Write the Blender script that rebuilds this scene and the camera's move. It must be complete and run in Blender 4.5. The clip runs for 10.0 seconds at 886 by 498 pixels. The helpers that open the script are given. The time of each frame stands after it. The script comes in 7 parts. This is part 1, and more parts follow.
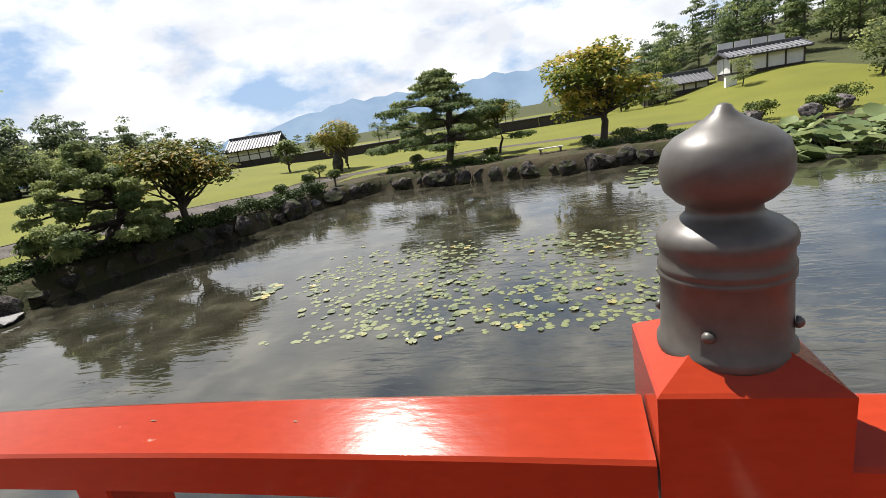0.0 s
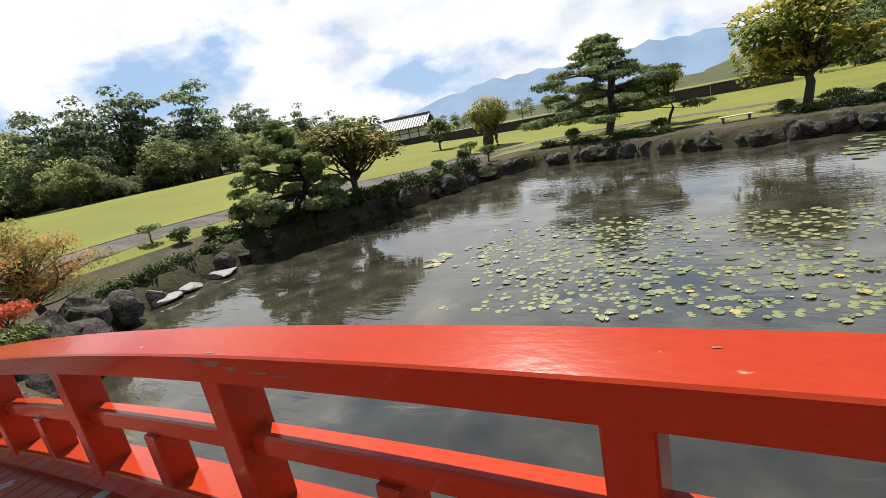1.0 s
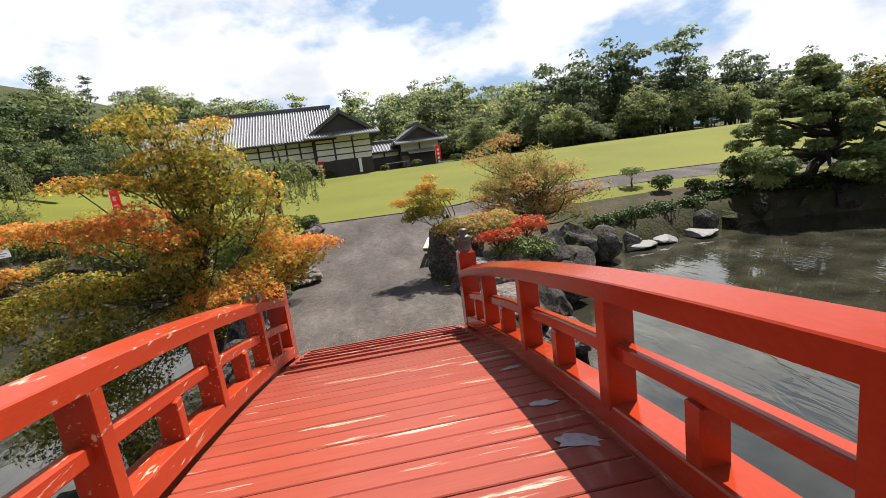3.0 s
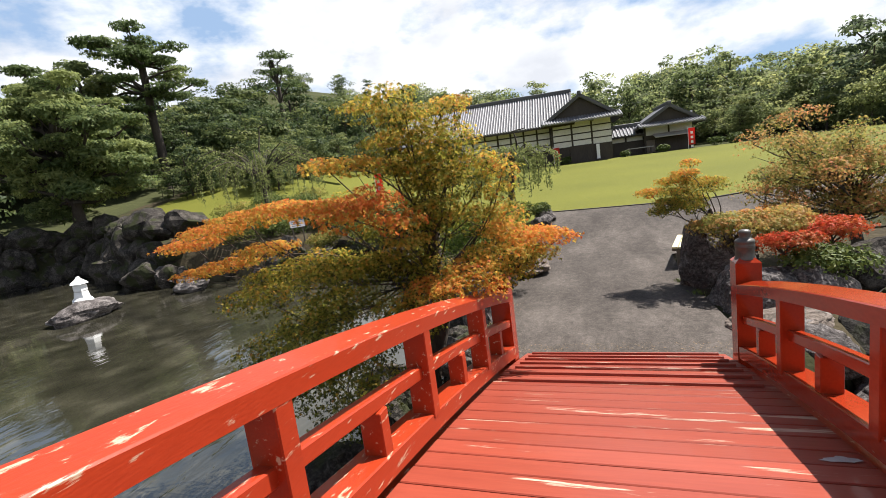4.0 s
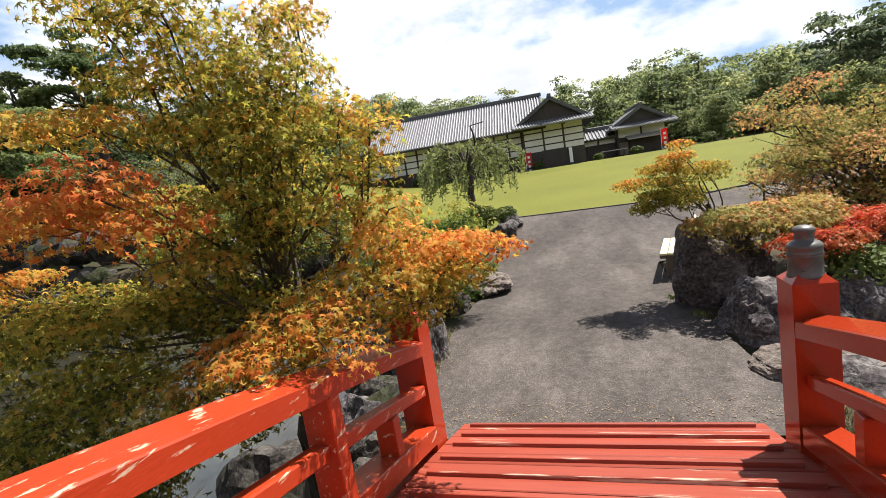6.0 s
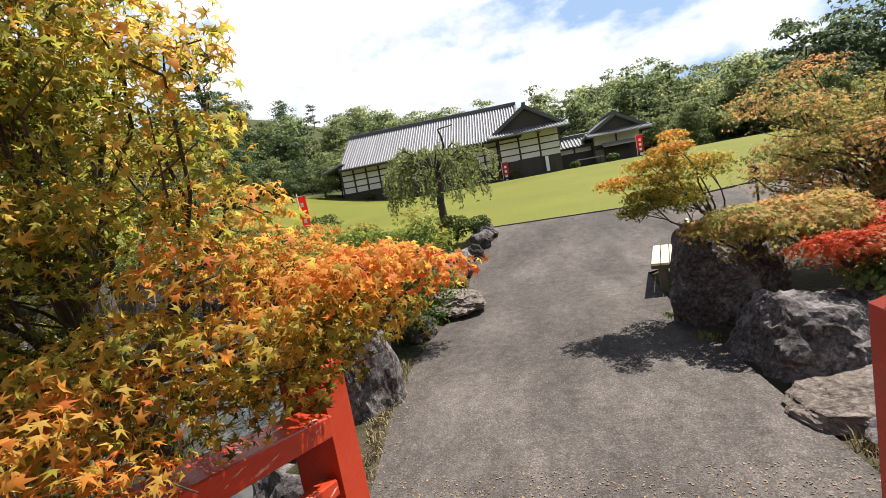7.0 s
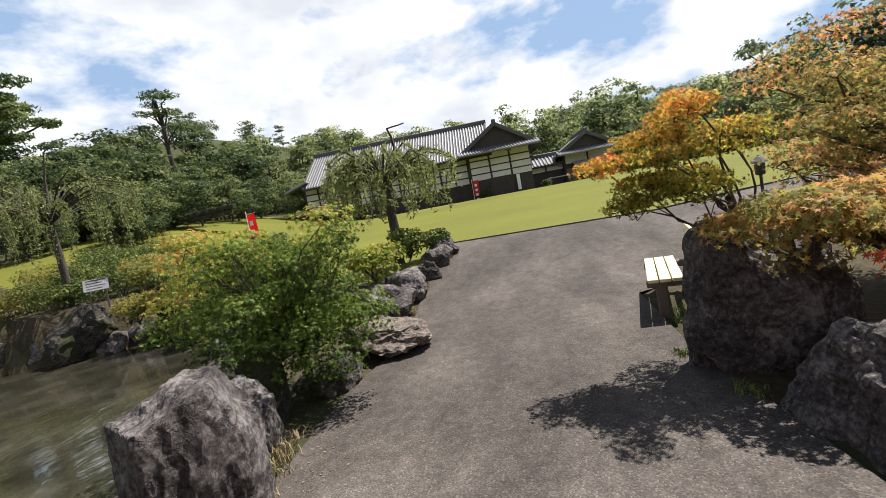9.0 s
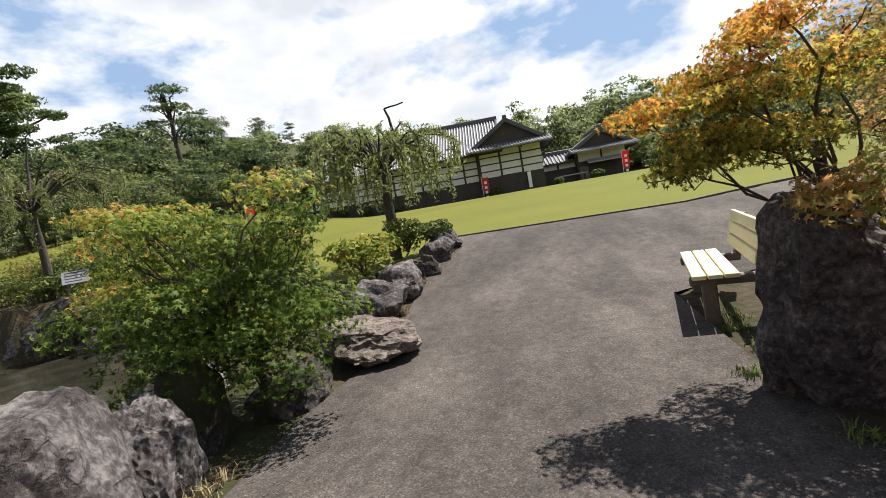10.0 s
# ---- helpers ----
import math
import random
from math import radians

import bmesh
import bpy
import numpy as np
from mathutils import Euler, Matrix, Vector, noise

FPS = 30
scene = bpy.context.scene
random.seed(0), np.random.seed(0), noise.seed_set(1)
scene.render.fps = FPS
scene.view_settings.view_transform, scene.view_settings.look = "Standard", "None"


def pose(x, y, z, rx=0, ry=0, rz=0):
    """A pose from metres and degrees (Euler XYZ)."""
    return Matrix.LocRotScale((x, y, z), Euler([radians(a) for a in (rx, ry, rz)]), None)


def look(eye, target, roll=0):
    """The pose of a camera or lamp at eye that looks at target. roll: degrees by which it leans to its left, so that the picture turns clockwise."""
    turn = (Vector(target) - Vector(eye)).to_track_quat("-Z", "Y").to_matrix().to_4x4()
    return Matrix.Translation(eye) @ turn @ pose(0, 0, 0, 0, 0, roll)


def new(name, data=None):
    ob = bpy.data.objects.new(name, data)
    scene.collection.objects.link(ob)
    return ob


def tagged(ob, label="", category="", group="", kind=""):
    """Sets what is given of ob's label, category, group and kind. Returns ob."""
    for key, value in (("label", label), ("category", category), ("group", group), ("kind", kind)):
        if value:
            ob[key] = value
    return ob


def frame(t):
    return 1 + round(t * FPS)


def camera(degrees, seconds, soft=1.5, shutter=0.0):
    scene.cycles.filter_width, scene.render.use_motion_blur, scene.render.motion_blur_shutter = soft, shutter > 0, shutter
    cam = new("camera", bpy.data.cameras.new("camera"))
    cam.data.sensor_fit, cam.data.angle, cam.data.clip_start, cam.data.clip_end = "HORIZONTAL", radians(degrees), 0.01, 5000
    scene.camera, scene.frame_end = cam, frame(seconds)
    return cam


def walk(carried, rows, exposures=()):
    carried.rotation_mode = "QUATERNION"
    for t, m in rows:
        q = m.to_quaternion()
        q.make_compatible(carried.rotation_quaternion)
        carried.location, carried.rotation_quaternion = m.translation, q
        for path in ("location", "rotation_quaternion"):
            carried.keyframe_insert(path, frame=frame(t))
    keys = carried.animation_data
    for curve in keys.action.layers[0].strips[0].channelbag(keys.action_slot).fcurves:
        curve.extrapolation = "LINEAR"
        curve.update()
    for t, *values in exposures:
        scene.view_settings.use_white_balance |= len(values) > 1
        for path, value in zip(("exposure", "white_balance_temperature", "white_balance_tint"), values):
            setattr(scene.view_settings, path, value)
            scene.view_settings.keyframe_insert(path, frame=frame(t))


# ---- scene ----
cam = camera(86.3, 10.0, soft=0.6)
PATH = [
    (0, (0.012, -0.143, 2.926), (-0.435, 1.734, 2.403), -9.4),
    (0.5, (-0.537, -0.089, 2.852), (-1.199, 1.728, 2.343), -10.6),
    (1, (-0.981, -0.175, 2.804), (-1.959, 1.496, 2.301), -11.4),
    (1.5, (-1.457, -0.207, 2.763), (-2.779, 1.211, 2.269), -11.5),
    (2, (-1.961, -0.293, 2.732), (-3.543, 0.838, 2.266), -9.6),
    (2.5, (-2.489, -0.299, 2.677), (-4.294, 0.45, 2.255), -8.1),
    (3, (-3.012, -0.354, 2.635), (-4.948, -0.029, 2.252), -7.4),
    (3.2, (-3.214, -0.366, 2.631), (-5.176, -0.251, 2.26), -7.7),
    (4.3, (-4.115, -0.49, 2.526), (-5.959, -1.209, 2.234), -7.7),
    (4.5, (-4.346, -0.461, 2.472), (-6.184, -1.196, 2.187), -8.0),
    (5, (-4.931, -0.411, 2.398), (-6.769, -1.148, 2.118), -8.2),
    (5.5, (-5.541, -0.312, 2.312), (-7.428, -0.915, 2.034), -8.9),
    (6, (-6.084, -0.327, 2.22), (-7.995, -0.848, 1.941), -9.1),
    (6.2, (-6.325, -0.351, 2.202), (-8.243, -0.846, 1.924), -9.2),
    (7.5, (-7.755, -0.282, 1.927), (-9.699, -0.698, 1.711), -11.0),
    (8, (-8.198, -0.264, 1.823), (-10.15, -0.65, 1.627), -11.1),
    (8.5, (-8.711, -0.23, 1.75), (-10.675, -0.555, 1.562), -10.4),
    (9, (-9.133, -0.207, 1.65), (-11.1, -0.527, 1.483), -10.6),
    (9.5, (-9.667, -0.261, 1.51), (-11.63, -0.61, 1.352), -10.0),
    (10, (-10.174, -0.23, 1.398), (-12.134, -0.59, 1.239), -9.9),
]
walk(cam, [(t, look(eye, target, roll)) for t, eye, target, roll in PATH], exposures=[(0.0, 1.03), (4.0, 1.05), (6.0, 1.18), (7.5, 1.14), (8.3, 1.02), (10.0, 0.98)])

# ---- light ----
SUN_AZ, SUN_EL = -45.0, 60.0
sun_way = Vector((math.sin(radians(SUN_AZ)) * math.cos(radians(SUN_EL)), math.cos(radians(SUN_AZ)) * math.cos(radians(SUN_EL)), math.sin(radians(SUN_EL))))
world = bpy.data.worlds.new("sky")
scene.world = world
world.use_nodes = True
wn, wl = world.node_tree.nodes, world.node_tree.links
wn.clear()
w_out = wn.new("ShaderNodeOutputWorld")
w_bg = wn.new("ShaderNodeBackground")
w_bg.inputs["Strength"].default_value = 0.05
w_sky = wn.new("ShaderNodeTexSky")
w_sky.sky_type = "NISHITA"
w_sky.sun_disc = False
w_sky.sun_elevation = radians(SUN_EL)
w_sky.sun_rotation = radians(SUN_AZ)
w_sky.air_density, w_sky.dust_density, w_sky.ozone_density = 1.0, 0.6, 1.2
w_co = wn.new("ShaderNodeTexCoord")
w_map = wn.new("ShaderNodeMapping")
w_map.inputs["Scale"].default_value = (1.0, 1.0, 2.0)
w_map.inputs["Location"].default_value = (0.35, 0.2, 0.1)
w_no = wn.new("ShaderNodeTexNoise")
w_no.inputs["Scale"].default_value = 2.9
w_no.inputs["Detail"].default_value = 9.0
w_no.inputs["Roughness"].default_value = 0.56
w_ra = wn.new("ShaderNodeValToRGB")
w_ra.color_ramp.elements[0].position, w_ra.color_ramp.elements[0].color = 0.40, (0, 0, 0, 1)
w_ra.color_ramp.elements[1].position, w_ra.color_ramp.elements[1].color = 0.50, (1, 1, 1, 1)
w_no2 = wn.new("ShaderNodeTexNoise")
w_no2.inputs["Scale"].default_value = 4.6
w_no2.inputs["Detail"].default_value = 7.0
w_ra2 = wn.new("ShaderNodeValToRGB")
w_ra2.color_ramp.elements[0].position, w_ra2.color_ramp.elements[0].color = 0.35, (8.2, 8.5, 9.2, 1)
w_ra2.color_ramp.elements[1].position, w_ra2.color_ramp.elements[1].color = 0.52, (11.0, 11.2, 11.5, 1)
w_mix = wn.new("ShaderNodeMixRGB")
wl.new(w_co.outputs["Generated"], w_map.inputs["Vector"])
wl.new(w_map.outputs["Vector"], w_no.inputs["Vector"])
wl.new(w_map.outputs["Vector"], w_no2.inputs["Vector"])
wl.new(w_no.outputs["Fac"], w_ra.inputs["Fac"])
wl.new(w_no2.outputs["Fac"], w_ra2.inputs["Fac"])
w_sep = wn.new("ShaderNodeSeparateXYZ")
w_high = wn.new("ShaderNodeMapRange")  # fewer clouds towards the zenith
w_high.inputs["From Min"].default_value, w_high.inputs["From Max"].default_value = 0.46, 0.58
w_high.inputs["To Min"].default_value, w_high.inputs["To Max"].default_value = 1.0, 0.08
w_mul = wn.new("ShaderNodeMath")
w_mul.operation = "MULTIPLY"
wl.new(w_co.outputs["Generated"], w_sep.inputs["Vector"])
wl.new(w_sep.outputs["Z"], w_high.inputs["Value"])
wl.new(w_ra.outputs["Color"], w_mul.inputs[0])
wl.new(w_high.outputs["Result"], w_mul.inputs[1])
wl.new(w_mul.outputs[0], w_mix.inputs["Fac"])
w_clear = wn.new("ShaderNodeMixRGB")  # summer haze pales the blue towards the horizon
w_clear.inputs["Color2"].default_value = (4.2, 6.0, 8.9, 1)
w_haze = wn.new("ShaderNodeMapRange")
w_haze.inputs["From Min"].default_value, w_haze.inputs["From Max"].default_value = 0.42, 0.6
w_haze.inputs["To Min"].default_value, w_haze.inputs["To Max"].default_value = 0.85, 0.0
wl.new(w_sep.outputs["Z"], w_haze.inputs["Value"])
wl.new(w_haze.outputs["Result"], w_clear.inputs["Fac"])
wl.new(w_sky.outputs["Color"], w_clear.inputs["Color1"])
wl.new(w_clear.outputs["Color"], w_mix.inputs["Color1"])
wl.new(w_ra2.outputs["Color"], w_mix.inputs["Color2"])
w_dot = wn.new("ShaderNodeVectorMath")  # sky and clouds are brighter on the sun's side of the sky
w_dot.operation = "DOT_PRODUCT"
w_dot.inputs[1].default_value = sun_way
wl.new(w_co.outputs["Generated"], w_dot.inputs[0])
w_side = wn.new("ShaderNodeMapRange")
w_side.interpolation_type = "SMOOTHSTEP"
w_side.inputs["From Min"].default_value, w_side.inputs["From Max"].default_value = -0.6, 0.05
w_side.inputs["To Min"].default_value, w_side.inputs["To Max"].default_value = 0.28, 1.0
wl.new(w_dot.outputs["Value"], w_side.inputs["Value"])
w_far = wn.new("ShaderNodeVectorMath")
w_far.operation = "SCALE"
wl.new(w_mix.outputs["Color"], w_far.inputs[0])
wl.new(w_side.outputs["Result"], w_far.inputs["Scale"])
wl.new(w_far.outputs["Vector"], w_bg.inputs["Color"])
wl.new(w_bg.outputs["Background"], w_out.inputs["Surface"])
sun_data = bpy.data.lights.new("sun", "SUN")
sun_data.energy, sun_data.angle, sun_data.color = 5.0, radians(0.5), (1.0, 0.955, 0.90)
sun = new("sun", sun_data)
sun.matrix_world = look(sun_way * 50, (0, 0, 0))
tagged(sun, "the midday sun", "sun", kind="structure")


# ---- materials ----
def shader(name, rough=0.6, metal=0.0):
    m = bpy.data.materials.new(name)
    m.use_nodes = True
    bsdf = m.node_tree.nodes["Principled BSDF"]
    bsdf.inputs["Roughness"].default_value = rough
    bsdf.inputs["Metallic"].default_value = metal
    return m, m.node_tree.nodes, m.node_tree.links, bsdf


def ramp_node(nodes, stops):
    r = nodes.new("ShaderNodeValToRGB")
    el = r.color_ramp.elements
    while len(el) < len(stops):
        el.new(0.5)
    for e, (p, c) in zip(el, stops):
        e.position, e.color = p, (*c, 1)
    return r


def surface(name, dark, light, fine=30.0, coarse=1.5, rough=0.7, bump=0.3, depth=0.01, metal=0.0, stain=None, stain_size=0.6, stain_from=0.6, own=0.0, stretch=(1, 1, 1), gloss_var=0.15):
    """A two-scale noisy surface. stain: a third colour in blots; own: how far each object differs in brightness."""
    m, n, l, b = shader(name, rough, metal)
    co = n.new("ShaderNodeTexCoord")
    mp = n.new("ShaderNodeMapping")
    mp.inputs["Scale"].default_value = stretch
    geo = n.new("ShaderNodeNewGeometry")
    l.new(geo.outputs["Position"] if own == 0.0 else co.outputs["Object"], mp.inputs["Vector"])
    if own:
        who = n.new("ShaderNodeObjectInfo")
        far = n.new("ShaderNodeMath")
        far.operation = "MULTIPLY"
        far.inputs[1].default_value = 90.0
        l.new(who.outputs["Random"], far.inputs[0])
        l.new(far.outputs[0], mp.inputs["Location"])
    a = n.new("ShaderNodeTexNoise")
    a.inputs["Scale"].default_value, a.inputs["Detail"].default_value = fine, 6.0
    c = n.new("ShaderNodeTexNoise")
    c.inputs["Scale"].default_value, c.inputs["Detail"].default_value = coarse, 5.0
    l.new(mp.outputs["Vector"], a.inputs["Vector"])
    l.new(mp.outputs["Vector"], c.inputs["Vector"])
    add = n.new("ShaderNodeMath")
    add.operation = "ADD"
    l.new(a.outputs["Fac"], add.inputs[0])
    l.new(c.outputs["Fac"], add.inputs[1])
    half = n.new("ShaderNodeMath")
    half.operation = "MULTIPLY_ADD"
    half.inputs[1].default_value, half.inputs[2].default_value = 1.2, -0.7
    l.new(add.outputs[0], half.inputs[0])
    r = ramp_node(n, [(0.0, dark), (1.0, light)])
    l.new(half.outputs[0], r.inputs["Fac"])
    last = r.outputs["Color"]
    if stain:
        s = n.new("ShaderNodeTexNoise")
        s.inputs["Scale"].default_value, s.inputs["Detail"].default_value, s.inputs["Roughness"].default_value = 1 / stain_size, 8.0, 0.65
        l.new(mp.outputs["Vector"], s.inputs["Vector"])
        sr = ramp_node(n, [(stain_from, (0, 0, 0)), (stain_from + 0.05, (1, 1, 1))])
        l.new(s.outputs["Fac"], sr.inputs["Fac"])
        mx = n.new("ShaderNodeMixRGB")
        l.new(sr.outputs["Color"], mx.inputs["Fac"])
        l.new(last, mx.inputs["Color1"])
        mx.inputs["Color2"].default_value = (*stain, 1)
        last = mx.outputs["Color"]
    if own:
        info = n.new("ShaderNodeObjectInfo")
        ma = n.new("ShaderNodeMath")
        ma.operation = "MULTIPLY_ADD"
        ma.inputs[1].default_value, ma.inputs[2].default_value = own, 1 - own / 2
        l.new(info.outputs["Random"], ma.inputs[0])
        hs = n.new("ShaderNodeHueSaturation")
        l.new(ma.outputs[0], hs.inputs["Value"])
        l.new(last, hs.inputs["Color"])
        last = hs.outputs["Color"]
    l.new(last, b.inputs["Base Color"])
    rm = n.new("ShaderNodeMath")
    rm.operation = "MULTIPLY_ADD"
    rm.inputs[1].default_value, rm.inputs[2].default_value = gloss_var, rough - gloss_var / 2
    l.new(c.outputs["Fac"], rm.inputs[0])
    l.new(rm.outputs[0], b.inputs["Roughness"])
    bp = n.new("ShaderNodeBump")
    bp.inputs["Strength"].default_value, bp.inputs["Distance"].default_value = bump, depth
    l.new(half.outputs[0], bp.inputs["Height"])
    l.new(bp.outputs["Normal"], b.inputs["Normal"])
    return m


def foliage(name, stops, see_through=0.35, rough=0.55):
    """Leaves: the colour runs with the stored tone of the spray and differs from leaf to leaf."""
    m, n, l, b = shader(name, rough)
    b.inputs["Specular IOR Level"].default_value = 0.14
    at = n.new("ShaderNodeAttribute")
    at.attribute_name = "tone"
    geo = n.new("ShaderNodeNewGeometry")
    ma = n.new("ShaderNodeMath")
    ma.operation = "MULTIPLY_ADD"
    ma.inputs[1].default_value = 0.34
    l.new(geo.outputs["Random Per Island"], ma.inputs[0])
    sb = n.new("ShaderNodeMath")
    sb.operation = "SUBTRACT"
    sb.inputs[1].default_value = 0.17
    l.new(at.outputs["Fac"], sb.inputs[0])
    l.new(sb.outputs[0], ma.inputs[2])
    r = ramp_node(n, stops)
    l.new(ma.outputs[0], r.inputs["Fac"])
    l.new(r.outputs["Color"], b.inputs["Base Color"])
    tr = n.new("ShaderNodeBsdfTranslucent")
    glow = n.new("ShaderNodeHueSaturation")  # light that passes through a leaf comes out clearer
    glow.inputs["Saturation"].default_value, glow.inputs["Value"].default_value = 1.0, 1.2
    l.new(r.outputs["Color"], glow.inputs["Color"])
    l.new(glow.outputs["Color"], tr.inputs["Color"])
    mx = n.new("ShaderNodeMixShader")
    mx.inputs["Fac"].default_value = see_through
    l.new(b.outputs["BSDF"], mx.inputs[1])
    l.new(tr.outputs["BSDF"], mx.inputs[2])
    l.new(mx.outputs["Shader"], n["Material Output"].inputs["Surface"])
    return m


RED = surface("red_paint", (0.262, 0.026, 0.008), (0.34, 0.037, 0.012), fine=55, coarse=1.3, rough=0.17, bump=0.12, depth=0.004, own=0.12, stain=(0.40, 0.30, 0.22), stain_size=0.11, stain_from=0.715, stretch=(0.35, 1, 1))
RED_DECK = surface("red_deck_paint", (0.215, 0.038, 0.022), (0.30, 0.058, 0.033), fine=40, coarse=1.1, rough=0.42, bump=0.2, depth=0.004, own=0.22, stain=(0.50, 0.38, 0.28), stain_size=0.09, stain_from=0.61, stretch=(0.9, 0.07, 1))
RED_WORN = surface("worn_red_paint", (0.285, 0.028, 0.008), (0.38, 0.041, 0.012), fine=60, coarse=2.0, rough=0.36, bump=0.2, depth=0.004, own=0.12, stain=(0.48, 0.36, 0.25), stain_size=0.065, stain_from=0.6, stretch=(0.3, 1.7, 1.7))
BRONZE = surface("dull_bronze", (0.06, 0.055, 0.049), (0.105, 0.097, 0.084), fine=45, coarse=4, rough=0.45, bump=0.08, depth=0.003, metal=0.2)
BARE = surface("bare_grey_wood", (0.25, 0.25, 0.26), (0.52, 0.50, 0.48), fine=30, coarse=5, rough=0.7, bump=0.3, depth=0.004)


def asphalt_paint():
    """Worn asphalt: chips of stone one by one, paler along worn tracks, darker where it is damp or dirty."""
    m, n, l, b = shader("asphalt", 0.85)
    geo = n.new("ShaderNodeNewGeometry")
    chip = n.new("ShaderNodeTexVoronoi")
    chip.inputs["Scale"].default_value = 95.0
    wear, blot = n.new("ShaderNodeTexNoise"), n.new("ShaderNodeTexNoise")
    wear.inputs["Scale"].default_value, wear.inputs["Detail"].default_value, wear.inputs["Roughness"].default_value = 0.75, 8.0, 0.62
    blot.inputs["Scale"].default_value, blot.inputs["Detail"].default_value, blot.inputs["Roughness"].default_value = 7.0, 7.0, 0.7
    mp = n.new("ShaderNodeMapping")
    mp.inputs["Scale"].default_value = (0.55, 1.3, 1.0)
    l.new(geo.outputs["Position"], mp.inputs["Vector"])
    l.new(mp.outputs["Vector"], wear.inputs["Vector"])
    l.new(geo.outputs["Position"], chip.inputs["Vector"])
    l.new(geo.outputs["Position"], blot.inputs["Vector"])
    base = ramp_node(n, [(0.3, (0.050, 0.0425, 0.038)), (0.5, (0.079, 0.068, 0.060)), (0.68, (0.122, 0.105, 0.093))])
    l.new(wear.outputs["Fac"], base.inputs["Fac"])
    grain = n.new("ShaderNodeSeparateColor")
    l.new(chip.outputs["Color"], grain.inputs["Color"])
    gr = ramp_node(n, [(0.0, (0.62, 0.62, 0.62)), (0.85, (1.1, 1.1, 1.1)), (1.0, (1.6, 1.57, 1.53))])
    l.new(grain.outputs["Red"], gr.inputs["Fac"])
    br = ramp_node(n, [(0.3, (0.7, 0.7, 0.7)), (0.7, (1.3, 1.3, 1.3))])
    l.new(blot.outputs["Fac"], br.inputs["Fac"])
    last = base.outputs["Color"]
    for r in (gr, br):
        mu = n.new("ShaderNodeMixRGB")
        mu.blend_type = "MULTIPLY"
        mu.inputs["Fac"].default_value = 1.0
        l.new(last, mu.inputs["Color1"])
        l.new(r.outputs["Color"], mu.inputs["Color2"])
        last = mu.outputs["Color"]
    l.new(last, b.inputs["Base Color"])
    bp = n.new("ShaderNodeBump")
    bp.inputs["Strength"].default_value, bp.inputs["Distance"].default_value = 0.3, 0.01
    bp.invert = True
    l.new(chip.outputs["Distance"], bp.inputs["Height"])
    l.new(bp.outputs["Normal"], b.inputs["Normal"])
    return m


ASPHALT = asphalt_paint()
LAWN = surface("mown_lawn", (0.085, 0.092, 0.012), (0.155, 0.156, 0.027), fine=16, coarse=0.18, rough=0.85, bump=0.6, depth=0.03)
SOIL = surface("mossy_soil", (0.025, 0.02, 0.013), (0.08, 0.065, 0.038), fine=12, coarse=0.8, rough=0.95, bump=0.7, depth=0.04, stain=(0.035, 0.036, 0.016), stain_size=1.4, stain_from=0.5)
BED = surface("pond_bed", (0.030, 0.027, 0.016), (0.10, 0.085, 0.05), fine=5, coarse=0.7, rough=0.95, bump=0.5, depth=0.05)
WOODLAND = surface("woodland_floor", (0.03, 0.035, 0.015), (0.07, 0.075, 0.03), fine=3, coarse=0.2, rough=0.95, bump=0.5, depth=0.1)


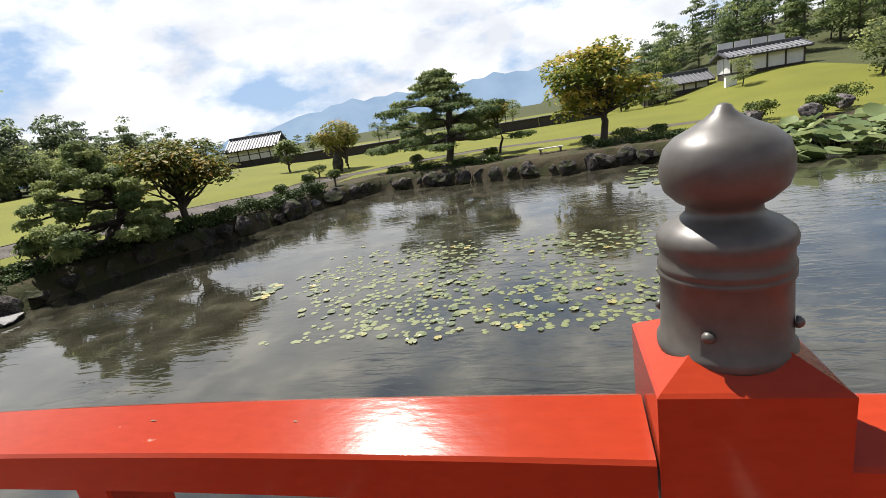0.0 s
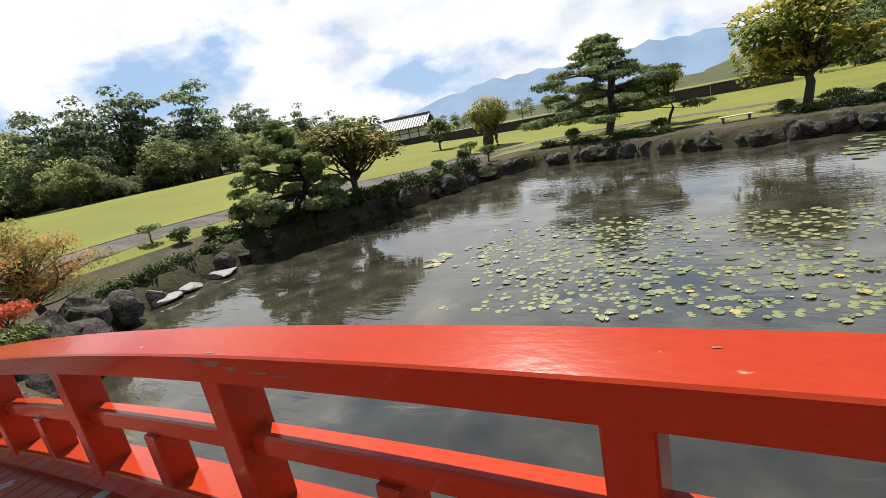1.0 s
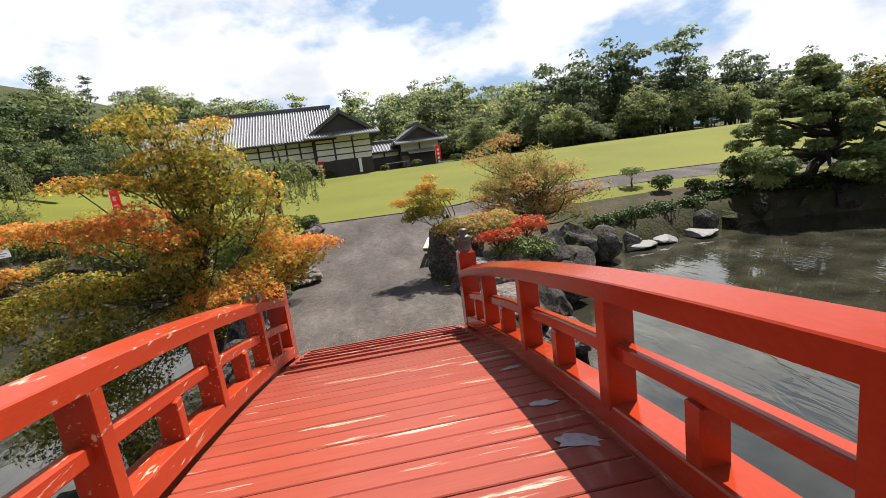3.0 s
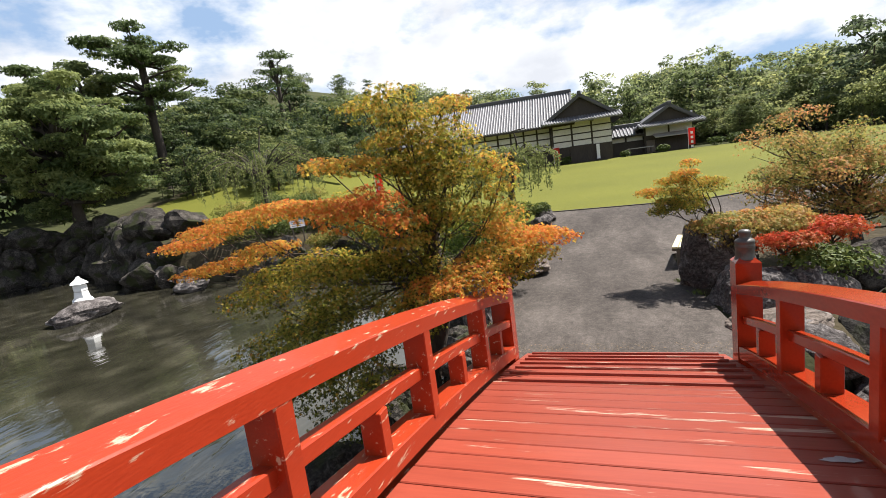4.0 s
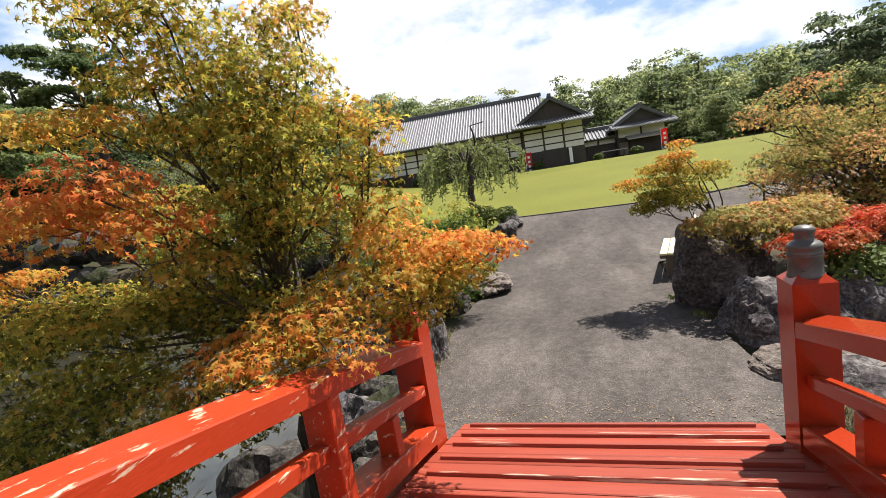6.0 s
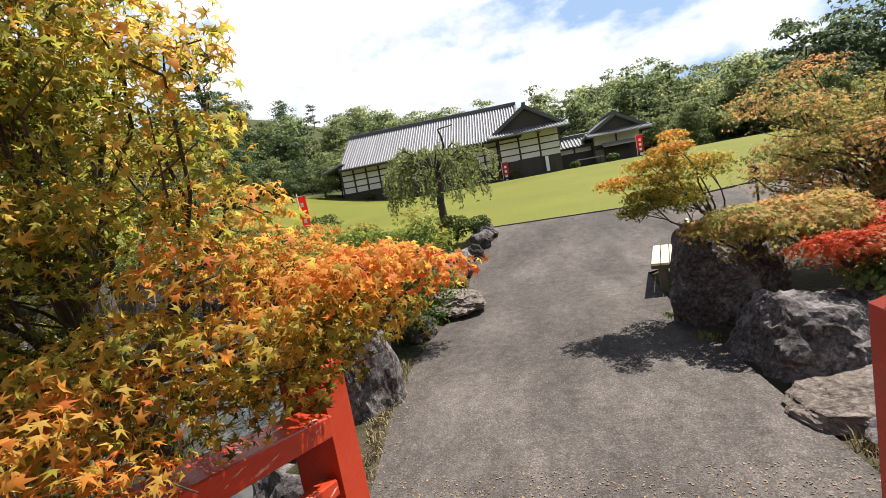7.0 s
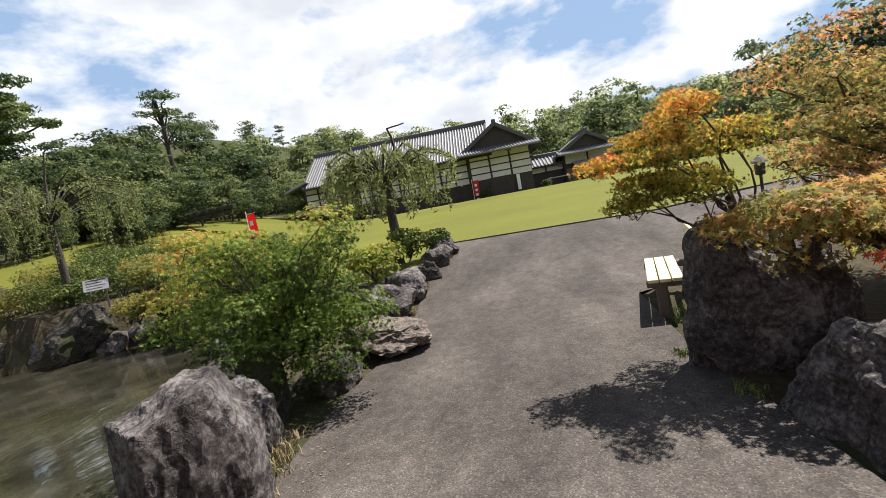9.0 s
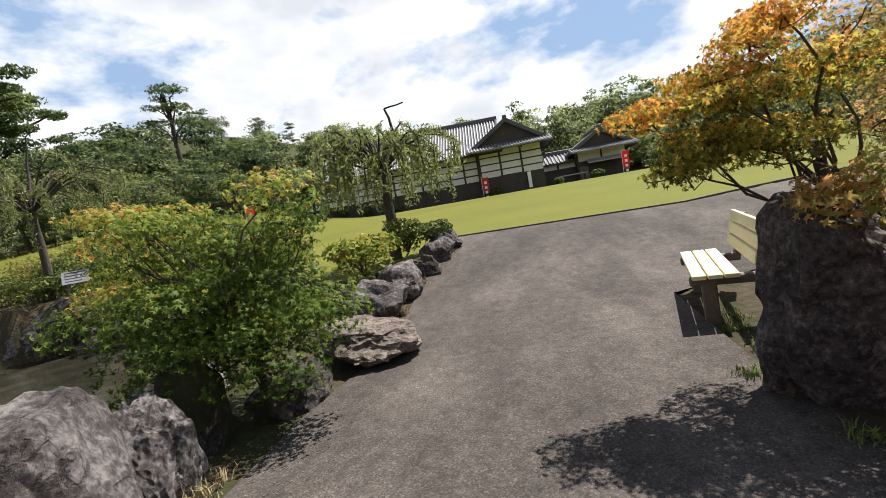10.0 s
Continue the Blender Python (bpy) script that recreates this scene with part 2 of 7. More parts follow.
def rock_paint(name, dark, mid, light, moss=None):
    """Weathered stone: dark seams, grey body, pale lichen-crusted tops of the grain."""
    m, n, l, b = shader(name, 0.88)
    b.inputs["Specular IOR Level"].default_value = 0.15
    geo = n.new("ShaderNodeNewGeometry")
    big, grain, seam = (n.new("ShaderNodeTexNoise") for _ in range(3))
    for node, size, detail, rough, bend in ((big, 2.1, 9.0, 0.68, 0.0), (grain, 21.0, 9.0, 0.75, 0.0), (seam, 2.6, 9.0, 0.6, 0.15)):
        node.inputs["Scale"].default_value, node.inputs["Detail"].default_value = size, detail
        node.inputs["Roughness"].default_value, node.inputs["Distortion"].default_value = rough, bend
        l.new(geo.outputs["Position"], node.inputs["Vector"])
    add = n.new("ShaderNodeMath")
    add.operation = "MULTIPLY_ADD"
    add.inputs[1].default_value = 0.75
    l.new(big.outputs["Fac"], add.inputs[0])
    sc = n.new("ShaderNodeMath")
    sc.operation = "MULTIPLY_ADD"
    sc.inputs[1].default_value, sc.inputs[2].default_value = 0.9, -0.33
    l.new(grain.outputs["Fac"], sc.inputs[0])
    l.new(sc.outputs[0], add.inputs[2])
    r = ramp_node(n, [(0.28, dark), (0.47, mid), (0.66, light)])
    l.new(add.outputs[0], r.inputs["Fac"])
    cut = ramp_node(n, [(0.482, (1, 1, 1)), (0.497, (0.4, 0.4, 0.4)), (0.503, (0.4, 0.4, 0.4)), (0.518, (1, 1, 1))])
    l.new(seam.outputs["Fac"], cut.inputs["Fac"])
    mu = n.new("ShaderNodeMixRGB")
    mu.blend_type = "MULTIPLY"
    mu.inputs["Fac"].default_value = 0.8
    l.new(r.outputs["Color"], mu.inputs["Color1"])
    l.new(cut.outputs["Color"], mu.inputs["Color2"])
    last = mu.outputs["Color"]
    if moss:
        mn = n.new("ShaderNodeTexNoise")
        mn.inputs["Scale"].default_value, mn.inputs["Detail"].default_value = 1.7, 7.0
        l.new(geo.outputs["Position"], mn.inputs["Vector"])
        mr = ramp_node(n, [(0.52, (0, 0, 0)), (0.60, (0.8, 0.8, 0.8))])
        l.new(mn.outputs["Fac"], mr.inputs["Fac"])
        mm = n.new("ShaderNodeMixRGB")
        l.new(mr.outputs["Color"], mm.inputs["Fac"])
        l.new(last, mm.inputs["Color1"])
        mm.inputs["Color2"].default_value = (*moss, 1)
        last = mm.outputs["Color"]
    l.new(last, b.inputs["Base Color"])
    h = n.new("ShaderNodeMath")
    h.operation = "MULTIPLY"
    l.new(add.outputs[0], h.inputs[0])
    l.new(cut.outputs["Color"], h.inputs[1])
    bp = n.new("ShaderNodeBump")
    bp.inputs["Strength"].default_value, bp.inputs["Distance"].default_value = 0.9, 0.035
    l.new(h.outputs[0], bp.inputs["Height"])
    l.new(bp.outputs["Normal"], b.inputs["Normal"])
    return m


ROCK = rock_paint("weathered_rock", (0.022, 0.019, 0.018), (0.088, 0.077, 0.074), (0.27, 0.245, 0.232))
# Darkened further to deepen shaded shore faces; that shade is in the colour.
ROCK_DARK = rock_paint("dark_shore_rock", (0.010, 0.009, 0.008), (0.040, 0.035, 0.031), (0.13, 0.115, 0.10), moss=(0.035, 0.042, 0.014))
BROWN_ROCK = rock_paint("brown_flat_rock", (0.05, 0.037, 0.028), (0.13, 0.105, 0.088), (0.27, 0.225, 0.195))
for coated in (RED, RED_WORN, RED_DECK):
    coated.node_tree.nodes["Principled BSDF"].inputs["Coat Weight"].default_value = 0.2 if coated is RED else 0.12
    coated.node_tree.nodes["Principled BSDF"].inputs["Coat Roughness"].default_value = 0.07
    coated.node_tree.nodes["Principled BSDF"].inputs["Specular IOR Level"].default_value = 0.16 if coated is RED else 0.3 if coated is RED_DECK else 0.24
for dull in (ASPHALT, LAWN, SOIL, WOODLAND, BED):
    dull.node_tree.nodes["Principled BSDF"].inputs["Specular IOR Level"].default_value = 0.12
PALE_SLAB = surface("pale_wet_slab", (0.10, 0.096, 0.09), (0.19, 0.18, 0.17), fine=9, coarse=1.5, rough=0.7, bump=0.4, depth=0.02)
SPLINTER = surface("splintered_wood", (0.09, 0.05, 0.03), (0.27, 0.19, 0.135), fine=60, coarse=9, rough=0.8, bump=0.5, depth=0.004)
BARK = surface("dark_bark", (0.022, 0.017, 0.013), (0.085, 0.068, 0.052), fine=28, coarse=3, rough=0.9, bump=0.9, depth=0.03, stretch=(1, 1, 0.25))
TILE = surface("grey_roof_tile", (0.13, 0.13, 0.14), (0.225, 0.225, 0.24), fine=6, coarse=0.5, rough=0.55, bump=0.2, depth=0.02, own=0.35)
TILE_DARK = surface("dark_ridge_tile", (0.04, 0.04, 0.045), (0.09, 0.09, 0.095), fine=6, coarse=0.6, rough=0.5)
PLASTER = surface("white_plaster", (0.50, 0.49, 0.48), (0.68, 0.67, 0.65), fine=8, coarse=0.7, rough=0.8, bump=0.1)
TIMBER = surface("dark_timber", (0.020, 0.015, 0.012), (0.055, 0.042, 0.034), fine=18, coarse=1.5, rough=0.7, stretch=(1, 1, 0.2))
BENCH_WOOD = surface("pale_bench_slat", (0.62, 0.54, 0.30), (0.78, 0.71, 0.45), fine=30, coarse=3, rough=0.55, bump=0.15, depth=0.003, own=0.15)
BENCH_FRAME = surface("brown_bench_frame", (0.09, 0.07, 0.055), (0.17, 0.14, 0.11), fine=30, coarse=3, rough=0.6)
WHITE = surface("white_paint", (0.70, 0.70, 0.70), (0.85, 0.85, 0.84), fine=12, coarse=2, rough=0.6)
RED_CLOTH = surface("red_banner_cloth", (0.62, 0.03, 0.025), (0.75, 0.06, 0.04), fine=20, coarse=2, rough=0.8)
STRAW = surface("dry_grass", (0.16, 0.125, 0.06), (0.34, 0.27, 0.14), fine=20, coarse=3, rough=0.9)
CONCRETE = surface("grey_stone_slab", (0.26, 0.25, 0.24), (0.46, 0.44, 0.42), fine=12, coarse=1.5, rough=0.85, bump=0.4, depth=0.02, own=0.2)


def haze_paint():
    """Mountains so far off that only lit air shows, painted as a blue glow."""
    m, n, l, b = shader("far_mountain_glow", 1.0)
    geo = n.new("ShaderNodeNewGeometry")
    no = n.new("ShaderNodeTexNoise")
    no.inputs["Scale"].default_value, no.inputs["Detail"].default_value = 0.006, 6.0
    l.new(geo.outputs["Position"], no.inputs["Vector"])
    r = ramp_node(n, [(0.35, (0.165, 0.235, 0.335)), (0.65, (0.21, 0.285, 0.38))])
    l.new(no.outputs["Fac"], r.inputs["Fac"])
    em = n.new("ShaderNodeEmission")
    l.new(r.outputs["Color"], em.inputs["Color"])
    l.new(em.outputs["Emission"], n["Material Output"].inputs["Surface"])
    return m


HAZE_BLUE = haze_paint()

# The darkest green stop also holds the shade under the big maple.
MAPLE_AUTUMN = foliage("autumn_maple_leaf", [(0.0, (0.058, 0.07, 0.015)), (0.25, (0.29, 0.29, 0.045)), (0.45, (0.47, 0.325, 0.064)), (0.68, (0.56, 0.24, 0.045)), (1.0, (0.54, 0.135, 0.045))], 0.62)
MAPLE_GREEN = foliage("green_maple_leaf", [(0.0, (0.045, 0.08, 0.014)), (0.5, (0.16, 0.215, 0.035)), (0.8, (0.36, 0.33, 0.06)), (1.0, (0.48, 0.22, 0.07))], 0.4)
MAPLE_RUSSET = foliage("russet_maple_leaf", [(0.0, (0.10, 0.13, 0.03)), (0.4, (0.27, 0.245, 0.065)), (0.7, (0.46, 0.275, 0.095)), (1.0, (0.56, 0.22, 0.10))], 0.5)
SCARLET = foliage("scarlet_leaf", [(0.0, (0.10, 0.10, 0.025)), (0.4, (0.36, 0.10, 0.03)), (1.0, (0.52, 0.06, 0.03))], 0.35)
PINE = foliage("pine_needle", [(0.0, (0.05, 0.078, 0.032)), (0.5, (0.125, 0.168, 0.06)), (1.0, (0.28, 0.31, 0.11))], 0.46)
BROAD = foliage("broad_leaf", [(0.0, (0.075, 0.10, 0.042)), (0.5, (0.18, 0.215, 0.09)), (1.0, (0.32, 0.33, 0.13))], 0.62)
# Paler and greyer than PINE: haze over the distance is put into the colour.
WOOD_PINE = foliage("wood_pine_needle", [(0.0, (0.06, 0.085, 0.05)), (0.5, (0.145, 0.18, 0.095)), (1.0, (0.27, 0.29, 0.135))], 0.62)
BOX = foliage("clipped_shrub_leaf", [(0.0, (0.03, 0.05, 0.016)), (0.5, (0.07, 0.10, 0.025)), (1.0, (0.16, 0.18, 0.04))], 0.2)
WILLOWY = foliage("weeping_leaf", [(0.0, (0.09, 0.11, 0.04)), (0.5, (0.20, 0.23, 0.08)), (1.0, (0.34, 0.36, 0.13))], 0.45)
LOTUS = foliage("lotus_leaf", [(0.0, (0.07, 0.105, 0.045)), (0.5, (0.14, 0.185, 0.075)), (1.0, (0.27, 0.31, 0.14))], 0.3)


def pad_paint():
    m, n, l, b = shader("lily_pad", 0.45)
    info = n.new("ShaderNodeObjectInfo")
    r = ramp_node(n, [(0.0, (0.05, 0.07, 0.03)), (0.5, (0.10, 0.12, 0.042)), (0.88, (0.17, 0.175, 0.07)), (1.0, (0.30, 0.22, 0.05))])
    l.new(info.outputs["Random"], r.inputs["Fac"])
    geo = n.new("ShaderNodeNewGeometry")
    no = n.new("ShaderNodeTexNoise")
    no.inputs["Scale"].default_value = 22.0
    l.new(geo.outputs["Position"], no.inputs["Vector"])
    hs = n.new("ShaderNodeHueSaturation")
    ma = n.new("ShaderNodeMath")
    ma.operation = "MULTIPLY_ADD"
    ma.inputs[1].default_value, ma.inputs[2].default_value = 0.8, 0.6
    l.new(no.outputs["Fac"], ma.inputs[0])
    l.new(ma.outputs[0], hs.inputs["Value"])
    l.new(r.outputs["Color"], hs.inputs["Color"])
    l.new(hs.outputs["Color"], b.inputs["Base Color"])
    return m


PAD = pad_paint()


def water_paint():
    """Murky pond water: a clear rippled surface over a brown tint."""
    m, n, l, b = shader("pond_water", 0.03)
    b.inputs["IOR"].default_value = 1.75
    b.inputs["Base Color"].default_value = (0.030, 0.034, 0.026, 1)
    geo = n.new("ShaderNodeNewGeometry")
    mp = n.new("ShaderNodeMapping")
    mp.inputs["Scale"].default_value = (0.4, 1.25, 1.0)
    l.new(geo.outputs["Position"], mp.inputs["Vector"])
    a = n.new("ShaderNodeTexNoise")
    a.inputs["Scale"].default_value, a.inputs["Detail"].default_value, a.inputs["Distortion"].default_value = 3.4, 2.5, 0.8
    c = n.new("ShaderNodeTexNoise")
    c.inputs["Scale"].default_value, c.inputs["Detail"].default_value = 0.35, 2.0
    l.new(mp.outputs["Vector"], a.inputs["Vector"])
    l.new(geo.outputs["Position"], c.inputs["Vector"])
    cr = ramp_node(n, [(0.38, (0.12, 0.12, 0.12)), (0.62, (1, 1, 1))])
    l.new(c.outputs["Fac"], cr.inputs["Fac"])
    mu = n.new("ShaderNodeMath")
    mu.operation = "MULTIPLY"
    l.new(a.outputs["Fac"], mu.inputs[0])
    l.new(cr.outputs["Color"], mu.inputs[1])
    bp = n.new("ShaderNodeBump")
    bp.inputs["Strength"].default_value, bp.inputs["Distance"].default_value = 0.6, 0.022
    l.new(mu.outputs[0], bp.inputs["Height"])
    l.new(bp.outputs["Normal"], b.inputs["Normal"])
    bed = n.new("ShaderNodeTexNoise")
    bed.inputs["Scale"].default_value, bed.inputs["Detail"].default_value = 1.1, 6.0
    l.new(geo.outputs["Position"], bed.inputs["Vector"])
    br = ramp_node(n, [(0.3, (0.015, 0.0145, 0.010)), (0.55, (0.033, 0.031, 0.021)), (0.72, (0.066, 0.061, 0.042))])
    l.new(bed.outputs["Fac"], br.inputs["Fac"])
    l.new(br.outputs["Color"], b.inputs["Base Color"])
    return m


WATER = water_paint()


# ---- mesh helpers ----
def part(name, bm, material, parent=None, label="", smooth=False):
    me = bpy.data.meshes.new(name)
    bm.to_mesh(me)
    bm.free()
    if smooth:
        for p in me.polygons:
            p.use_smooth = True
    me.materials.append(material)
    ob = new(name, me)
    ob.parent = parent
    return tagged(ob, label) if label else ob


def array_mesh(name, verts, faces, material=None, tone=None, smooth=False):
    """A mesh from numpy arrays; all faces have the same number of corners."""
    me = bpy.data.meshes.new(name)
    verts, faces = np.asarray(verts, dtype=np.float32), np.asarray(faces, dtype=np.int32)
    me.vertices.add(len(verts))
    me.vertices.foreach_set("co", verts.ravel())
    me.loops.add(faces.size)
    me.loops.foreach_set("vertex_index", faces.ravel())
    me.polygons.add(len(faces))
    me.polygons.foreach_set("loop_start", np.arange(0, faces.size, faces.shape[1], dtype=np.int32))
    me.update(calc_edges=True)
    if tone is not None:
        me.attributes.new("tone", "FLOAT", "POINT").data.foreach_set("value", np.asarray(tone, dtype=np.float32))
    if smooth:
        me.polygons.foreach_set("use_smooth", np.ones(len(faces), dtype=bool))
    if material:
        me.materials.append(material)
    return me


def child(name, mesh, parent=None, m=None, label=""):
    ob = new(name, mesh)
    ob.parent = parent
    if m is not None:
        ob.matrix_basis = m
    return tagged(ob, label) if label else ob


def thing(name, label, category, place=None, group="", kind=""):
    ob = new(name)
    if place is not None:
        ob.matrix_basis = place
    return tagged(ob, label, category, group, kind)


def box(bm, x0, x1, y0, y1, z0, z1, bevel=0.0, m=None):
    made = bmesh.ops.create_cube(bm, size=1.0)["verts"]
    for v in made:
        v.co = Vector(((x0 + x1) / 2 + v.co.x * (x1 - x0), (y0 + y1) / 2 + v.co.y * (y1 - y0), (z0 + z1) / 2 + v.co.z * (z1 - z0)))
    if bevel:
        edges = list({e for v in made for e in v.link_edges})
        made = bmesh.ops.bevel(bm, geom=edges, offset=bevel, segments=1, affect="EDGES")["verts"]
    if m is not None:
        bmesh.ops.transform(bm, matrix=m, verts=made)
    return made


def a_box(*a, **k):
    bm = bmesh.new()
    box(bm, *a, **k)
    return bm


def lathe(profile, steps=28):
    bm = bmesh.new()
    rings = [[bm.verts.new((r * math.cos(2 * math.pi * i / steps), r * math.sin(2 * math.pi * i / steps), z)) for i in range(steps)] for r, z in profile]
    for a, b in zip(rings, rings[1:]):
        for i in range(steps):
            bm.faces.new((a[i], a[(i + 1) % steps], b[(i + 1) % steps], b[i]))
    bm.faces.new(rings[-1])
    bm.faces.new(rings[0][::-1])
    return bm


def tubes(paths, sides=7):
    """Tapered tubes along paths of (point, radius), joined."""
    vs, fs, base = [], [], 0
    ang = np.linspace(0, 2 * np.pi, sides, endpoint=False)
    for path in paths:
        pts = [Vector(p) for p, r in path]
        for i, (p, r) in enumerate(path):
            d = (pts[min(i + 1, len(pts) - 1)] - pts[max(i - 1, 0)]).normalized()
            u = d.orthogonal().normalized() if abs(d.z) > 0.95 else Vector((-d.y, d.x, 0)).normalized()
            w = d.cross(u)
            for a in ang:
                vs.append(pts[i] + (u * math.cos(a) + w * math.sin(a)) * r)
        for i in range(len(path) - 1):
            for k in range(sides):
                a, b = base + i * sides + k, base + i * sides + (k + 1) % sides
                fs.append((a, b, b + sides, a + sides))
        base += len(path) * sides
    return np.array([tuple(v) for v in vs]), np.array(fs)


def curve_path(a, b, r0, r1, bend, steps, rng):
    """A wavering path from a to b, thinning from r0 to r1."""
    a, b = np.array(a, float), np.array(b, float)
    off = rng.normal(0, bend, 3)
    out = []
    for i in range(steps + 1):
        t = i / steps
        p = a + (b - a) * t + off * math.sin(math.pi * t) + (rng.normal(0, bend * 0.25, 3) if 0 < i < steps else 0)
        out.append((tuple(p), r0 + (r1 - r0) * t))
    return out


# leaf outlines, as fans: the first point is the middle
def star(points, deep, turn=0.0):
    out = [(0.0, 0.0)]
    for i in range(points * 2):
        a = math.pi * i / points + turn
        r = 1.0 if i % 2 == 0 else deep
        out.append((r * math.cos(a), r * math.sin(a)))
    return np.array(out)


PALM = np.array([(0.0, 0.0)] + [(r * math.cos(radians(a)), r * math.sin(radians(a))) for a, r in ((0, 1.0), (26, 0.33), (56, 0.9), (84, 0.31), (116, 0.62), (180, 0.14), (244, 0.62), (276, 0.31), (304, 0.9), (334, 0.33))])
OVAL = np.array([(0, 0), (1, 0), (0.3, 0.45), (-0.8, 0.3), (-0.8, -0.3), (0.3, -0.45)], float)
NEEDLE = np.array([(0, 0), (1.2, 0), (-0.8, 0.42), (-0.8, -0.42)], float)
TRIG = np.array([(0, 0), (1, 0), (-0.55, 0.75), (-0.6, -0.7)], float)
SLIM = np.array([(0, 0), (1, 0), (0.0, 0.16), (-1, 0), (0.0, -0.16)], float)


def leaf_faces(outline):
    """Triangles over an outline without its middle point: tips for stars, with a heart where the lobes are broad."""
    k = len(outline) - 1
    if k == 10:
        tips = [((i - 1) % k, i, i + 1) for i in range(0, k, 2)]
        broad = np.linalg.norm(outline[2]) > 0.27 * np.linalg.norm(outline[1])
        return np.array(tips + [(1, 3, 5), (1, 5, 7), (1, 7, 9)] if broad else tips)
    return np.array([(0, i, i + 1) for i in range(1, k - 1)])


def leaf_arrays(at, up, size, outline, tone, rng, droop=0.25):
    fan = leaf_faces(outline)
    outline = outline[1:]
    n, k = len(at), len(outline)
    up = up / np.maximum(np.linalg.norm(up, axis=1, keepdims=True), 1e-6)
    ref = rng.normal(size=(n, 3))
    u = np.cross(up, ref)
    u /= np.maximum(np.linalg.norm(u, axis=1, keepdims=True), 1e-6)
    w = np.cross(up, u)
    o = outline[None, :, :] * size[:, None, None]
    rr = (o ** 2).sum(2, keepdims=True) / np.maximum(size[:, None, None], 1e-6)
    v = at[:, None, :] + u[:, None, :] * o[:, :, :1] + w[:, None, :] * o[:, :, 1:] - up[:, None, :] * rr * droop
    f = (np.arange(n)[:, None, None] * k + fan[None]).reshape(-1, 3)
    return v.reshape(-1, 3), f, np.repeat(tone, k)


def spray(clumps, count, size, outline, seed, upward=0.6, fill=0.35, gaps=0.45, spread=0.08, droop=0.25, jitter=0.33):
    """Leaves on and in flattened clumps (centre, radii, tone); gaps thin them out in patches."""
    rng = np.random.default_rng(seed)
    area = np.array([max(r[0] * r[1], r[0] * r[2]) for c, r, t in clumps])
    share = np.maximum((count * area / area.sum()).astype(int), 4)
    P, U, T = [], [], []
    for (c, r, t), m in zip(clumps, share):
        d = rng.normal(size=(m, 3))
        d /= np.linalg.norm(d, axis=1, keepdims=True)
        d[:, 2] = np.where(rng.random(m) < 0.55, np.abs(d[:, 2]), d[:, 2])
        rad = np.where(rng.random(m) < fill, rng.random(m) ** 0.5, 0.86 + 0.2 * rng.random(m))
        lump = 1 + 0.16 * np.sin(d[:, 0] * 7 + c[0] * 3) * np.sin(d[:, 1] * 8 + c[1] * 5) + 0.1 * np.sin(d[:, 2] * 11 + c[2])
        p = np.array(c) + d * rad[:, None] * lump[:, None] * np.array(r)
        q = np.sin(p[:, 0] * 9 / max(r[0], 0.3) + 1.3) + np.sin(p[:, 1] * 8 / max(r[0], 0.3) + c[2]) + np.sin(p[:, 2] * 10 / max(r[0], 0.3) + c[0])
        keep = q > -1.6 + gaps * 1.2 * rng.random(m)
        P.append(p[keep])
        u = d * (1 - upward) + np.array([0, 0, upward]) + rng.normal(0, jitter, (m, 3))
        U.append(u[keep])
        T.append(np.clip(t + spread * rng.normal(size=m) + 0.1 * d[:, 2], 0, 1)[keep])
    P, U, T = np.concatenate(P), np.concatenate(U), np.concatenate(T)
    return leaf_arrays(P, U, size * rng.uniform(0.65, 1.25, len(P)), outline, T, rng, droop)


def crown(name, clumps, count, size, outline, material, seed, parent, **k):
    v, f, t = spray(clumps, count, size, outline, seed, **k)
    return child(name, array_mesh(name, v, f, material, t), parent)


# ---- ground, water, paths ----
WATER_Z = -0.68
POND = [(-9.6, 1.75), (-11.2, 2.9), (-12.8, 4.1), (-14.6, 5.6), (-15.2, 7.0), (-15.8, 9.2), (-16.2, 12.2), (-15.2, 15.6), (-13.2, 19.6), (-12.3, 23.4), (-9.9, 27.6), (-7.3, 27.0), (-2.5, 25.4),
        (1.3, 24.6), (3.9, 25.2), (6.3, 24.4), (11.5, 23.8), (18.0, 24.0), (25.0, 16.0), (24.0, 4.0), (13.0, 1.6), (10.2, 1.4), (10.2, -2.6), (15.0, -4.0), (20.0, -18.0), (8.0, -34.0), (-10.0, -36.0),
        (-19.5, -32.5), (-24.5, -29.0), (-19.6, -19.0), (-20.2, -15.4), (-21.0, -12.5), (-23.4, -11.0), (-23.6, -9.6), (-20.8, -8.0), (-17.6, -6.2), (-15.2, -4.3), (-13.2, -3.2), (-11.4, -2.75), (-9.6, -2.3)]
ROAD = [(-9.75, 1.35), (-9.75, -1.75), (-12.0, -2.15), (-13.6, -2.15), (-15.1, -1.9), (-16.8, -2.0), (-18.6, -2.0), (-20.6, -1.9), (-20.95, -2.2), (-20.75, 0.5), (-20.6, 3.0), (-22.3, 7.0), (-22.8, 11.0), (-21.6, 15.6),
        (-19.6, 20.0), (-17.6, 26.0), (-15.2, 32.5), (-9.0, 36.5), (-4.0, 37.5), (4.0, 35.0), (12.0, 33.5), (12.0, 31.8), (4.0, 33.2), (-4.0, 35.8), (-8.5, 34.8), (-13.6, 31.2), (-15.8, 25.6), (-17.6, 19.6), (-19.2, 15.0),
        (-20.0, 11.0), (-19.6, 7.5), (-18.0, 4.5), (-16.2, 2.4), (-15.7, 1.25), (-13.4, 1.15), (-12.2, 1.25), (-10.9, 1.3)]


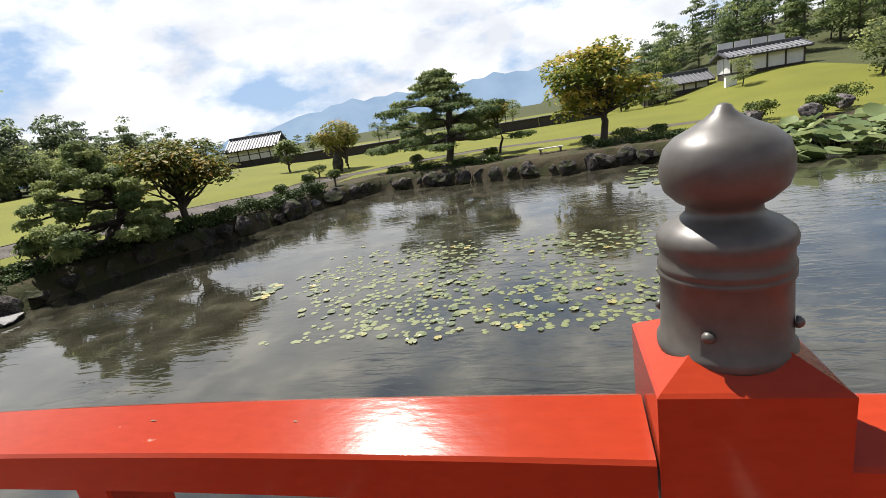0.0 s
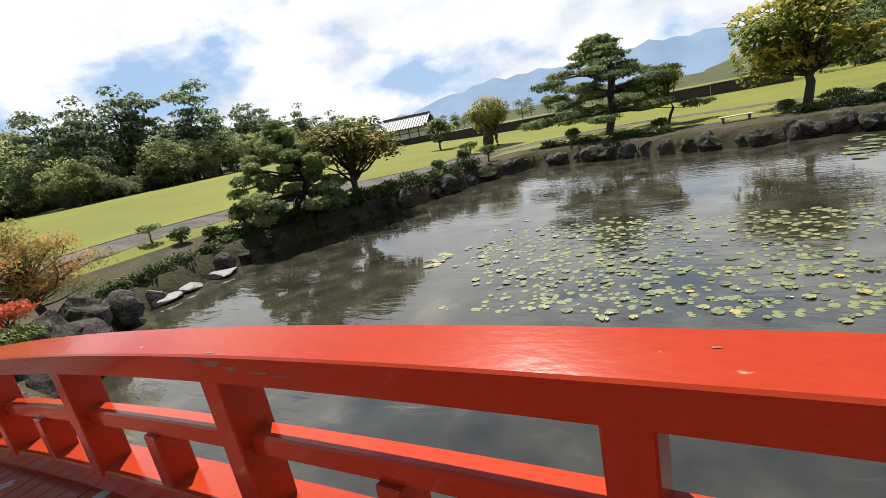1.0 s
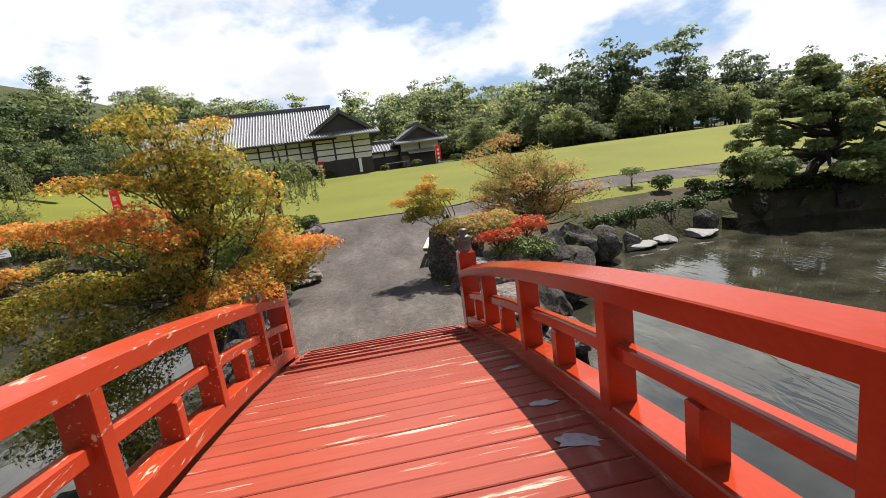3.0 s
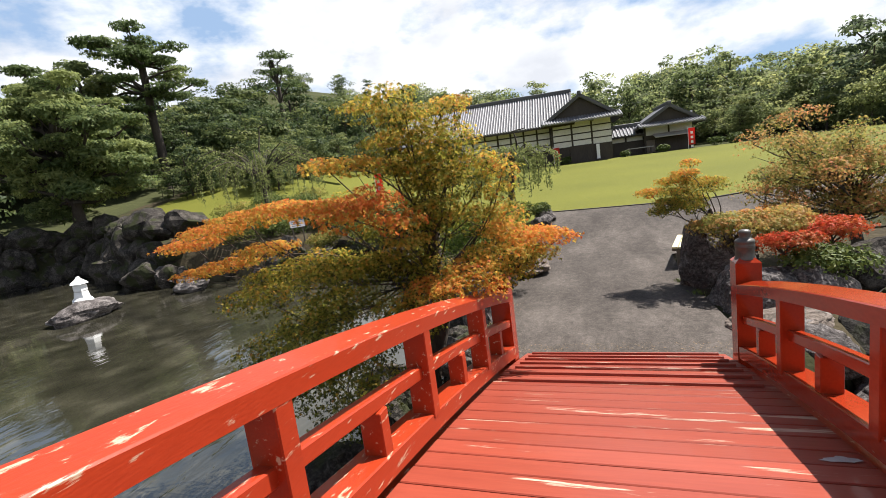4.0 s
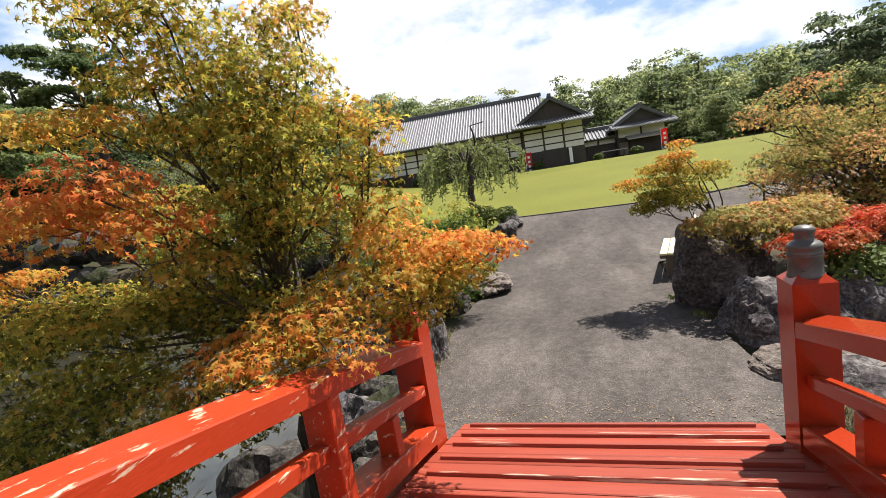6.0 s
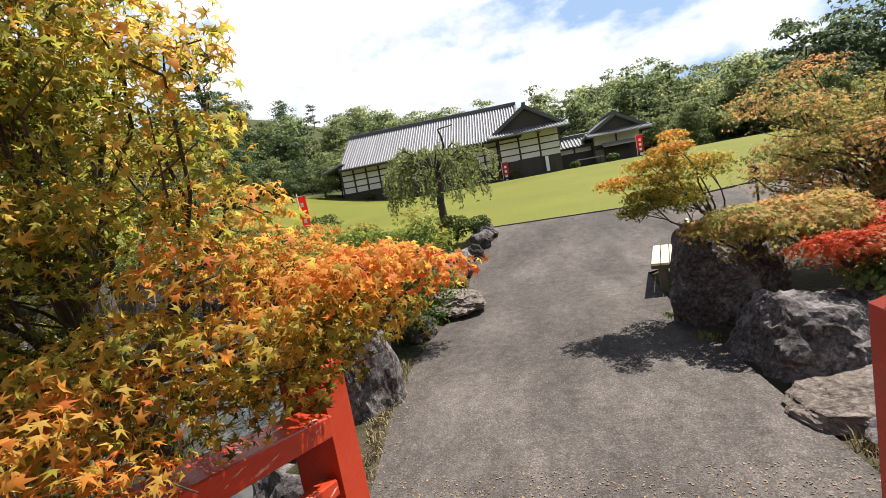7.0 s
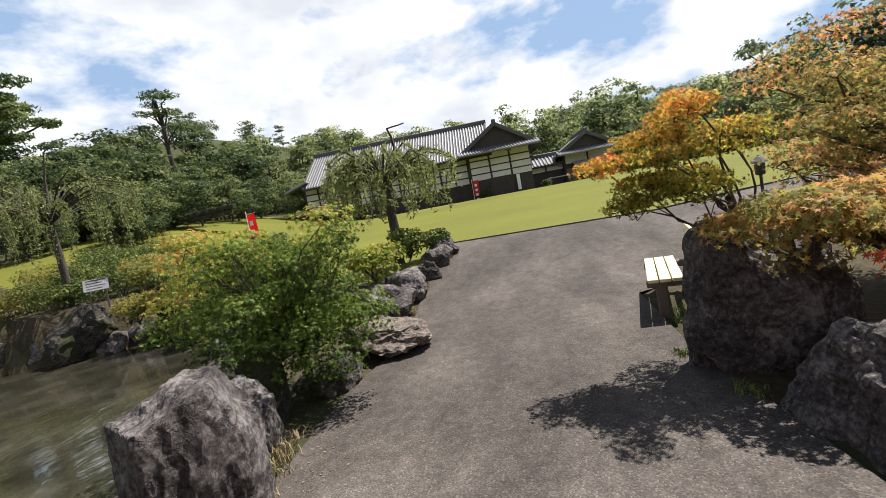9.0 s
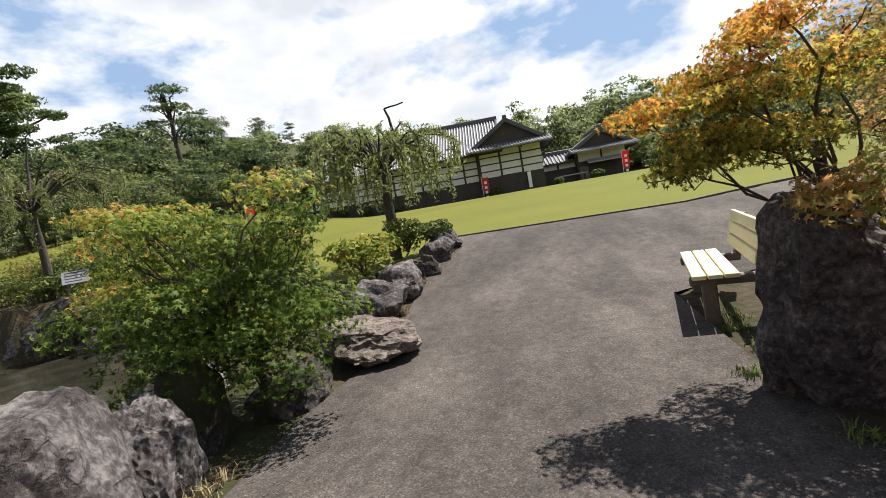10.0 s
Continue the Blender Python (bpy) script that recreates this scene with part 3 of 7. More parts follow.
def edge_distance(px, py, poly):
    """Signed distance to a closed outline, positive outside."""
    poly = np.array(poly)
    best = np.full(px.shape, 1e9)
    inside = np.zeros(px.shape, bool)
    for (x0, y0), (x1, y1) in zip(poly, np.roll(poly, -1, axis=0)):
        ex, ey = x1 - x0, y1 - y0
        t = np.clip(((px - x0) * ex + (py - y0) * ey) / (ex * ex + ey * ey), 0, 1)
        best = np.minimum(best, np.hypot(px - x0 - t * ex, py - y0 - t * ey))
        cross = ((y0 > py) != (y1 > py)) & (px < ex * (py - y0) / (ey if abs(ey) > 1e-9 else 1e-9) + x0)
        inside ^= cross
    return np.where(inside, -best, best)


def ease(a, b, x):
    t = np.clip((x - a) / (b - a), 0, 1)
    return t * t * (3 - 2 * t)


def land(x, y):
    """The lie of the land without pond and road."""
    x, y = np.asarray(x, float), np.asarray(y, float)
    z = 0.78 * ease(14.5, 22.0, -x) + 1.15 * ease(22.0, 52.0, -x)
    z = z + 9.0 * ease(62, 110, -x) + 7.0 * ease(62, 120, -x) * ease(0, 60, -y)
    z = z * (1 - 0.55 * ease(14, 40, y) * ease(-40, -12, x)) * (1 - 0.8 * ease(46, 70, y))
    z = z + 2.7 * ease(12, 30, -y) * ease(18, 44, -x) + 9.0 * ease(34, 80, -y)
    z = z + 2.6 * ease(34, 72, y) * ease(12, 28, x) + 9.0 * ease(74, 120, y) * ease(16, 40, x)
    z = z + 0.25 * ease(16, 30, y) * ease(-30, 4, x) + 6 * ease(40, 120, x)
    return z


def ground_z(x, y):
    x, y = np.asarray(x, float), np.asarray(y, float)
    d = edge_distance(x, y, POND)
    s = ease(-0.55, 0.12, d)
    z = land(x, y) * s - 1.5 * (1 - s)
    return z - 0.09 * ease(0.12, 0.3, -edge_distance(x, y, ROAD))


def axis_steps(lo, hi, step, far):
    inner = np.arange(lo, hi + step, step)
    out, a, g = [], inner[-1], step
    while a < far:
        g *= 1.22
        a += g
        out.append(a)
    neg, a, g = [], inner[0], step
    while a > -far:
        g *= 1.22
        a -= g
        neg.append(a)
    return np.concatenate([neg[::-1], inner, out])


gx, gy = axis_steps(-30, 14, 0.36, 3500), axis_steps(-36, 38, 0.36, 3500)
GX, GY = np.meshgrid(gx, gy, indexing="ij")
GZ = ground_z(GX, GY)
nx, ny = GX.shape
gi = np.arange(nx * ny).reshape(nx, ny)
gf = np.stack([gi[:-1, :-1], gi[1:, :-1], gi[1:, 1:], gi[:-1, 1:]], -1).reshape(-1, 4)
ground_mesh = array_mesh("ground", np.stack([GX, GY, GZ], -1).reshape(-1, 3), gf, smooth=True)
cx, cy = (GX[:-1, :-1] + GX[1:, 1:]).ravel() / 2, (GY[:-1, :-1] + GY[1:, 1:]).ravel() / 2
zone = np.ones(len(cx), dtype=np.int32)
rd, pd = edge_distance(cx, cy, ROAD), edge_distance(cx, cy, POND)
zone[(cx < -18.5) & (cy > -9) & (pd > 2.0)] = 0
zone[(cy > 16) & (pd > 3.0)] = 0
zone[(cx < -19) & (cy <= -9) & (cy > -34) & (pd > 5.5)] = 0
zone[(cx > -17) & (cx < -13) & (cy > 16) & (cy < 34)] = 1
zone[pd < -0.3] = 2
zone[(cx < -57) | (cy < -36) | (cx > 30) | ((cx > 18) & (cy > 78)) | (cy > 130)] = 3
for m in (LAWN, SOIL, BED, WOODLAND):
    ground_mesh.materials.append(m)
ground_mesh.polygons.foreach_set("material_index", zone)
ground = tagged(new("ground", ground_mesh), "garden ground of mown lawn, mossy banks and pond bed", "ground", kind="structure")

wb = bmesh.new()
wb.faces.new([wb.verts.new((x, y, WATER_Z)) for x, y in [(-40, -45), (32, -45), (32, 34), (-40, 34)]])
water = part("water", wb, WATER)
tagged(water, "murky green-brown pond water with small ripples", "water", kind="structure")

from mathutils.geometry import delaunay_2d_cdt


def draped(name, outline, material, lift, step=0.5):
    """A sheet of that outline laid over the land."""
    pts = [Vector(p) for p in outline]
    n = len(pts)
    lo, hi = np.min(np.array(outline), 0), np.max(np.array(outline), 0)
    mx, my = np.meshgrid(np.arange(lo[0], hi[0], step), np.arange(lo[1], hi[1], step))
    mx, my = mx.ravel(), my.ravel()
    keep = edge_distance(mx, my, outline) < -0.2
    pts += [Vector((a, b)) for a, b in zip(mx[keep], my[keep])]
    v, e, f = delaunay_2d_cdt(pts, [(i, (i + 1) % n) for i in range(n)], [], 1, 1e-5)[:3]
    v = np.array([tuple(p) for p in v])
    z = land(v[:, 0], v[:, 1]) + lift
    return array_mesh(name, np.column_stack([v, z]), np.array([tuple(t) for t in f]), material, smooth=True)


road = tagged(new("road", draped("road", ROAD, ASPHALT, 0.01)), "worn grey asphalt garden road with faint pale wheel tracks", "road", kind="structure")


def ribbon(name, line, width, height, material, lift=0.0):
    """A low kerb along a line, following the land."""
    bm = bmesh.new()
    rows = []
    for i, (x, y) in enumerate(line):
        a, b = Vector(line[max(i - 1, 0)]), Vector(line[min(i + 1, len(line) - 1)])
        d = (b - a).normalized()
        s = Vector((-d.y, d.x)) * width / 2
        z = float(land(x, y)) + lift
        rows.append([bm.verts.new(c) for c in ((x - s.x, y - s.y, z - 0.1), (x - s.x, y - s.y, z + height), (x + s.x, y + s.y, z + height), (x + s.x, y + s.y, z - 0.1))])
    for a, b in zip(rows, rows[1:]):
        for i in range(3):
            bm.faces.new((a[i], a[i + 1], b[i + 1], b[i]))
    return part(name, bm, material)


def densify(line, step=0.6):
    out = []
    for (x0, y0), (x1, y1) in zip(line, line[1:]):
        n = max(1, int(math.hypot(x1 - x0, y1 - y0) / step))
        out += [(x0 + (x1 - x0) * i / n, y0 + (y1 - y0) * i / n) for i in range(n)]
    return out + [line[-1]]


kerb = ribbon("lawn_kerb", densify([(x - 0.05, y) for x, y in ROAD[8:19]]), 0.08, 0.035, TIMBER)
tagged(kerb, "thin dark edging strip between lawn and asphalt", "kerb", kind="structure")

# far mountains
mb = bmesh.new()
rngm = np.random.default_rng(5)
az = np.linspace(radians(-75), radians(75), 120)
prev = None
for i, a in enumerate(az):
    d = math.degrees(a)
    h = 60 + 120 * math.exp(-((d + 4) / 14) ** 2) + 90 * math.exp(-((d + 22) / 9) ** 2) + 60 * math.exp(-((d - 26) / 22) ** 2) + 12 * math.sin(d * 1.1) + 8 * math.sin(d * 2.7 + 1) + 5 * math.sin(d * 6.1)
    x, y = 2600 * math.sin(a), 2600 * math.cos(a)
    row = [mb.verts.new((x, y, -30)), mb.verts.new((x * 1.02, y * 1.02, h * 0.5)), mb.verts.new((x * 1.06, y * 1.06, h)), mb.verts.new((x * 1.2, y * 1.2, -30))]
    if prev:
        for k in range(3):
            mb.faces.new((prev[k], row[k], row[k + 1], prev[k + 1]))
    prev = row
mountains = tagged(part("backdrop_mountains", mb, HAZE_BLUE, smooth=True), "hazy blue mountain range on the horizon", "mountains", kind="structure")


# ---- the arched bridge ----
CROWN_X, CROWN_Y, BRIDGE_TURN = 0.0, -0.605, -2.0
bridge_at = pose(CROWN_X, CROWN_Y, 0, 0, 0, BRIDGE_TURN)
HALF = 1.165   # half the clear width between the railings
END = -9.2    # local x of the end posts' near face


def deck_z(u):
    return 1.478 - 0.0146 * u * u


def deck_pitch(u):
    return math.degrees(math.atan(-2 * 0.0146 * u))


bridge = thing("arched_bridge", "red-painted wooden arched garden bridge with worn planks", "bridge", bridge_at)


def along(profile, u0, u1, step, rise, taper=None):
    """A beam of that cross-section (y, z) bent along the deck's curve at a height above it."""
    bm = bmesh.new()
    n = max(2, int(abs(u1 - u0) / step))
    rows = []
    for i in range(n + 1):
        u = u0 + (u1 - u0) * i / n
        rows.append([bm.verts.new((u, y, deck_z(u) + rise + z)) for y, z in profile])
    k = len(profile)
    for a, b in zip(rows, rows[1:]):
        for j in range(k):
            bm.faces.new((a[j], a[(j + 1) % k], b[(j + 1) % k], b[j]))
    bm.faces.new(rows[0])
    bm.faces.new(rows[-1][::-1])
    bmesh.ops.recalc_face_normals(bm, faces=bm.faces)
    return bm


def rect(w, h, c=0.008):
    return [(-w / 2 + c, 0), (w / 2 - c, 0), (w / 2, c), (w / 2, h - c), (w / 2 - c, h), (-w / 2 + c, h), (-w / 2, h - c), (-w / 2, c)]


# planks across the deck, then overlapping treads at the foot
plank_bm = a_box(-0.0955, 0.0955, -HALF - 0.02, HALF + 0.02, -0.05, 0.0, bevel=0.006)
first = part("plank", plank_bm, RED_DECK, bridge)
plank_mesh = first.data
BATTENS = (-9.81, -9.53, -9.29, -8.99, -8.71, -8.41, -8.07)
tread_start = -9.92
u = tread_start + 0.1
first.matrix_basis = pose(u, 0, deck_z(u), 0, deck_pitch(u) * -1, 0)
rngb = random.Random(4)
u += 0.2
while u < 9.9:
    child("plank", plank_mesh, bridge, pose(u, 0, deck_z(u) + rngb.uniform(-0.002, 0.002), 0, -deck_pitch(u), rngb.uniform(-0.1, 0.1)))
    u += 0.2
batten_mesh = None
for k in BATTENS:
    for side in (-1, 1):
        at = pose(side * abs(k), 0, deck_z(k) - 0.004, 0, side * abs(deck_pitch(k)), 0)
        if batten_mesh is None:
            ob = part("batten", a_box(-0.024, 0.024, -HALF + 0.07, HALF - 0.07, 0.0, 0.032, bevel=0.004), RED_DECK, bridge)
            batten_mesh = ob.data
            ob.matrix_basis = at
        else:
            child("batten", batten_mesh, bridge, at)
under = part("deck_underside", along([(-HALF, -0.30), (HALF, -0.30), (HALF, -0.07), (-HALF, -0.07)], -9.9, 9.9, 0.5, 0.0), TIMBER, bridge)
for s in (-1, 1):
    y = s * (HALF + 0.11)
    part("edge_beam", along([(y + a, b) for a, b in rect(0.2, 0.14)], -9.2, 9.2, 0.4, 0.045), RED_WORN if s < 0 else RED, bridge)
    part("side_beam", along([(y + s * 0.02 + a, b) for a, b in rect(0.16, 0.28)], -9.5, 9.5, 0.4, -0.34), RED_WORN, bridge)
    for ux in (-5.2, 0.0, 5.2):
        part("pier", a_box(ux - 0.14, ux + 0.14, y - 0.16 - 0.14 * 0, y + 0.12, -1.6, deck_z(ux) - 0.25, bevel=0.01), TIMBER, bridge)
part("pier_beam", a_box(-5.34, -5.06, -1.3, 1.3, 0.35, 0.6, bevel=0.01), TIMBER, bridge)
part("pier_beam", a_box(5.06, 5.34, -1.3, 1.3, 0.35, 0.6, bevel=0.01), TIMBER, bridge)


def finial_profile(onion):
    """Cast post cap: ringed drum, with or without the onion bulb."""
    p = [(0.113, 0.0), (0.115, 0.006), (0.115, 0.02), (0.108, 0.028), (0.106, 0.1), (0.105, 0.15), (0.109, 0.154), (0.109, 0.162), (0.106, 0.166), (0.109, 0.17), (0.109, 0.178), (0.105, 0.184), (0.105, 0.205), (0.109, 0.212), (0.110, 0.224), (0.106, 0.236), (0.09, 0.25), (0.068, 0.262), (0.06, 0.27), (0.059, 0.282)]
    if onion:
        p += [(0.075, 0.292), (0.094, 0.312), (0.101, 0.335), (0.101, 0.36), (0.093, 0.388), (0.075, 0.407), (0.05, 0.42), (0.03, 0.432), (0.018, 0.442), (0.012, 0.452), (0.004, 0.456)]
    else:
        p += [(0.058, 0.305), (0.06, 0.315), (0.07, 0.33), (0.068, 0.345), (0.05, 0.362), (0.02, 0.37)]
    return p


def rail_side(s, name, worn):
    """One railing: rails, posts and short posts; s: which side of the deck."""
    paint = RED_WORN if worn else RED
    rail = thing(name, "red-painted wooden bridge railing with " + ("flaking paint" if worn else "glossy sunlit top rail"), "railing", bridge_at, "bridge railings")
    y = s * (HALF + 0.09)
    # the top rail sheds water: its inner face of the top leans inwards
    top = [(-s * 0.09, 0.0), (s * 0.07, 0.0), (s * 0.078, 0.012), (s * 0.078, 0.122), (s * 0.055, 0.134), (-s * 0.083, 0.101), (-s * 0.09, 0.094)]
    part("top_rail", along([(y + a, b) for a, b in top], END, 0.105, 0.25, 0.749), paint, rail)
    part("top_rail", along([(y + a, b) for a, b in top], 0.365, -END, 0.25, 0.749), paint, rail)
    part("middle_rail", along([(y + a, b) for a, b in rect(0.085, 0.085)], END, 0.105, 0.25, 0.43), paint, rail)
    part("middle_rail", along([(y + a, b) for a, b in rect(0.085, 0.085)], 0.365, -END, 0.25, 0.43), paint, rail)
    pm = sm = None
    for ux in (-7.95, -6.55, -5.15, -3.82, -2.50, -1.17, 1.66, 3.04, 4.4, 5.8, 7.2, 8.3):
        if pm is None:
            ob = part("post", a_box(-0.052, 0.052, -0.088 if s > 0 else -0.07, 0.07 if s > 0 else 0.088, 0.16, 0.76, bevel=0.006), paint, rail)
            pm = ob.data
        else:
            ob = child("post", pm, rail)
        ob.matrix_basis = pose(ux, y, deck_z(ux))
        um = ux + 0.66
        if sm is None:
            ob = part("short_post", a_box(-0.045, 0.045, -0.065, 0.065, 0.16, 0.435, bevel=0.005), paint, rail)
            sm = ob.data
        else:
            ob = child("short_post", sm, rail)
        ob.matrix_basis = pose(um, y, deck_z(um))
    child("short_post", sm, rail, pose(-8.6, y, deck_z(-8.6)))
    return rail


def newel(s, ux, base, top, cap, label):
    """A stout post with a shallow pyramid top and, where it has one, a cast cap."""
    y = s * (HALF + 0.13 if cap == "onion" else HALF + (0.12 if s > 0 else 0.15))
    post = thing("bridge_post", label, "post", bridge_at @ pose(ux, y, 0), "bridge newel posts")
    bm = bmesh.new()
    h = 0.134 if cap == "onion" else 0.116
    prof = [(h - 0.006, base), (h, base + 0.01), (h, top - 0.006), (h - 0.006, top)]
    rings = [[bm.verts.new((a * r, b * r, z)) for a, b in ((-1, -1), (1, -1), (1, 1), (-1, 1))] for r, z in prof]
    rings.append([bm.verts.new((a * 0.07, b * 0.07, top + 0.038)) for a, b in ((-1, -1), (1, -1), (1, 1), (-1, 1))])
    for a, b in zip(rings, rings[1:]):
        for i in range(4):
            bm.faces.new((a[i], a[(i + 1) % 4], b[(i + 1) % 4], b[i]))
    bm.faces.new(rings[-1])
    bm.faces.new(rings[0][::-1])
    part("shaft", bm, RED, post)
    if cap:
        c = part("cap", lathe(finial_profile(cap == "onion"), 36), BRONZE, post, "dull bronze onion-shaped cap" if cap == "onion" else "dull bronze ringed cap", smooth=True)
        c.matrix_basis = pose(0, 0, top + 0.014) @ Matrix.Diagonal((0.93, 0.93, 0.9, 1) if cap == "onion" else (0.84, 0.84, 0.84, 1))
        for k in range(4):
            a = radians(-118 + 90 * k)
            st = part("stud", lathe([(0.011, 0.0), (0.011, 0.006), (0.007, 0.011), (0.002, 0.013)], 10), BRONZE, c, smooth=True)
            st.matrix_basis = pose(0.108 * math.cos(a), 0.108 * math.sin(a), 0.068) @ Euler((0, radians(90), a)).to_matrix().to_4x4()
    return post


rail_north = rail_side(1, "bridge_railing", False)
rail_side(-1, "bridge_railing", True)
for s in (1, -1):
    newel(s, 0.243, deck_z(0.27) - 0.3, 2.458, "onion", "square red bridge post with a bronze onion cap")
    newel(s, END - 0.14, -0.4, 1.31 if s > 0 else 1.29, "ringed", "square red end post with a ringed bronze cap" if s > 0 else "square red end post with a ringed bronze cap under maple leaves")
    newel(s, -END + 0.14, -0.4, 1.31, "ringed", "square red end post with a ringed bronze cap")


def flake(rail, s, ux, long, wide, seed, off=0.0, edge=False):
    """Bare splintered wood on a top rail where the paint has split away."""
    rng = np.random.default_rng(seed)
    bm = bmesh.new()
    ring = []
    for k in range(22):
        w = 2 * math.pi * k / 22
        q = rng.uniform(0.45, 1.2)
        ring.append(bm.verts.new((long * 0.6 * q * math.cos(w), wide * 0.55 * q * math.sin(w), 0.0)))
    bm.faces.new(ring)
    ob = part("flake", bm, SPLINTER, rail, "splintered bare wood in the paint")
    if edge:
        ob.matrix_basis = pose(ux, s * (HALF - 0.0006), deck_z(ux) + 0.749 + 0.078 + off, s * 90, -deck_pitch(ux), 0)
    else:
        ob.matrix_basis = pose(ux, s * (HALF + 0.085 + off), deck_z(ux) + 0.749 + 0.1212 + off * 0.24, s * 13.5, -deck_pitch(ux), rng.uniform(-4, 4))


for ux, long, wide, off in ((-2.55, 0.10, 0.018, 0.0), (-2.43, 0.08, 0.024, -0.004), (-2.33, 0.07, 0.018, -0.018), (-2.22, 0.10, 0.01, -0.03), (-2.1, 0.09, 0.008, -0.036), (-2.66, 0.06, 0.008, 0.004)):
    flake(rail_north, 1, ux, long, wide, int(abs(ux) * 100), off, True)
for ux, long, wide, off in ((-2.45, 0.05, 0.006, -0.07), (-0.62, 0.012, 0.003, 0.0), (-1.02, 0.018, 0.004, 0.01)):
    flake(rail_north, 1, ux, long, wide, int(abs(ux) * 100), off)


# ---- trees ----
def tree(name, label, category, base, fork, clumps, count, size, outline, leaf, seed, trunk_r=0.12, group="", limb_r=0.45, lean=0.12, low=0.3, **k):
    """A tapered trunk with a limb to every clump of leaves."""
    rng = np.random.default_rng(seed)
    t = thing(name, label, category, pose(*base), group)
    b = np.array(base)
    rel = [(tuple(np.array(c) - b), r, tone) for c, r, tone in clumps]
    f = np.array(fork) - b
    trunk = curve_path((0, 0, -0.25), tuple(f), trunk_r * 1.15, trunk_r * 0.75, lean, 6, rng)
    v, q = tubes([trunk], 10)
    child("trunk", array_mesh("trunk", v, q, BARK, smooth=True), t)
    top = max(c[2] for c, r, tone in rel)
    paths = []
    for c, r, tone in rel:
        start = f * min(1.0, max(low, 0.2 + 0.65 * c[2] / max(top, 0.1)))
        on = trunk[min(len(trunk) - 1, int(len(trunk) * float(np.linalg.norm(start) / max(np.linalg.norm(f), 0.01)) * 0.99))][0]
        paths.append(curve_path(on, c, trunk_r * limb_r, trunk_r * min(0.12, limb_r * 0.4), 0.08 * np.linalg.norm(np.array(c) - on), 5, rng))
        for _ in range(3):
            tip = np.array(c) + rng.normal(0, 0.45, 3) * np.array(r)
            paths.append(curve_path(paths[-1][3][0] if _ == 0 else c, tuple(tip), trunk_r * min(0.14, limb_r * 0.4), trunk_r * min(0.04, limb_r * 0.15), 0.05, 3, rng))
    v, q = tubes(paths, 6)
    child("branchwork", array_mesh("branchwork", v, q, BARK, smooth=True), t)
    crown("crown", rel, count, size, outline, leaf, seed + 1, t, **k)
    return t


def cloud(center, spread, n, radii, tones, seed, flat=0.6):
    """Clumps scattered through an ellipsoid."""
    rng = np.random.default_rng(seed)
    out = []
    for i in range(n):
        d = rng.normal(size=3)
        d /= np.linalg.norm(d)
        p = np.array(center) + d * rng.uniform(0.35, 0.95) * np.array(spread)
        r = rng.uniform(*radii)
        out.append((tuple(p), (r, r * rng.uniform(0.8, 1.1), r * flat), rng.uniform(*tones)))
    return out


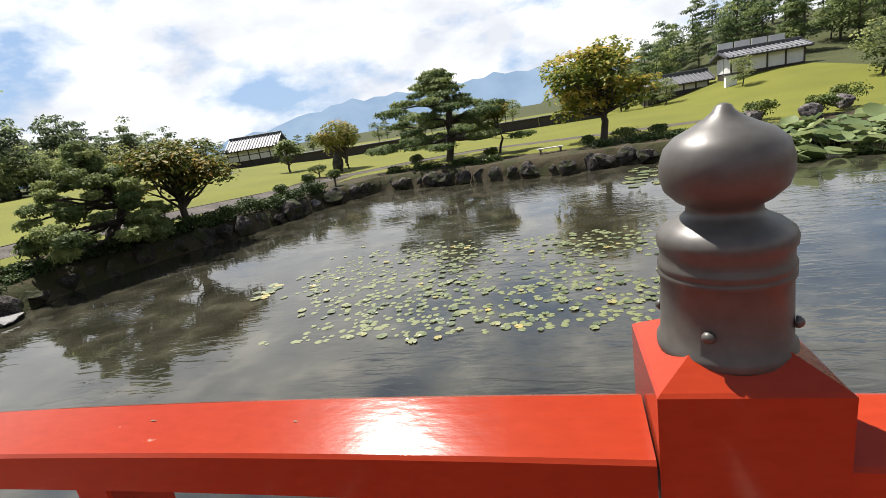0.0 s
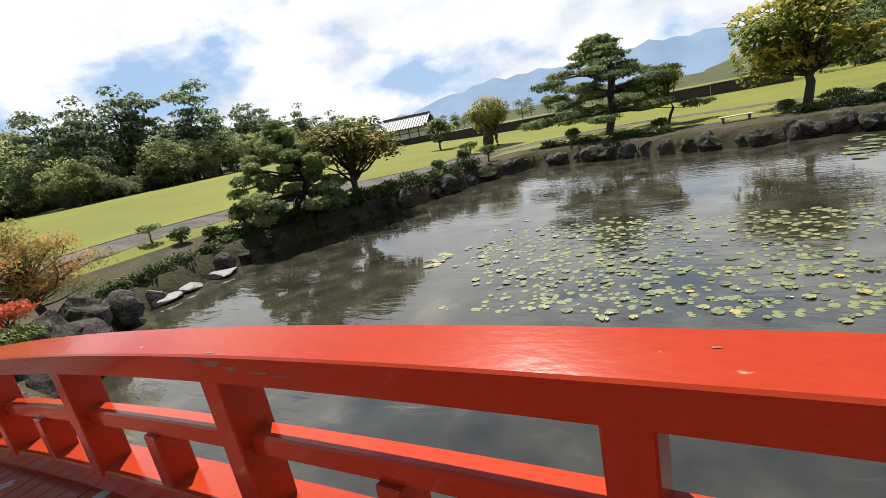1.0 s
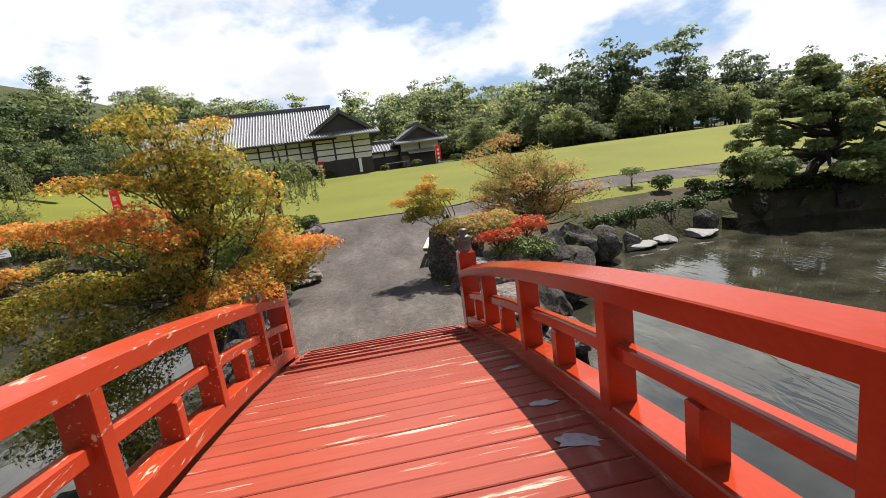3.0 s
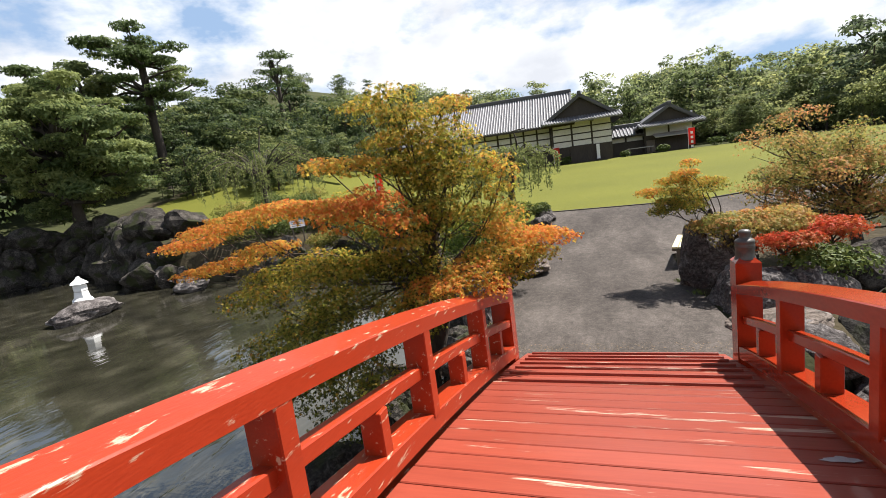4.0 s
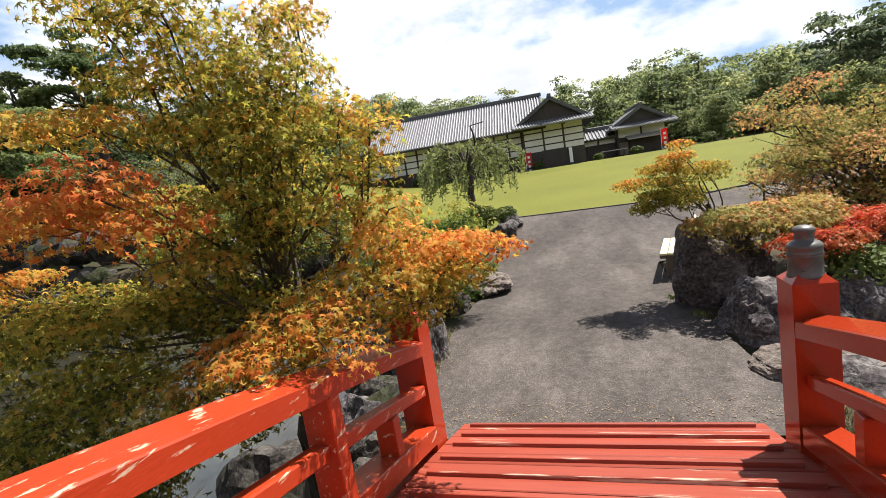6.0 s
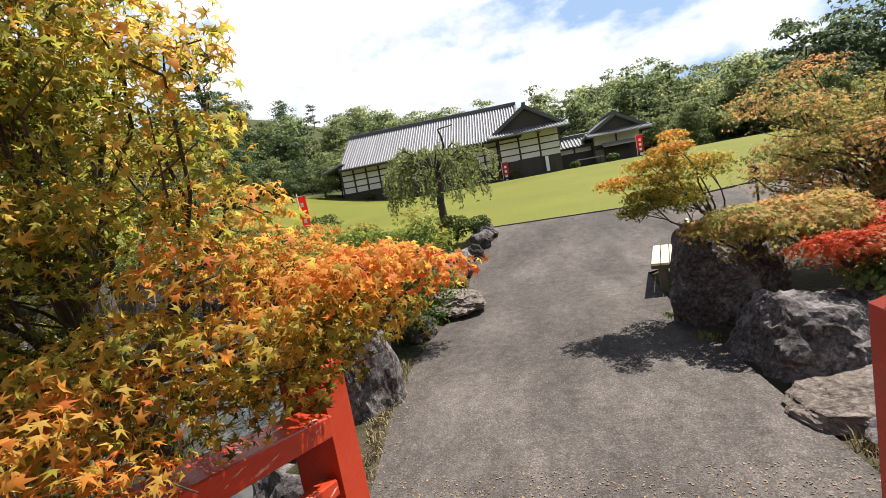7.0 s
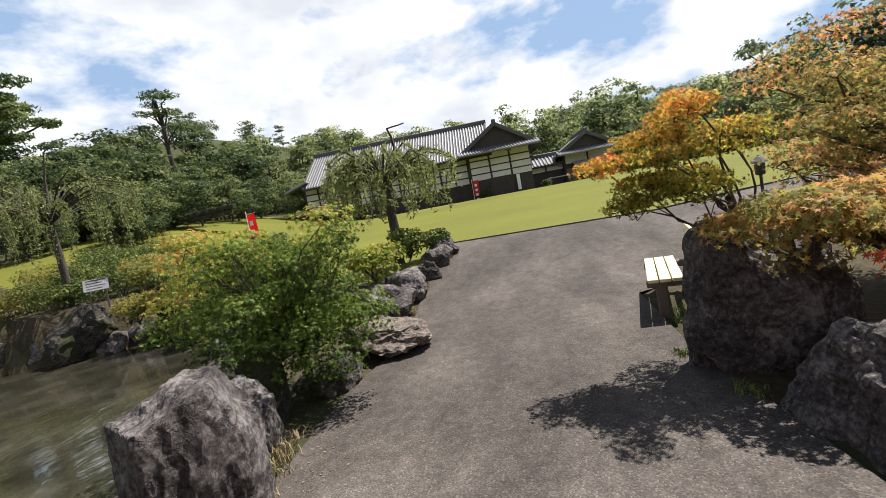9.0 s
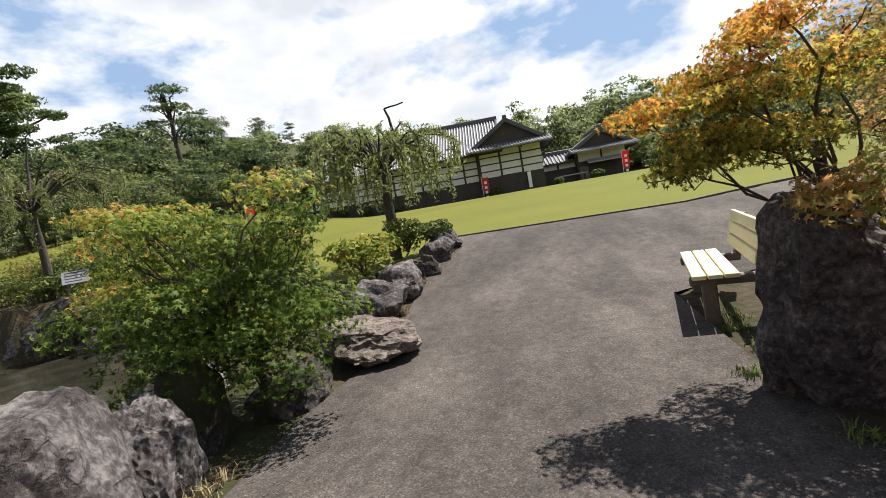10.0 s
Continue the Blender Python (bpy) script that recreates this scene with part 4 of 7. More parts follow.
# the big autumn maple that leans over the railing
maple_clumps = [
    # leaves round the trunk; the lowest tones carry shade as in the drape below
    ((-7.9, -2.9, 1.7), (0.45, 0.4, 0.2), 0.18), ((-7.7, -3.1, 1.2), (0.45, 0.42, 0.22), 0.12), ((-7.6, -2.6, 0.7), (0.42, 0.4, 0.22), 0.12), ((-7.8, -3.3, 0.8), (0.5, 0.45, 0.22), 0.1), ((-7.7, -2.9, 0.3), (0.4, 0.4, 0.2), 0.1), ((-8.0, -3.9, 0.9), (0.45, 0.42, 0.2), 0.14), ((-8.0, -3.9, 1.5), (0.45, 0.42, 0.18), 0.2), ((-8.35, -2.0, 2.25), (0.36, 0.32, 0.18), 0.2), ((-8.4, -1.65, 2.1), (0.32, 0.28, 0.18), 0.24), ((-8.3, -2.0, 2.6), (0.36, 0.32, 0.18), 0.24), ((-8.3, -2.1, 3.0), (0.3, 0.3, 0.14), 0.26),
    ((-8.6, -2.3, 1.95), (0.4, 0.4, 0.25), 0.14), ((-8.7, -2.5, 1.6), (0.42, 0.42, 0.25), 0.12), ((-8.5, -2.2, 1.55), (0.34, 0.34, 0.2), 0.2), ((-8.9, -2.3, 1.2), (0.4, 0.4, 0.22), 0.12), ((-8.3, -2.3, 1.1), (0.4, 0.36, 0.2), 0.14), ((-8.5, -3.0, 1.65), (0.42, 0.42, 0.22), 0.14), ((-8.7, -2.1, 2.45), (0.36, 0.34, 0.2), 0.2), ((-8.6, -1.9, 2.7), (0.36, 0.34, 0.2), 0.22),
    # the crown's top, in yellow-green tiers
    ((-8.0, -2.15, 3.33), (0.27, 0.27, 0.12), 0.28), ((-8.12, -2.05, 3.14), (0.34, 0.3, 0.13), 0.26), ((-8.1, -2.45, 3.26), (0.28, 0.26, 0.12), 0.30), ((-8.82, -1.75, 3.3), (0.2, 0.2, 0.08), 0.41), ((-8.6, -1.85, 3.2), (0.3, 0.27, 0.12), 0.33),
    ((-8.35, -1.77, 2.83), (0.42, 0.36, 0.17), 0.23), ((-8.6, -1.9, 2.98), (0.38, 0.36, 0.15), 0.25), ((-8.5, -1.45, 2.62), (0.3, 0.28, 0.14), 0.33), ((-8.45, -1.27, 2.5), (0.2, 0.2, 0.15), 0.35), ((-8.5, -1.38, 2.3), (0.28, 0.24, 0.17), 0.22),
    ((-8.3, -1.72, 2.48), (0.34, 0.28, 0.17), 0.17), ((-8.45, -2.3, 2.68), (0.38, 0.36, 0.15), 0.23), ((-8.9, -2.2, 2.72), (0.4, 0.4, 0.18), 0.23), ((-8.2, -2.3, 2.92), (0.34, 0.28, 0.12), 0.28),
    ((-8.1, -2.6, 2.76), (0.33, 0.3, 0.1), 0.41), ((-8.0, -2.92, 2.8), (0.28, 0.24, 0.08), 0.47), ((-9.4, -3.4, 2.3), (0.5, 0.5, 0.22), 0.23), ((-9.4, -2.3, 2.4), (0.42, 0.42, 0.2), 0.22),
    # the orange spray over the end post
    ((-8.65, -1.35, 2.06), (0.28, 0.24, 0.17), 0.42), ((-8.5, -1.36, 1.9), (0.26, 0.22, 0.16), 0.48), ((-8.9, -0.98, 1.8), (0.3, 0.28, 0.11), 0.64), ((-9.05, -0.8, 1.75), (0.2, 0.2, 0.07), 0.74), ((-9.2, -1.15, 1.78), (0.32, 0.3, 0.11), 0.66),
    ((-8.7, -1.18, 1.8), (0.28, 0.24, 0.12), 0.58), ((-8.8, -1.17, 1.6), (0.26, 0.24, 0.11), 0.22), ((-9.05, -1.3, 1.6), (0.3, 0.28, 0.14), 0.24), ((-9.05, -1.42, 1.9), (0.3, 0.26, 0.12), 0.56),
    ((-8.75, -1.25, 1.48), (0.3, 0.24, 0.12), 0.2), ((-8.5, -1.45, 1.5), (0.28, 0.22, 0.13), 0.24), ((-8.3, -1.5, 1.76), (0.26, 0.22, 0.11), 0.3), ((-9.0, -1.05, 1.6), (0.26, 0.24, 0.1), 0.26), ((-8.45, -1.25, 1.72), (0.24, 0.2, 0.1), 0.4),
    # the tuft on the rail
    ((-8.1, -1.6, 1.64), (0.34, 0.28, 0.15), 0.5), ((-8.05, -1.42, 1.47), (0.22, 0.18, 0.13), 0.54), ((-8.05, -2.02, 1.5), (0.28, 0.26, 0.12), 0.56), ((-8.2, -1.76, 1.5), (0.28, 0.24, 0.14), 0.46), ((-7.8, -1.72, 1.56), (0.24, 0.2, 0.1), 0.54),
    # the red clump and the long orange tiers over the water
    ((-7.75, -2.35, 2.4), (0.32, 0.3, 0.16), 0.84), ((-7.9, -2.15, 2.2), (0.28, 0.24, 0.14), 0.72), ((-7.85, -2.65, 2.28), (0.38, 0.34, 0.14), 0.7), ((-8.1, -3.0, 2.36), (0.46, 0.42, 0.11), 0.62), ((-8.0, -3.5, 2.42), (0.46, 0.42, 0.1), 0.6),
    ((-8.2, -4.1, 2.36), (0.46, 0.42, 0.1), 0.62), ((-8.3, -4.7, 2.26), (0.42, 0.38, 0.09), 0.66), ((-8.45, -5.2, 2.12), (0.4, 0.34, 0.08), 0.7), ((-8.4, -4.6, 1.84), (0.38, 0.34, 0.08), 0.6), ((-8.55, -5.25, 1.74), (0.36, 0.3, 0.07), 0.6), ((-8.3, -4.0, 1.98), (0.4, 0.36, 0.1), 0.5),
    # the green drape down to the water, its low tones darkened for shade from above
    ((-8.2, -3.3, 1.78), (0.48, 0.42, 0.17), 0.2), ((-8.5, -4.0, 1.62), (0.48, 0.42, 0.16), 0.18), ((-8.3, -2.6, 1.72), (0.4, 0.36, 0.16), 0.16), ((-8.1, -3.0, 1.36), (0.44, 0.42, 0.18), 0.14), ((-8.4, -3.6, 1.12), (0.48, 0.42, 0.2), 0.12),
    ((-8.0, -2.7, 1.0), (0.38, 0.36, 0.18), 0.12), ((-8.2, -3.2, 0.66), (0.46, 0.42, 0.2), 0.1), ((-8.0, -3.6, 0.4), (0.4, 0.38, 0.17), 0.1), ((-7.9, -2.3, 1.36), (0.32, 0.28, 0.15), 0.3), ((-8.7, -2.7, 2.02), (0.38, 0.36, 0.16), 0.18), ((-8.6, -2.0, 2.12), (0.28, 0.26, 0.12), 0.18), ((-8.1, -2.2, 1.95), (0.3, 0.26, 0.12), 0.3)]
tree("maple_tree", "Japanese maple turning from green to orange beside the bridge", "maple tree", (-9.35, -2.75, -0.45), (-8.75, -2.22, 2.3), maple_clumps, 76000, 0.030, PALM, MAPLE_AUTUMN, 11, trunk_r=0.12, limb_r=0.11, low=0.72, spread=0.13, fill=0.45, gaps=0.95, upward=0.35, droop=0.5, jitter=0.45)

# shrub maple on the pond side of the road
bush = cloud((-13.6, -2.65, 1.12), (0.85, 1.2, 0.7), 46, (0.24, 0.42), (0.04, 0.4), 21, 0.45) + [((-13.15, -2.05, 0.5), (0.36, 0.36, 0.2), 0.06), ((-13.3, -2.5, 0.42), (0.4, 0.4, 0.2), 0.04), ((-13.2, -3.0, 0.45), (0.4, 0.4, 0.2), 0.04), ((-13.5, -1.85, 0.85), (0.36, 0.34, 0.18), 0.2), ((-13.4, -2.2, 0.72), (0.4, 0.4, 0.22), 0.08), ((-13.7, -2.8, 0.66), (0.45, 0.45, 0.24), 0.06), ((-13.2, -2.75, 0.72), (0.4, 0.4, 0.24), 0.06), ((-13.5, -3.3, 0.8), (0.42, 0.42, 0.24), 0.1), ((-14.0, -3.9, 1.6), (0.4, 0.4, 0.16), 0.78), ((-13.6, -3.5, 1.78), (0.3, 0.3, 0.13), 0.72), ((-14.6, -4.3, 1.35), (0.42, 0.42, 0.2), 0.5), ((-13.2, -3.3, 1.72), (0.28, 0.28, 0.12), 0.66), ((-13.3, -1.95, 1.72), (0.34, 0.34, 0.18), 0.62), ((-13.8, -3.2, 1.55), (0.36, 0.36, 0.16), 0.7), ((-13.5, -2.9, 1.68), (0.3, 0.3, 0.14), 0.6), ((-13.9, -3.85, 1.25), (0.4, 0.4, 0.2), 0.6), ((-14.1, -4.25, 1.05), (0.38, 0.38, 0.22), 0.7), ((-14.0, -3.9, 0.8), (0.4, 0.4, 0.25), 0.4)]
tree("maple_shrub", "bushy green maple with yellowing tips at the roadside", "maple shrub", (-13.7, -2.55, -0.1), (-13.6, -2.5, 0.8), bush, 23000, 0.038, PALM, MAPLE_GREEN, 22, trunk_r=0.06, limb_r=0.2, low=0.8, spread=0.14, fill=0.4, gaps=0.6, upward=0.3, jitter=0.45, droop=0.5)
back_shrub = cloud((-18.6, -5.0, 1.25), (0.7, 0.9, 0.5), 12, (0.25, 0.42), (0.55, 0.95), 23)
tree("maple_sapling", "slender maple with pink and orange tips by the pond inlet", "maple tree", (-18.6, -5.0, 0.3), (-18.6, -5.0, 1.1), back_shrub, 3500, 0.055, PALM, MAPLE_GREEN, 24, trunk_r=0.05)

# maples on the rock island
r1 = [((-13.3, 0.58, 1.74), (0.26, 0.24, 0.1), 0.49), ((-13.2, 0.85, 1.52), (0.32, 0.28, 0.12), 0.19), ((-13.4, 1.0, 1.88), (0.34, 0.32, 0.12), 0.37), ((-13.2, 1.15, 2.02), (0.26, 0.26, 0.1), 0.44), ((-13.2, 1.5, 1.8), (0.38, 0.36, 0.15), 0.27), ((-13.1, 0.98, 1.72), (0.3, 0.28, 0.1), 0.24),
      ((-13.6, 1.3, 1.5), (0.35, 0.33, 0.16), 0.15), ((-13.1, 1.2, 1.44), (0.33, 0.3, 0.12), 0.16), ((-13.5, 1.3, 2.2), (0.18, 0.18, 0.08), 0.52), ((-12.85, 1.15, 2.05), (0.2, 0.2, 0.09), 0.49), ((-13.3, 0.75, 1.38), (0.24, 0.22, 0.1), 0.15)]
tree("maple_tree", "small orange maple growing among roadside rocks", "maple tree", (-13.7, 1.95, 0.2), (-13.5, 1.6, 1.3), r1, 13500, 0.028, PALM, MAPLE_AUTUMN, 31, trunk_r=0.05, limb_r=0.25, spread=0.18, droop=0.6, gaps=0.9, fill=0.55, upward=0.3, jitter=0.55)
r2 = cloud((-15.1, 3.75, 2.0), (0.95, 1.25, 0.8), 28, (0.32, 0.52), (0.15, 0.65), 33, 0.7) + cloud((-14.7, 4.9, 1.3), (0.8, 1.2, 0.8), 24, (0.3, 0.5), (0.25, 0.75), 34, 0.65) + cloud((-14.3, 3.3, 1.35), (0.7, 1.1, 0.65), 20, (0.3, 0.45), (0.25, 0.7), 36, 0.65) + [((-15.3, 3.7, 2.8), (0.45, 0.45, 0.2), 0.7)]
tree("maple_tree", "spreading russet and green maple on the rocky bank", "maple tree", (-15.1, 4.5, 0.1), (-15.1, 4.4, 1.4), r2, 21000, 0.042, PALM, MAPLE_RUSSET, 35, trunk_r=0.1, limb_r=0.25, spread=0.16, fill=0.45, upward=0.3, jitter=0.5, droop=0.5)


def mound(name, label, category, center, radii, count, size, outline, leaf, tones, seed, group="", lumps=7):
    """A low spreading shrub resting on the ground or on rock."""
    rng = np.random.default_rng(seed)
    t = thing(name, label, category, pose(*center), group)
    cl = [((0, 0, 0), (radii[0] * 0.8, radii[1] * 0.8, radii[2] * 0.85), float(np.mean(tones)))]
    for i in range(lumps):
        a = rng.uniform(0, 2 * math.pi)
        q = rng.uniform(0.35, 0.7)
        r = rng.uniform(0.35, 0.5)
        cl.append(((radii[0] * q * math.cos(a), radii[1] * q * math.sin(a), radii[2] * rng.uniform(0, 0.45)), (radii[0] * r, radii[1] * r, radii[2] * r * 1.1), rng.uniform(*tones)))
    paths = [curve_path((0, 0, -radii[2] * 0.9), c, 0.02, 0.006, 0.03, 3, rng) for c, r, q in cl]
    v, q = tubes(paths, 5)
    child("stem_tangle", array_mesh("stem_tangle", v, q, BARK), t)
    crown("foliage", cl, count, size, outline, leaf, seed, t, upward=0.35, fill=0.3, jitter=0.45)
    return t


mound("dwarf_maple", "low mound of orange and yellow dwarf maple over a boulder", "shrub", (-12.75, 1.75, 1.06), (0.6, 0.65, 0.32), 4200, 0.045, PALM, MAPLE_RUSSET, (0.2, 0.75), 41, "rock shrubs")
mound("dwarf_maple", "low mound of orange and yellow dwarf maple over a boulder", "shrub", (-13.0, 2.45, 1.02), (0.6, 0.6, 0.34), 3800, 0.045, PALM, MAPLE_RUSSET, (0.15, 0.8), 42, "rock shrubs")
mound("dwarf_maple", "greenish-orange dwarf maple trailing over rocks", "shrub", (-13.6, 2.7, 0.95), (0.6, 0.6, 0.3), 2200, 0.05, PALM, MAPLE_AUTUMN, (0.22, 0.5), 43, "rock shrubs")
mound("scarlet_shrub", "bright scarlet low maple shrub above the pond rocks", "shrub", (-12.15, 2.3, 0.88), (0.38, 0.55, 0.2), 3000, 0.036, PALM, SCARLET, (0.25, 0.95), 44, "rock shrubs")
mound("scarlet_shrub", "scarlet low maple shrub spilling over the pond rocks", "shrub", (-12.85, 3.2, 0.9), (0.5, 0.6, 0.26), 2200, 0.045, PALM, SCARLET, (0.4, 0.85), 49, "rock shrubs")
mound("azalea_bush", "dark green bush below the scarlet shrub", "shrub", (-12.0, 2.9, 0.55), (0.5, 0.7, 0.3), 1800, 0.04, OVAL, BOX, (0.3, 0.8), 45, "rock shrubs")
mound("azalea_bush", "rounded azalea bush at the foot of a weeping tree", "shrub", (-19.3, -2.6, 1.05), (0.55, 0.5, 0.38), 2200, 0.045, OVAL, BOX, (0.4, 0.95), 46, "azaleas")
mound("azalea_bush", "small clipped azalea at the road corner", "shrub", (-19.7, -2.05, 1.0), (0.4, 0.38, 0.26), 1400, 0.04, OVAL, BOX, (0.3, 0.8), 47, "azaleas")
mound("azalea_bush", "leafy green shrub with orange tips by the road", "shrub", (-17.5, -2.9, 0.9), (0.7, 0.6, 0.4), 1800, 0.05, OVAL, MAPLE_GREEN, (0.3, 0.95), 48, "azaleas")
for i, (x, y, r, h) in enumerate([(-21.6, -10.0, 0.8, 0.45), (-22.8, -8.6, 0.9, 0.5), (-24.5, -9.2, 0.7, 0.5), (-21.4, -14.2, 0.9, 0.5), (-22.6, -13.0, 0.8, 0.6), (-25.0, -12.6, 1.0, 0.6), (-20.6, -7.0, 0.7, 0.5), (-26.4, -11.0, 0.8, 0.45), (-22.5, -16.5, 1.0, 0.6)]):
    mound("azalea_bush", "clipped green azalea by the pond inlet", "shrub", (x, y, float(land(x, y)) + h * 0.7), (r, r, h), 1300, 0.05, OVAL, BOX, (0.3, 0.9), 60 + i, "inlet azaleas")

# dark hedge on the bank below the garden pine
HEDGE = densify([(-16.9, 11.9), (-16.6, 13.4), (-15.9, 15.8), (-14.9, 17.8), (-13.9, 20.0), (-13.0, 22.4), (-12.7, 24.2)], 1.0)
for i, (x, y) in enumerate(HEDGE):
    mound("bank_shrub", "low dark evergreen shrub on the pond bank", "shrub", (x, y, 0.16 + 0.12 * math.sin(i * 2.1)), (0.85, 0.95, 0.62), 1500, 0.07, OVAL, BOX, (0.0, 0.3), 160 + i, "bank shrubs", lumps=5)
HEDGE = [(-8.8, 28.9), (-6.8, 28.4), (-4.6, 27.6), (-3.2, 27.0), (5.2, 26.6), (6.8, 26.4), (8.2, 25.6), (3.4, 26.9)]
for i, (x, y) in enumerate(HEDGE):
    mound("bank_shrub", "low dark evergreen shrub on the pond bank", "shrub", (x, y, 0.15), (0.95, 0.7, 0.5), 900, 0.08, OVAL, BOX, (0.0, 0.45), 180 + i, "bank shrubs", lumps=5)
for i, (x, y) in enumerate([(-16.75, 11.0), (-16.45, 10.1), (-16.35, 9.1), (-16.15, 8.1), (-15.9, 7.2), (-15.6, 6.4)]):
    mound("bank_shrub", "low dark evergreen shrub on the pond bank", "shrub", (x, y, 0.1), (0.45, 0.6, 0.34), 900, 0.05, OVAL, BOX, (0.0, 0.35), 195 + i, "bank shrubs", lumps=5)
# planted bank behind the pond inlet
INLET = [(-20.6, -9.0, 0.8, 0.6, 0.5), (-22.0, -9.9, 0.9, 0.7, 0.6), (-23.6, -12.2, 1.0, 0.7, 0.9), (-22.2, -14.0, 1.0, 0.7, 0.8), (-21.6, -16.0, 1.1, 0.8, 0.8), (-24.6, -14.8, 1.2, 0.8, 1.2), (-26.4, -13.2, 1.1, 0.8, 1.2), (-24.4, -17.4, 1.2, 0.9, 1.2), (-27.6, -16.2, 1.2, 0.9, 1.6), (-25.4, -10.4, 0.9, 0.7, 0.9), (-21.0, -11.2, 0.7, 0.5, 0.3), (-28.4, -10.6, 0.9, 0.7, 1.2), (-23.0, -19.6, 1.2, 0.9, 1.0), (-26.6, -20.4, 1.2, 1.0, 1.6), (-23.5, -15.6, 1.1, 0.8, 1.2), (-25.0, -17.0, 1.1, 0.8, 1.5), (-24.0, -13.4, 1.0, 0.75, 1.2), (-26.0, -15.3, 1.1, 0.8, 1.6), (-27.2, -17.8, 1.2, 0.9, 1.8), (-22.8, -11.8, 0.9, 0.7, 0.9), (-28.6, -19.2, 1.2, 0.9, 2.0), (-24.4, -11.9, 0.8, 0.6, 1.1), (-29.4, -16.4, 1.1, 0.8, 2.0)]
for i, (x, y, r, h, z) in enumerate(INLET):
    warm = i % 3 == 1
    mound("bank_azalea", "russet-tinged shrub on the planted bank" if warm else "rounded green shrub on the planted bank", "shrub", (x, y, z + 0.15), (r, r, h), 2300, 0.05, OVAL, MAPLE_RUSSET if warm else BOX, (0.05, 0.45) if warm else (0.25, 0.9), 130 + i, "inlet bank shrubs")

# clipped shrubs along the far walk
CLIPPED = [(-18.3, 10.35, 0.72, 0.42, 0.3), (-17.6, 11.2, 0.55, 0.36, 0.27), (-17.0, 12.3, 1.05, 0.5, 0.42), (-13.5, 22.5, 0.72, 0.42, 0.36), (-12.9, 24.6, 0.85, 0.44, 0.42), (-12.2, 26.4, 0.8, 0.5, 0.36), (-8.0, 30.4, 0.62, 0.5, 0.48), (-3.0, 29.4, 0.55, 0.5, 0.3), (4.6, 28.2, 0.55, 0.9, 0.4), (-16.6, 33.5, 0.8, 0.7, 0.4), (6.4, 28.6, 0.5, 0.6, 0.35), (2.6, 28.6, 0.5, 0.45, 0.3)]
for i, (x, y, z, r, h) in enumerate(CLIPPED):
    t = mound("topiary_shrub", "round clipped evergreen shrub on a short stem", "shrub", (x, y, z), (r, r, h), 1500, 0.05, OVAL, BOX, (0.2, 0.75), 80 + i, "clipped shrubs", lumps=4)
    v, q = tubes([[((0, 0, -z + float(ground_z(x, y)) - 0.1), 0.06), ((0.03, 0, -h * 0.3), 0.045)]], 7)
    child("stem", array_mesh("stem", v, q, BARK), t)
tree("topiary_tree", "little flat-topped tree on a bare forked stem", "shrub", (-19.6, 10.05, 0.5), (-19.6, 10.05, 0.85), [((-19.6, 10.05, 1.2), (0.42, 0.42, 0.14), 0.6), ((-19.4, 9.9, 1.15), (0.3, 0.3, 0.12), 0.7)], 900, 0.05, OVAL, BROAD, 99, trunk_r=0.04)

# weeping trees
def weeping(label, base, height, spread, count, seed, bare=0.3):
    rng = np.random.default_rng(seed)
    t = thing("weeping_cherry", label, "tree", pose(*base), "weeping trees")
    v, q = tubes([curve_path((0, 0, -0.2), (0.05, 0.1, height * 0.62), 0.13, 0.085, 0.06, 5, rng)], 9)
    child("trunk", array_mesh("trunk", v, q, BARK, smooth=True), t)
    paths, P, U, T = [], [], [], []
    paths.append(curve_path((0.05, 0.1, height * 0.6), (-0.15, 0.25, height), 0.06, 0.02, 0.08, 5, rng))
    paths.append(curve_path((-0.15, 0.25, height), (-0.2, 0.65, height * 1.02), 0.02, 0.015, 0.03, 3, rng))
    for i in range(46):
        a = rng.uniform(0, 2 * math.pi)
        reach = spread * rng.uniform(0.35, 1.0)
        top = height * rng.uniform(0.66, 0.86)
        low = height * rng.uniform(0.3, 0.55)
        line = []
        for s in np.linspace(0, 1, 9):
            rr = reach * min(1.0, s * 1.7)
            z = height * 0.55 + (top - height * 0.55) * math.sin(min(1, s * 2.2) * math.pi / 2) - (top - low) * max(0, (s - 0.35) / 0.65) ** 1.3
            line.append(((rr * math.cos(a) + rng.normal(0, 0.02), rr * math.sin(a) + rng.normal(0, 0.02), z), 0.022 * (1 - s) + 0.005))
        paths.append(line)
        for p0, p1 in zip(line[2:], line[3:]):
            m = max(1, int(count / 46 / 6))
            s = rng.random((m, 1))
            P.append(np.array(p0[0]) * (1 - s) + np.array(p1[0]) * s + rng.normal(0, 0.05, (m, 3)))
            U.append(rng.normal(0, 1, (m, 3)) * (1, 1, 0.35))
            T.append(rng.uniform(0.15, 0.85, m))
    v, q = tubes(paths, 5)
    tagged(child("branchwork", array_mesh("branchwork", v, q, BARK, smooth=True), t), kind="stuff")
    P, U, T = np.concatenate(P), np.concatenate(U), np.concatenate(T)
    v, f, tone = leaf_arrays(P, U, 0.06 * rng.uniform(0.7, 1.3, len(P)), SLIM * (1, 1.8), T, rng, 0.1)
    child("crown", array_mesh("crown", v, f, WILLOWY, tone), t)
    return t


weeping("weeping cherry with thin hanging green twigs beside the road", (-19.6, -2.95, 0.75), 2.9, 1.75, 6500, 51)
weeping("tall sparse weeping tree on the inlet bank", (-21.9, -14.3, 0.6), 5.0, 3.0, 6500, 52)

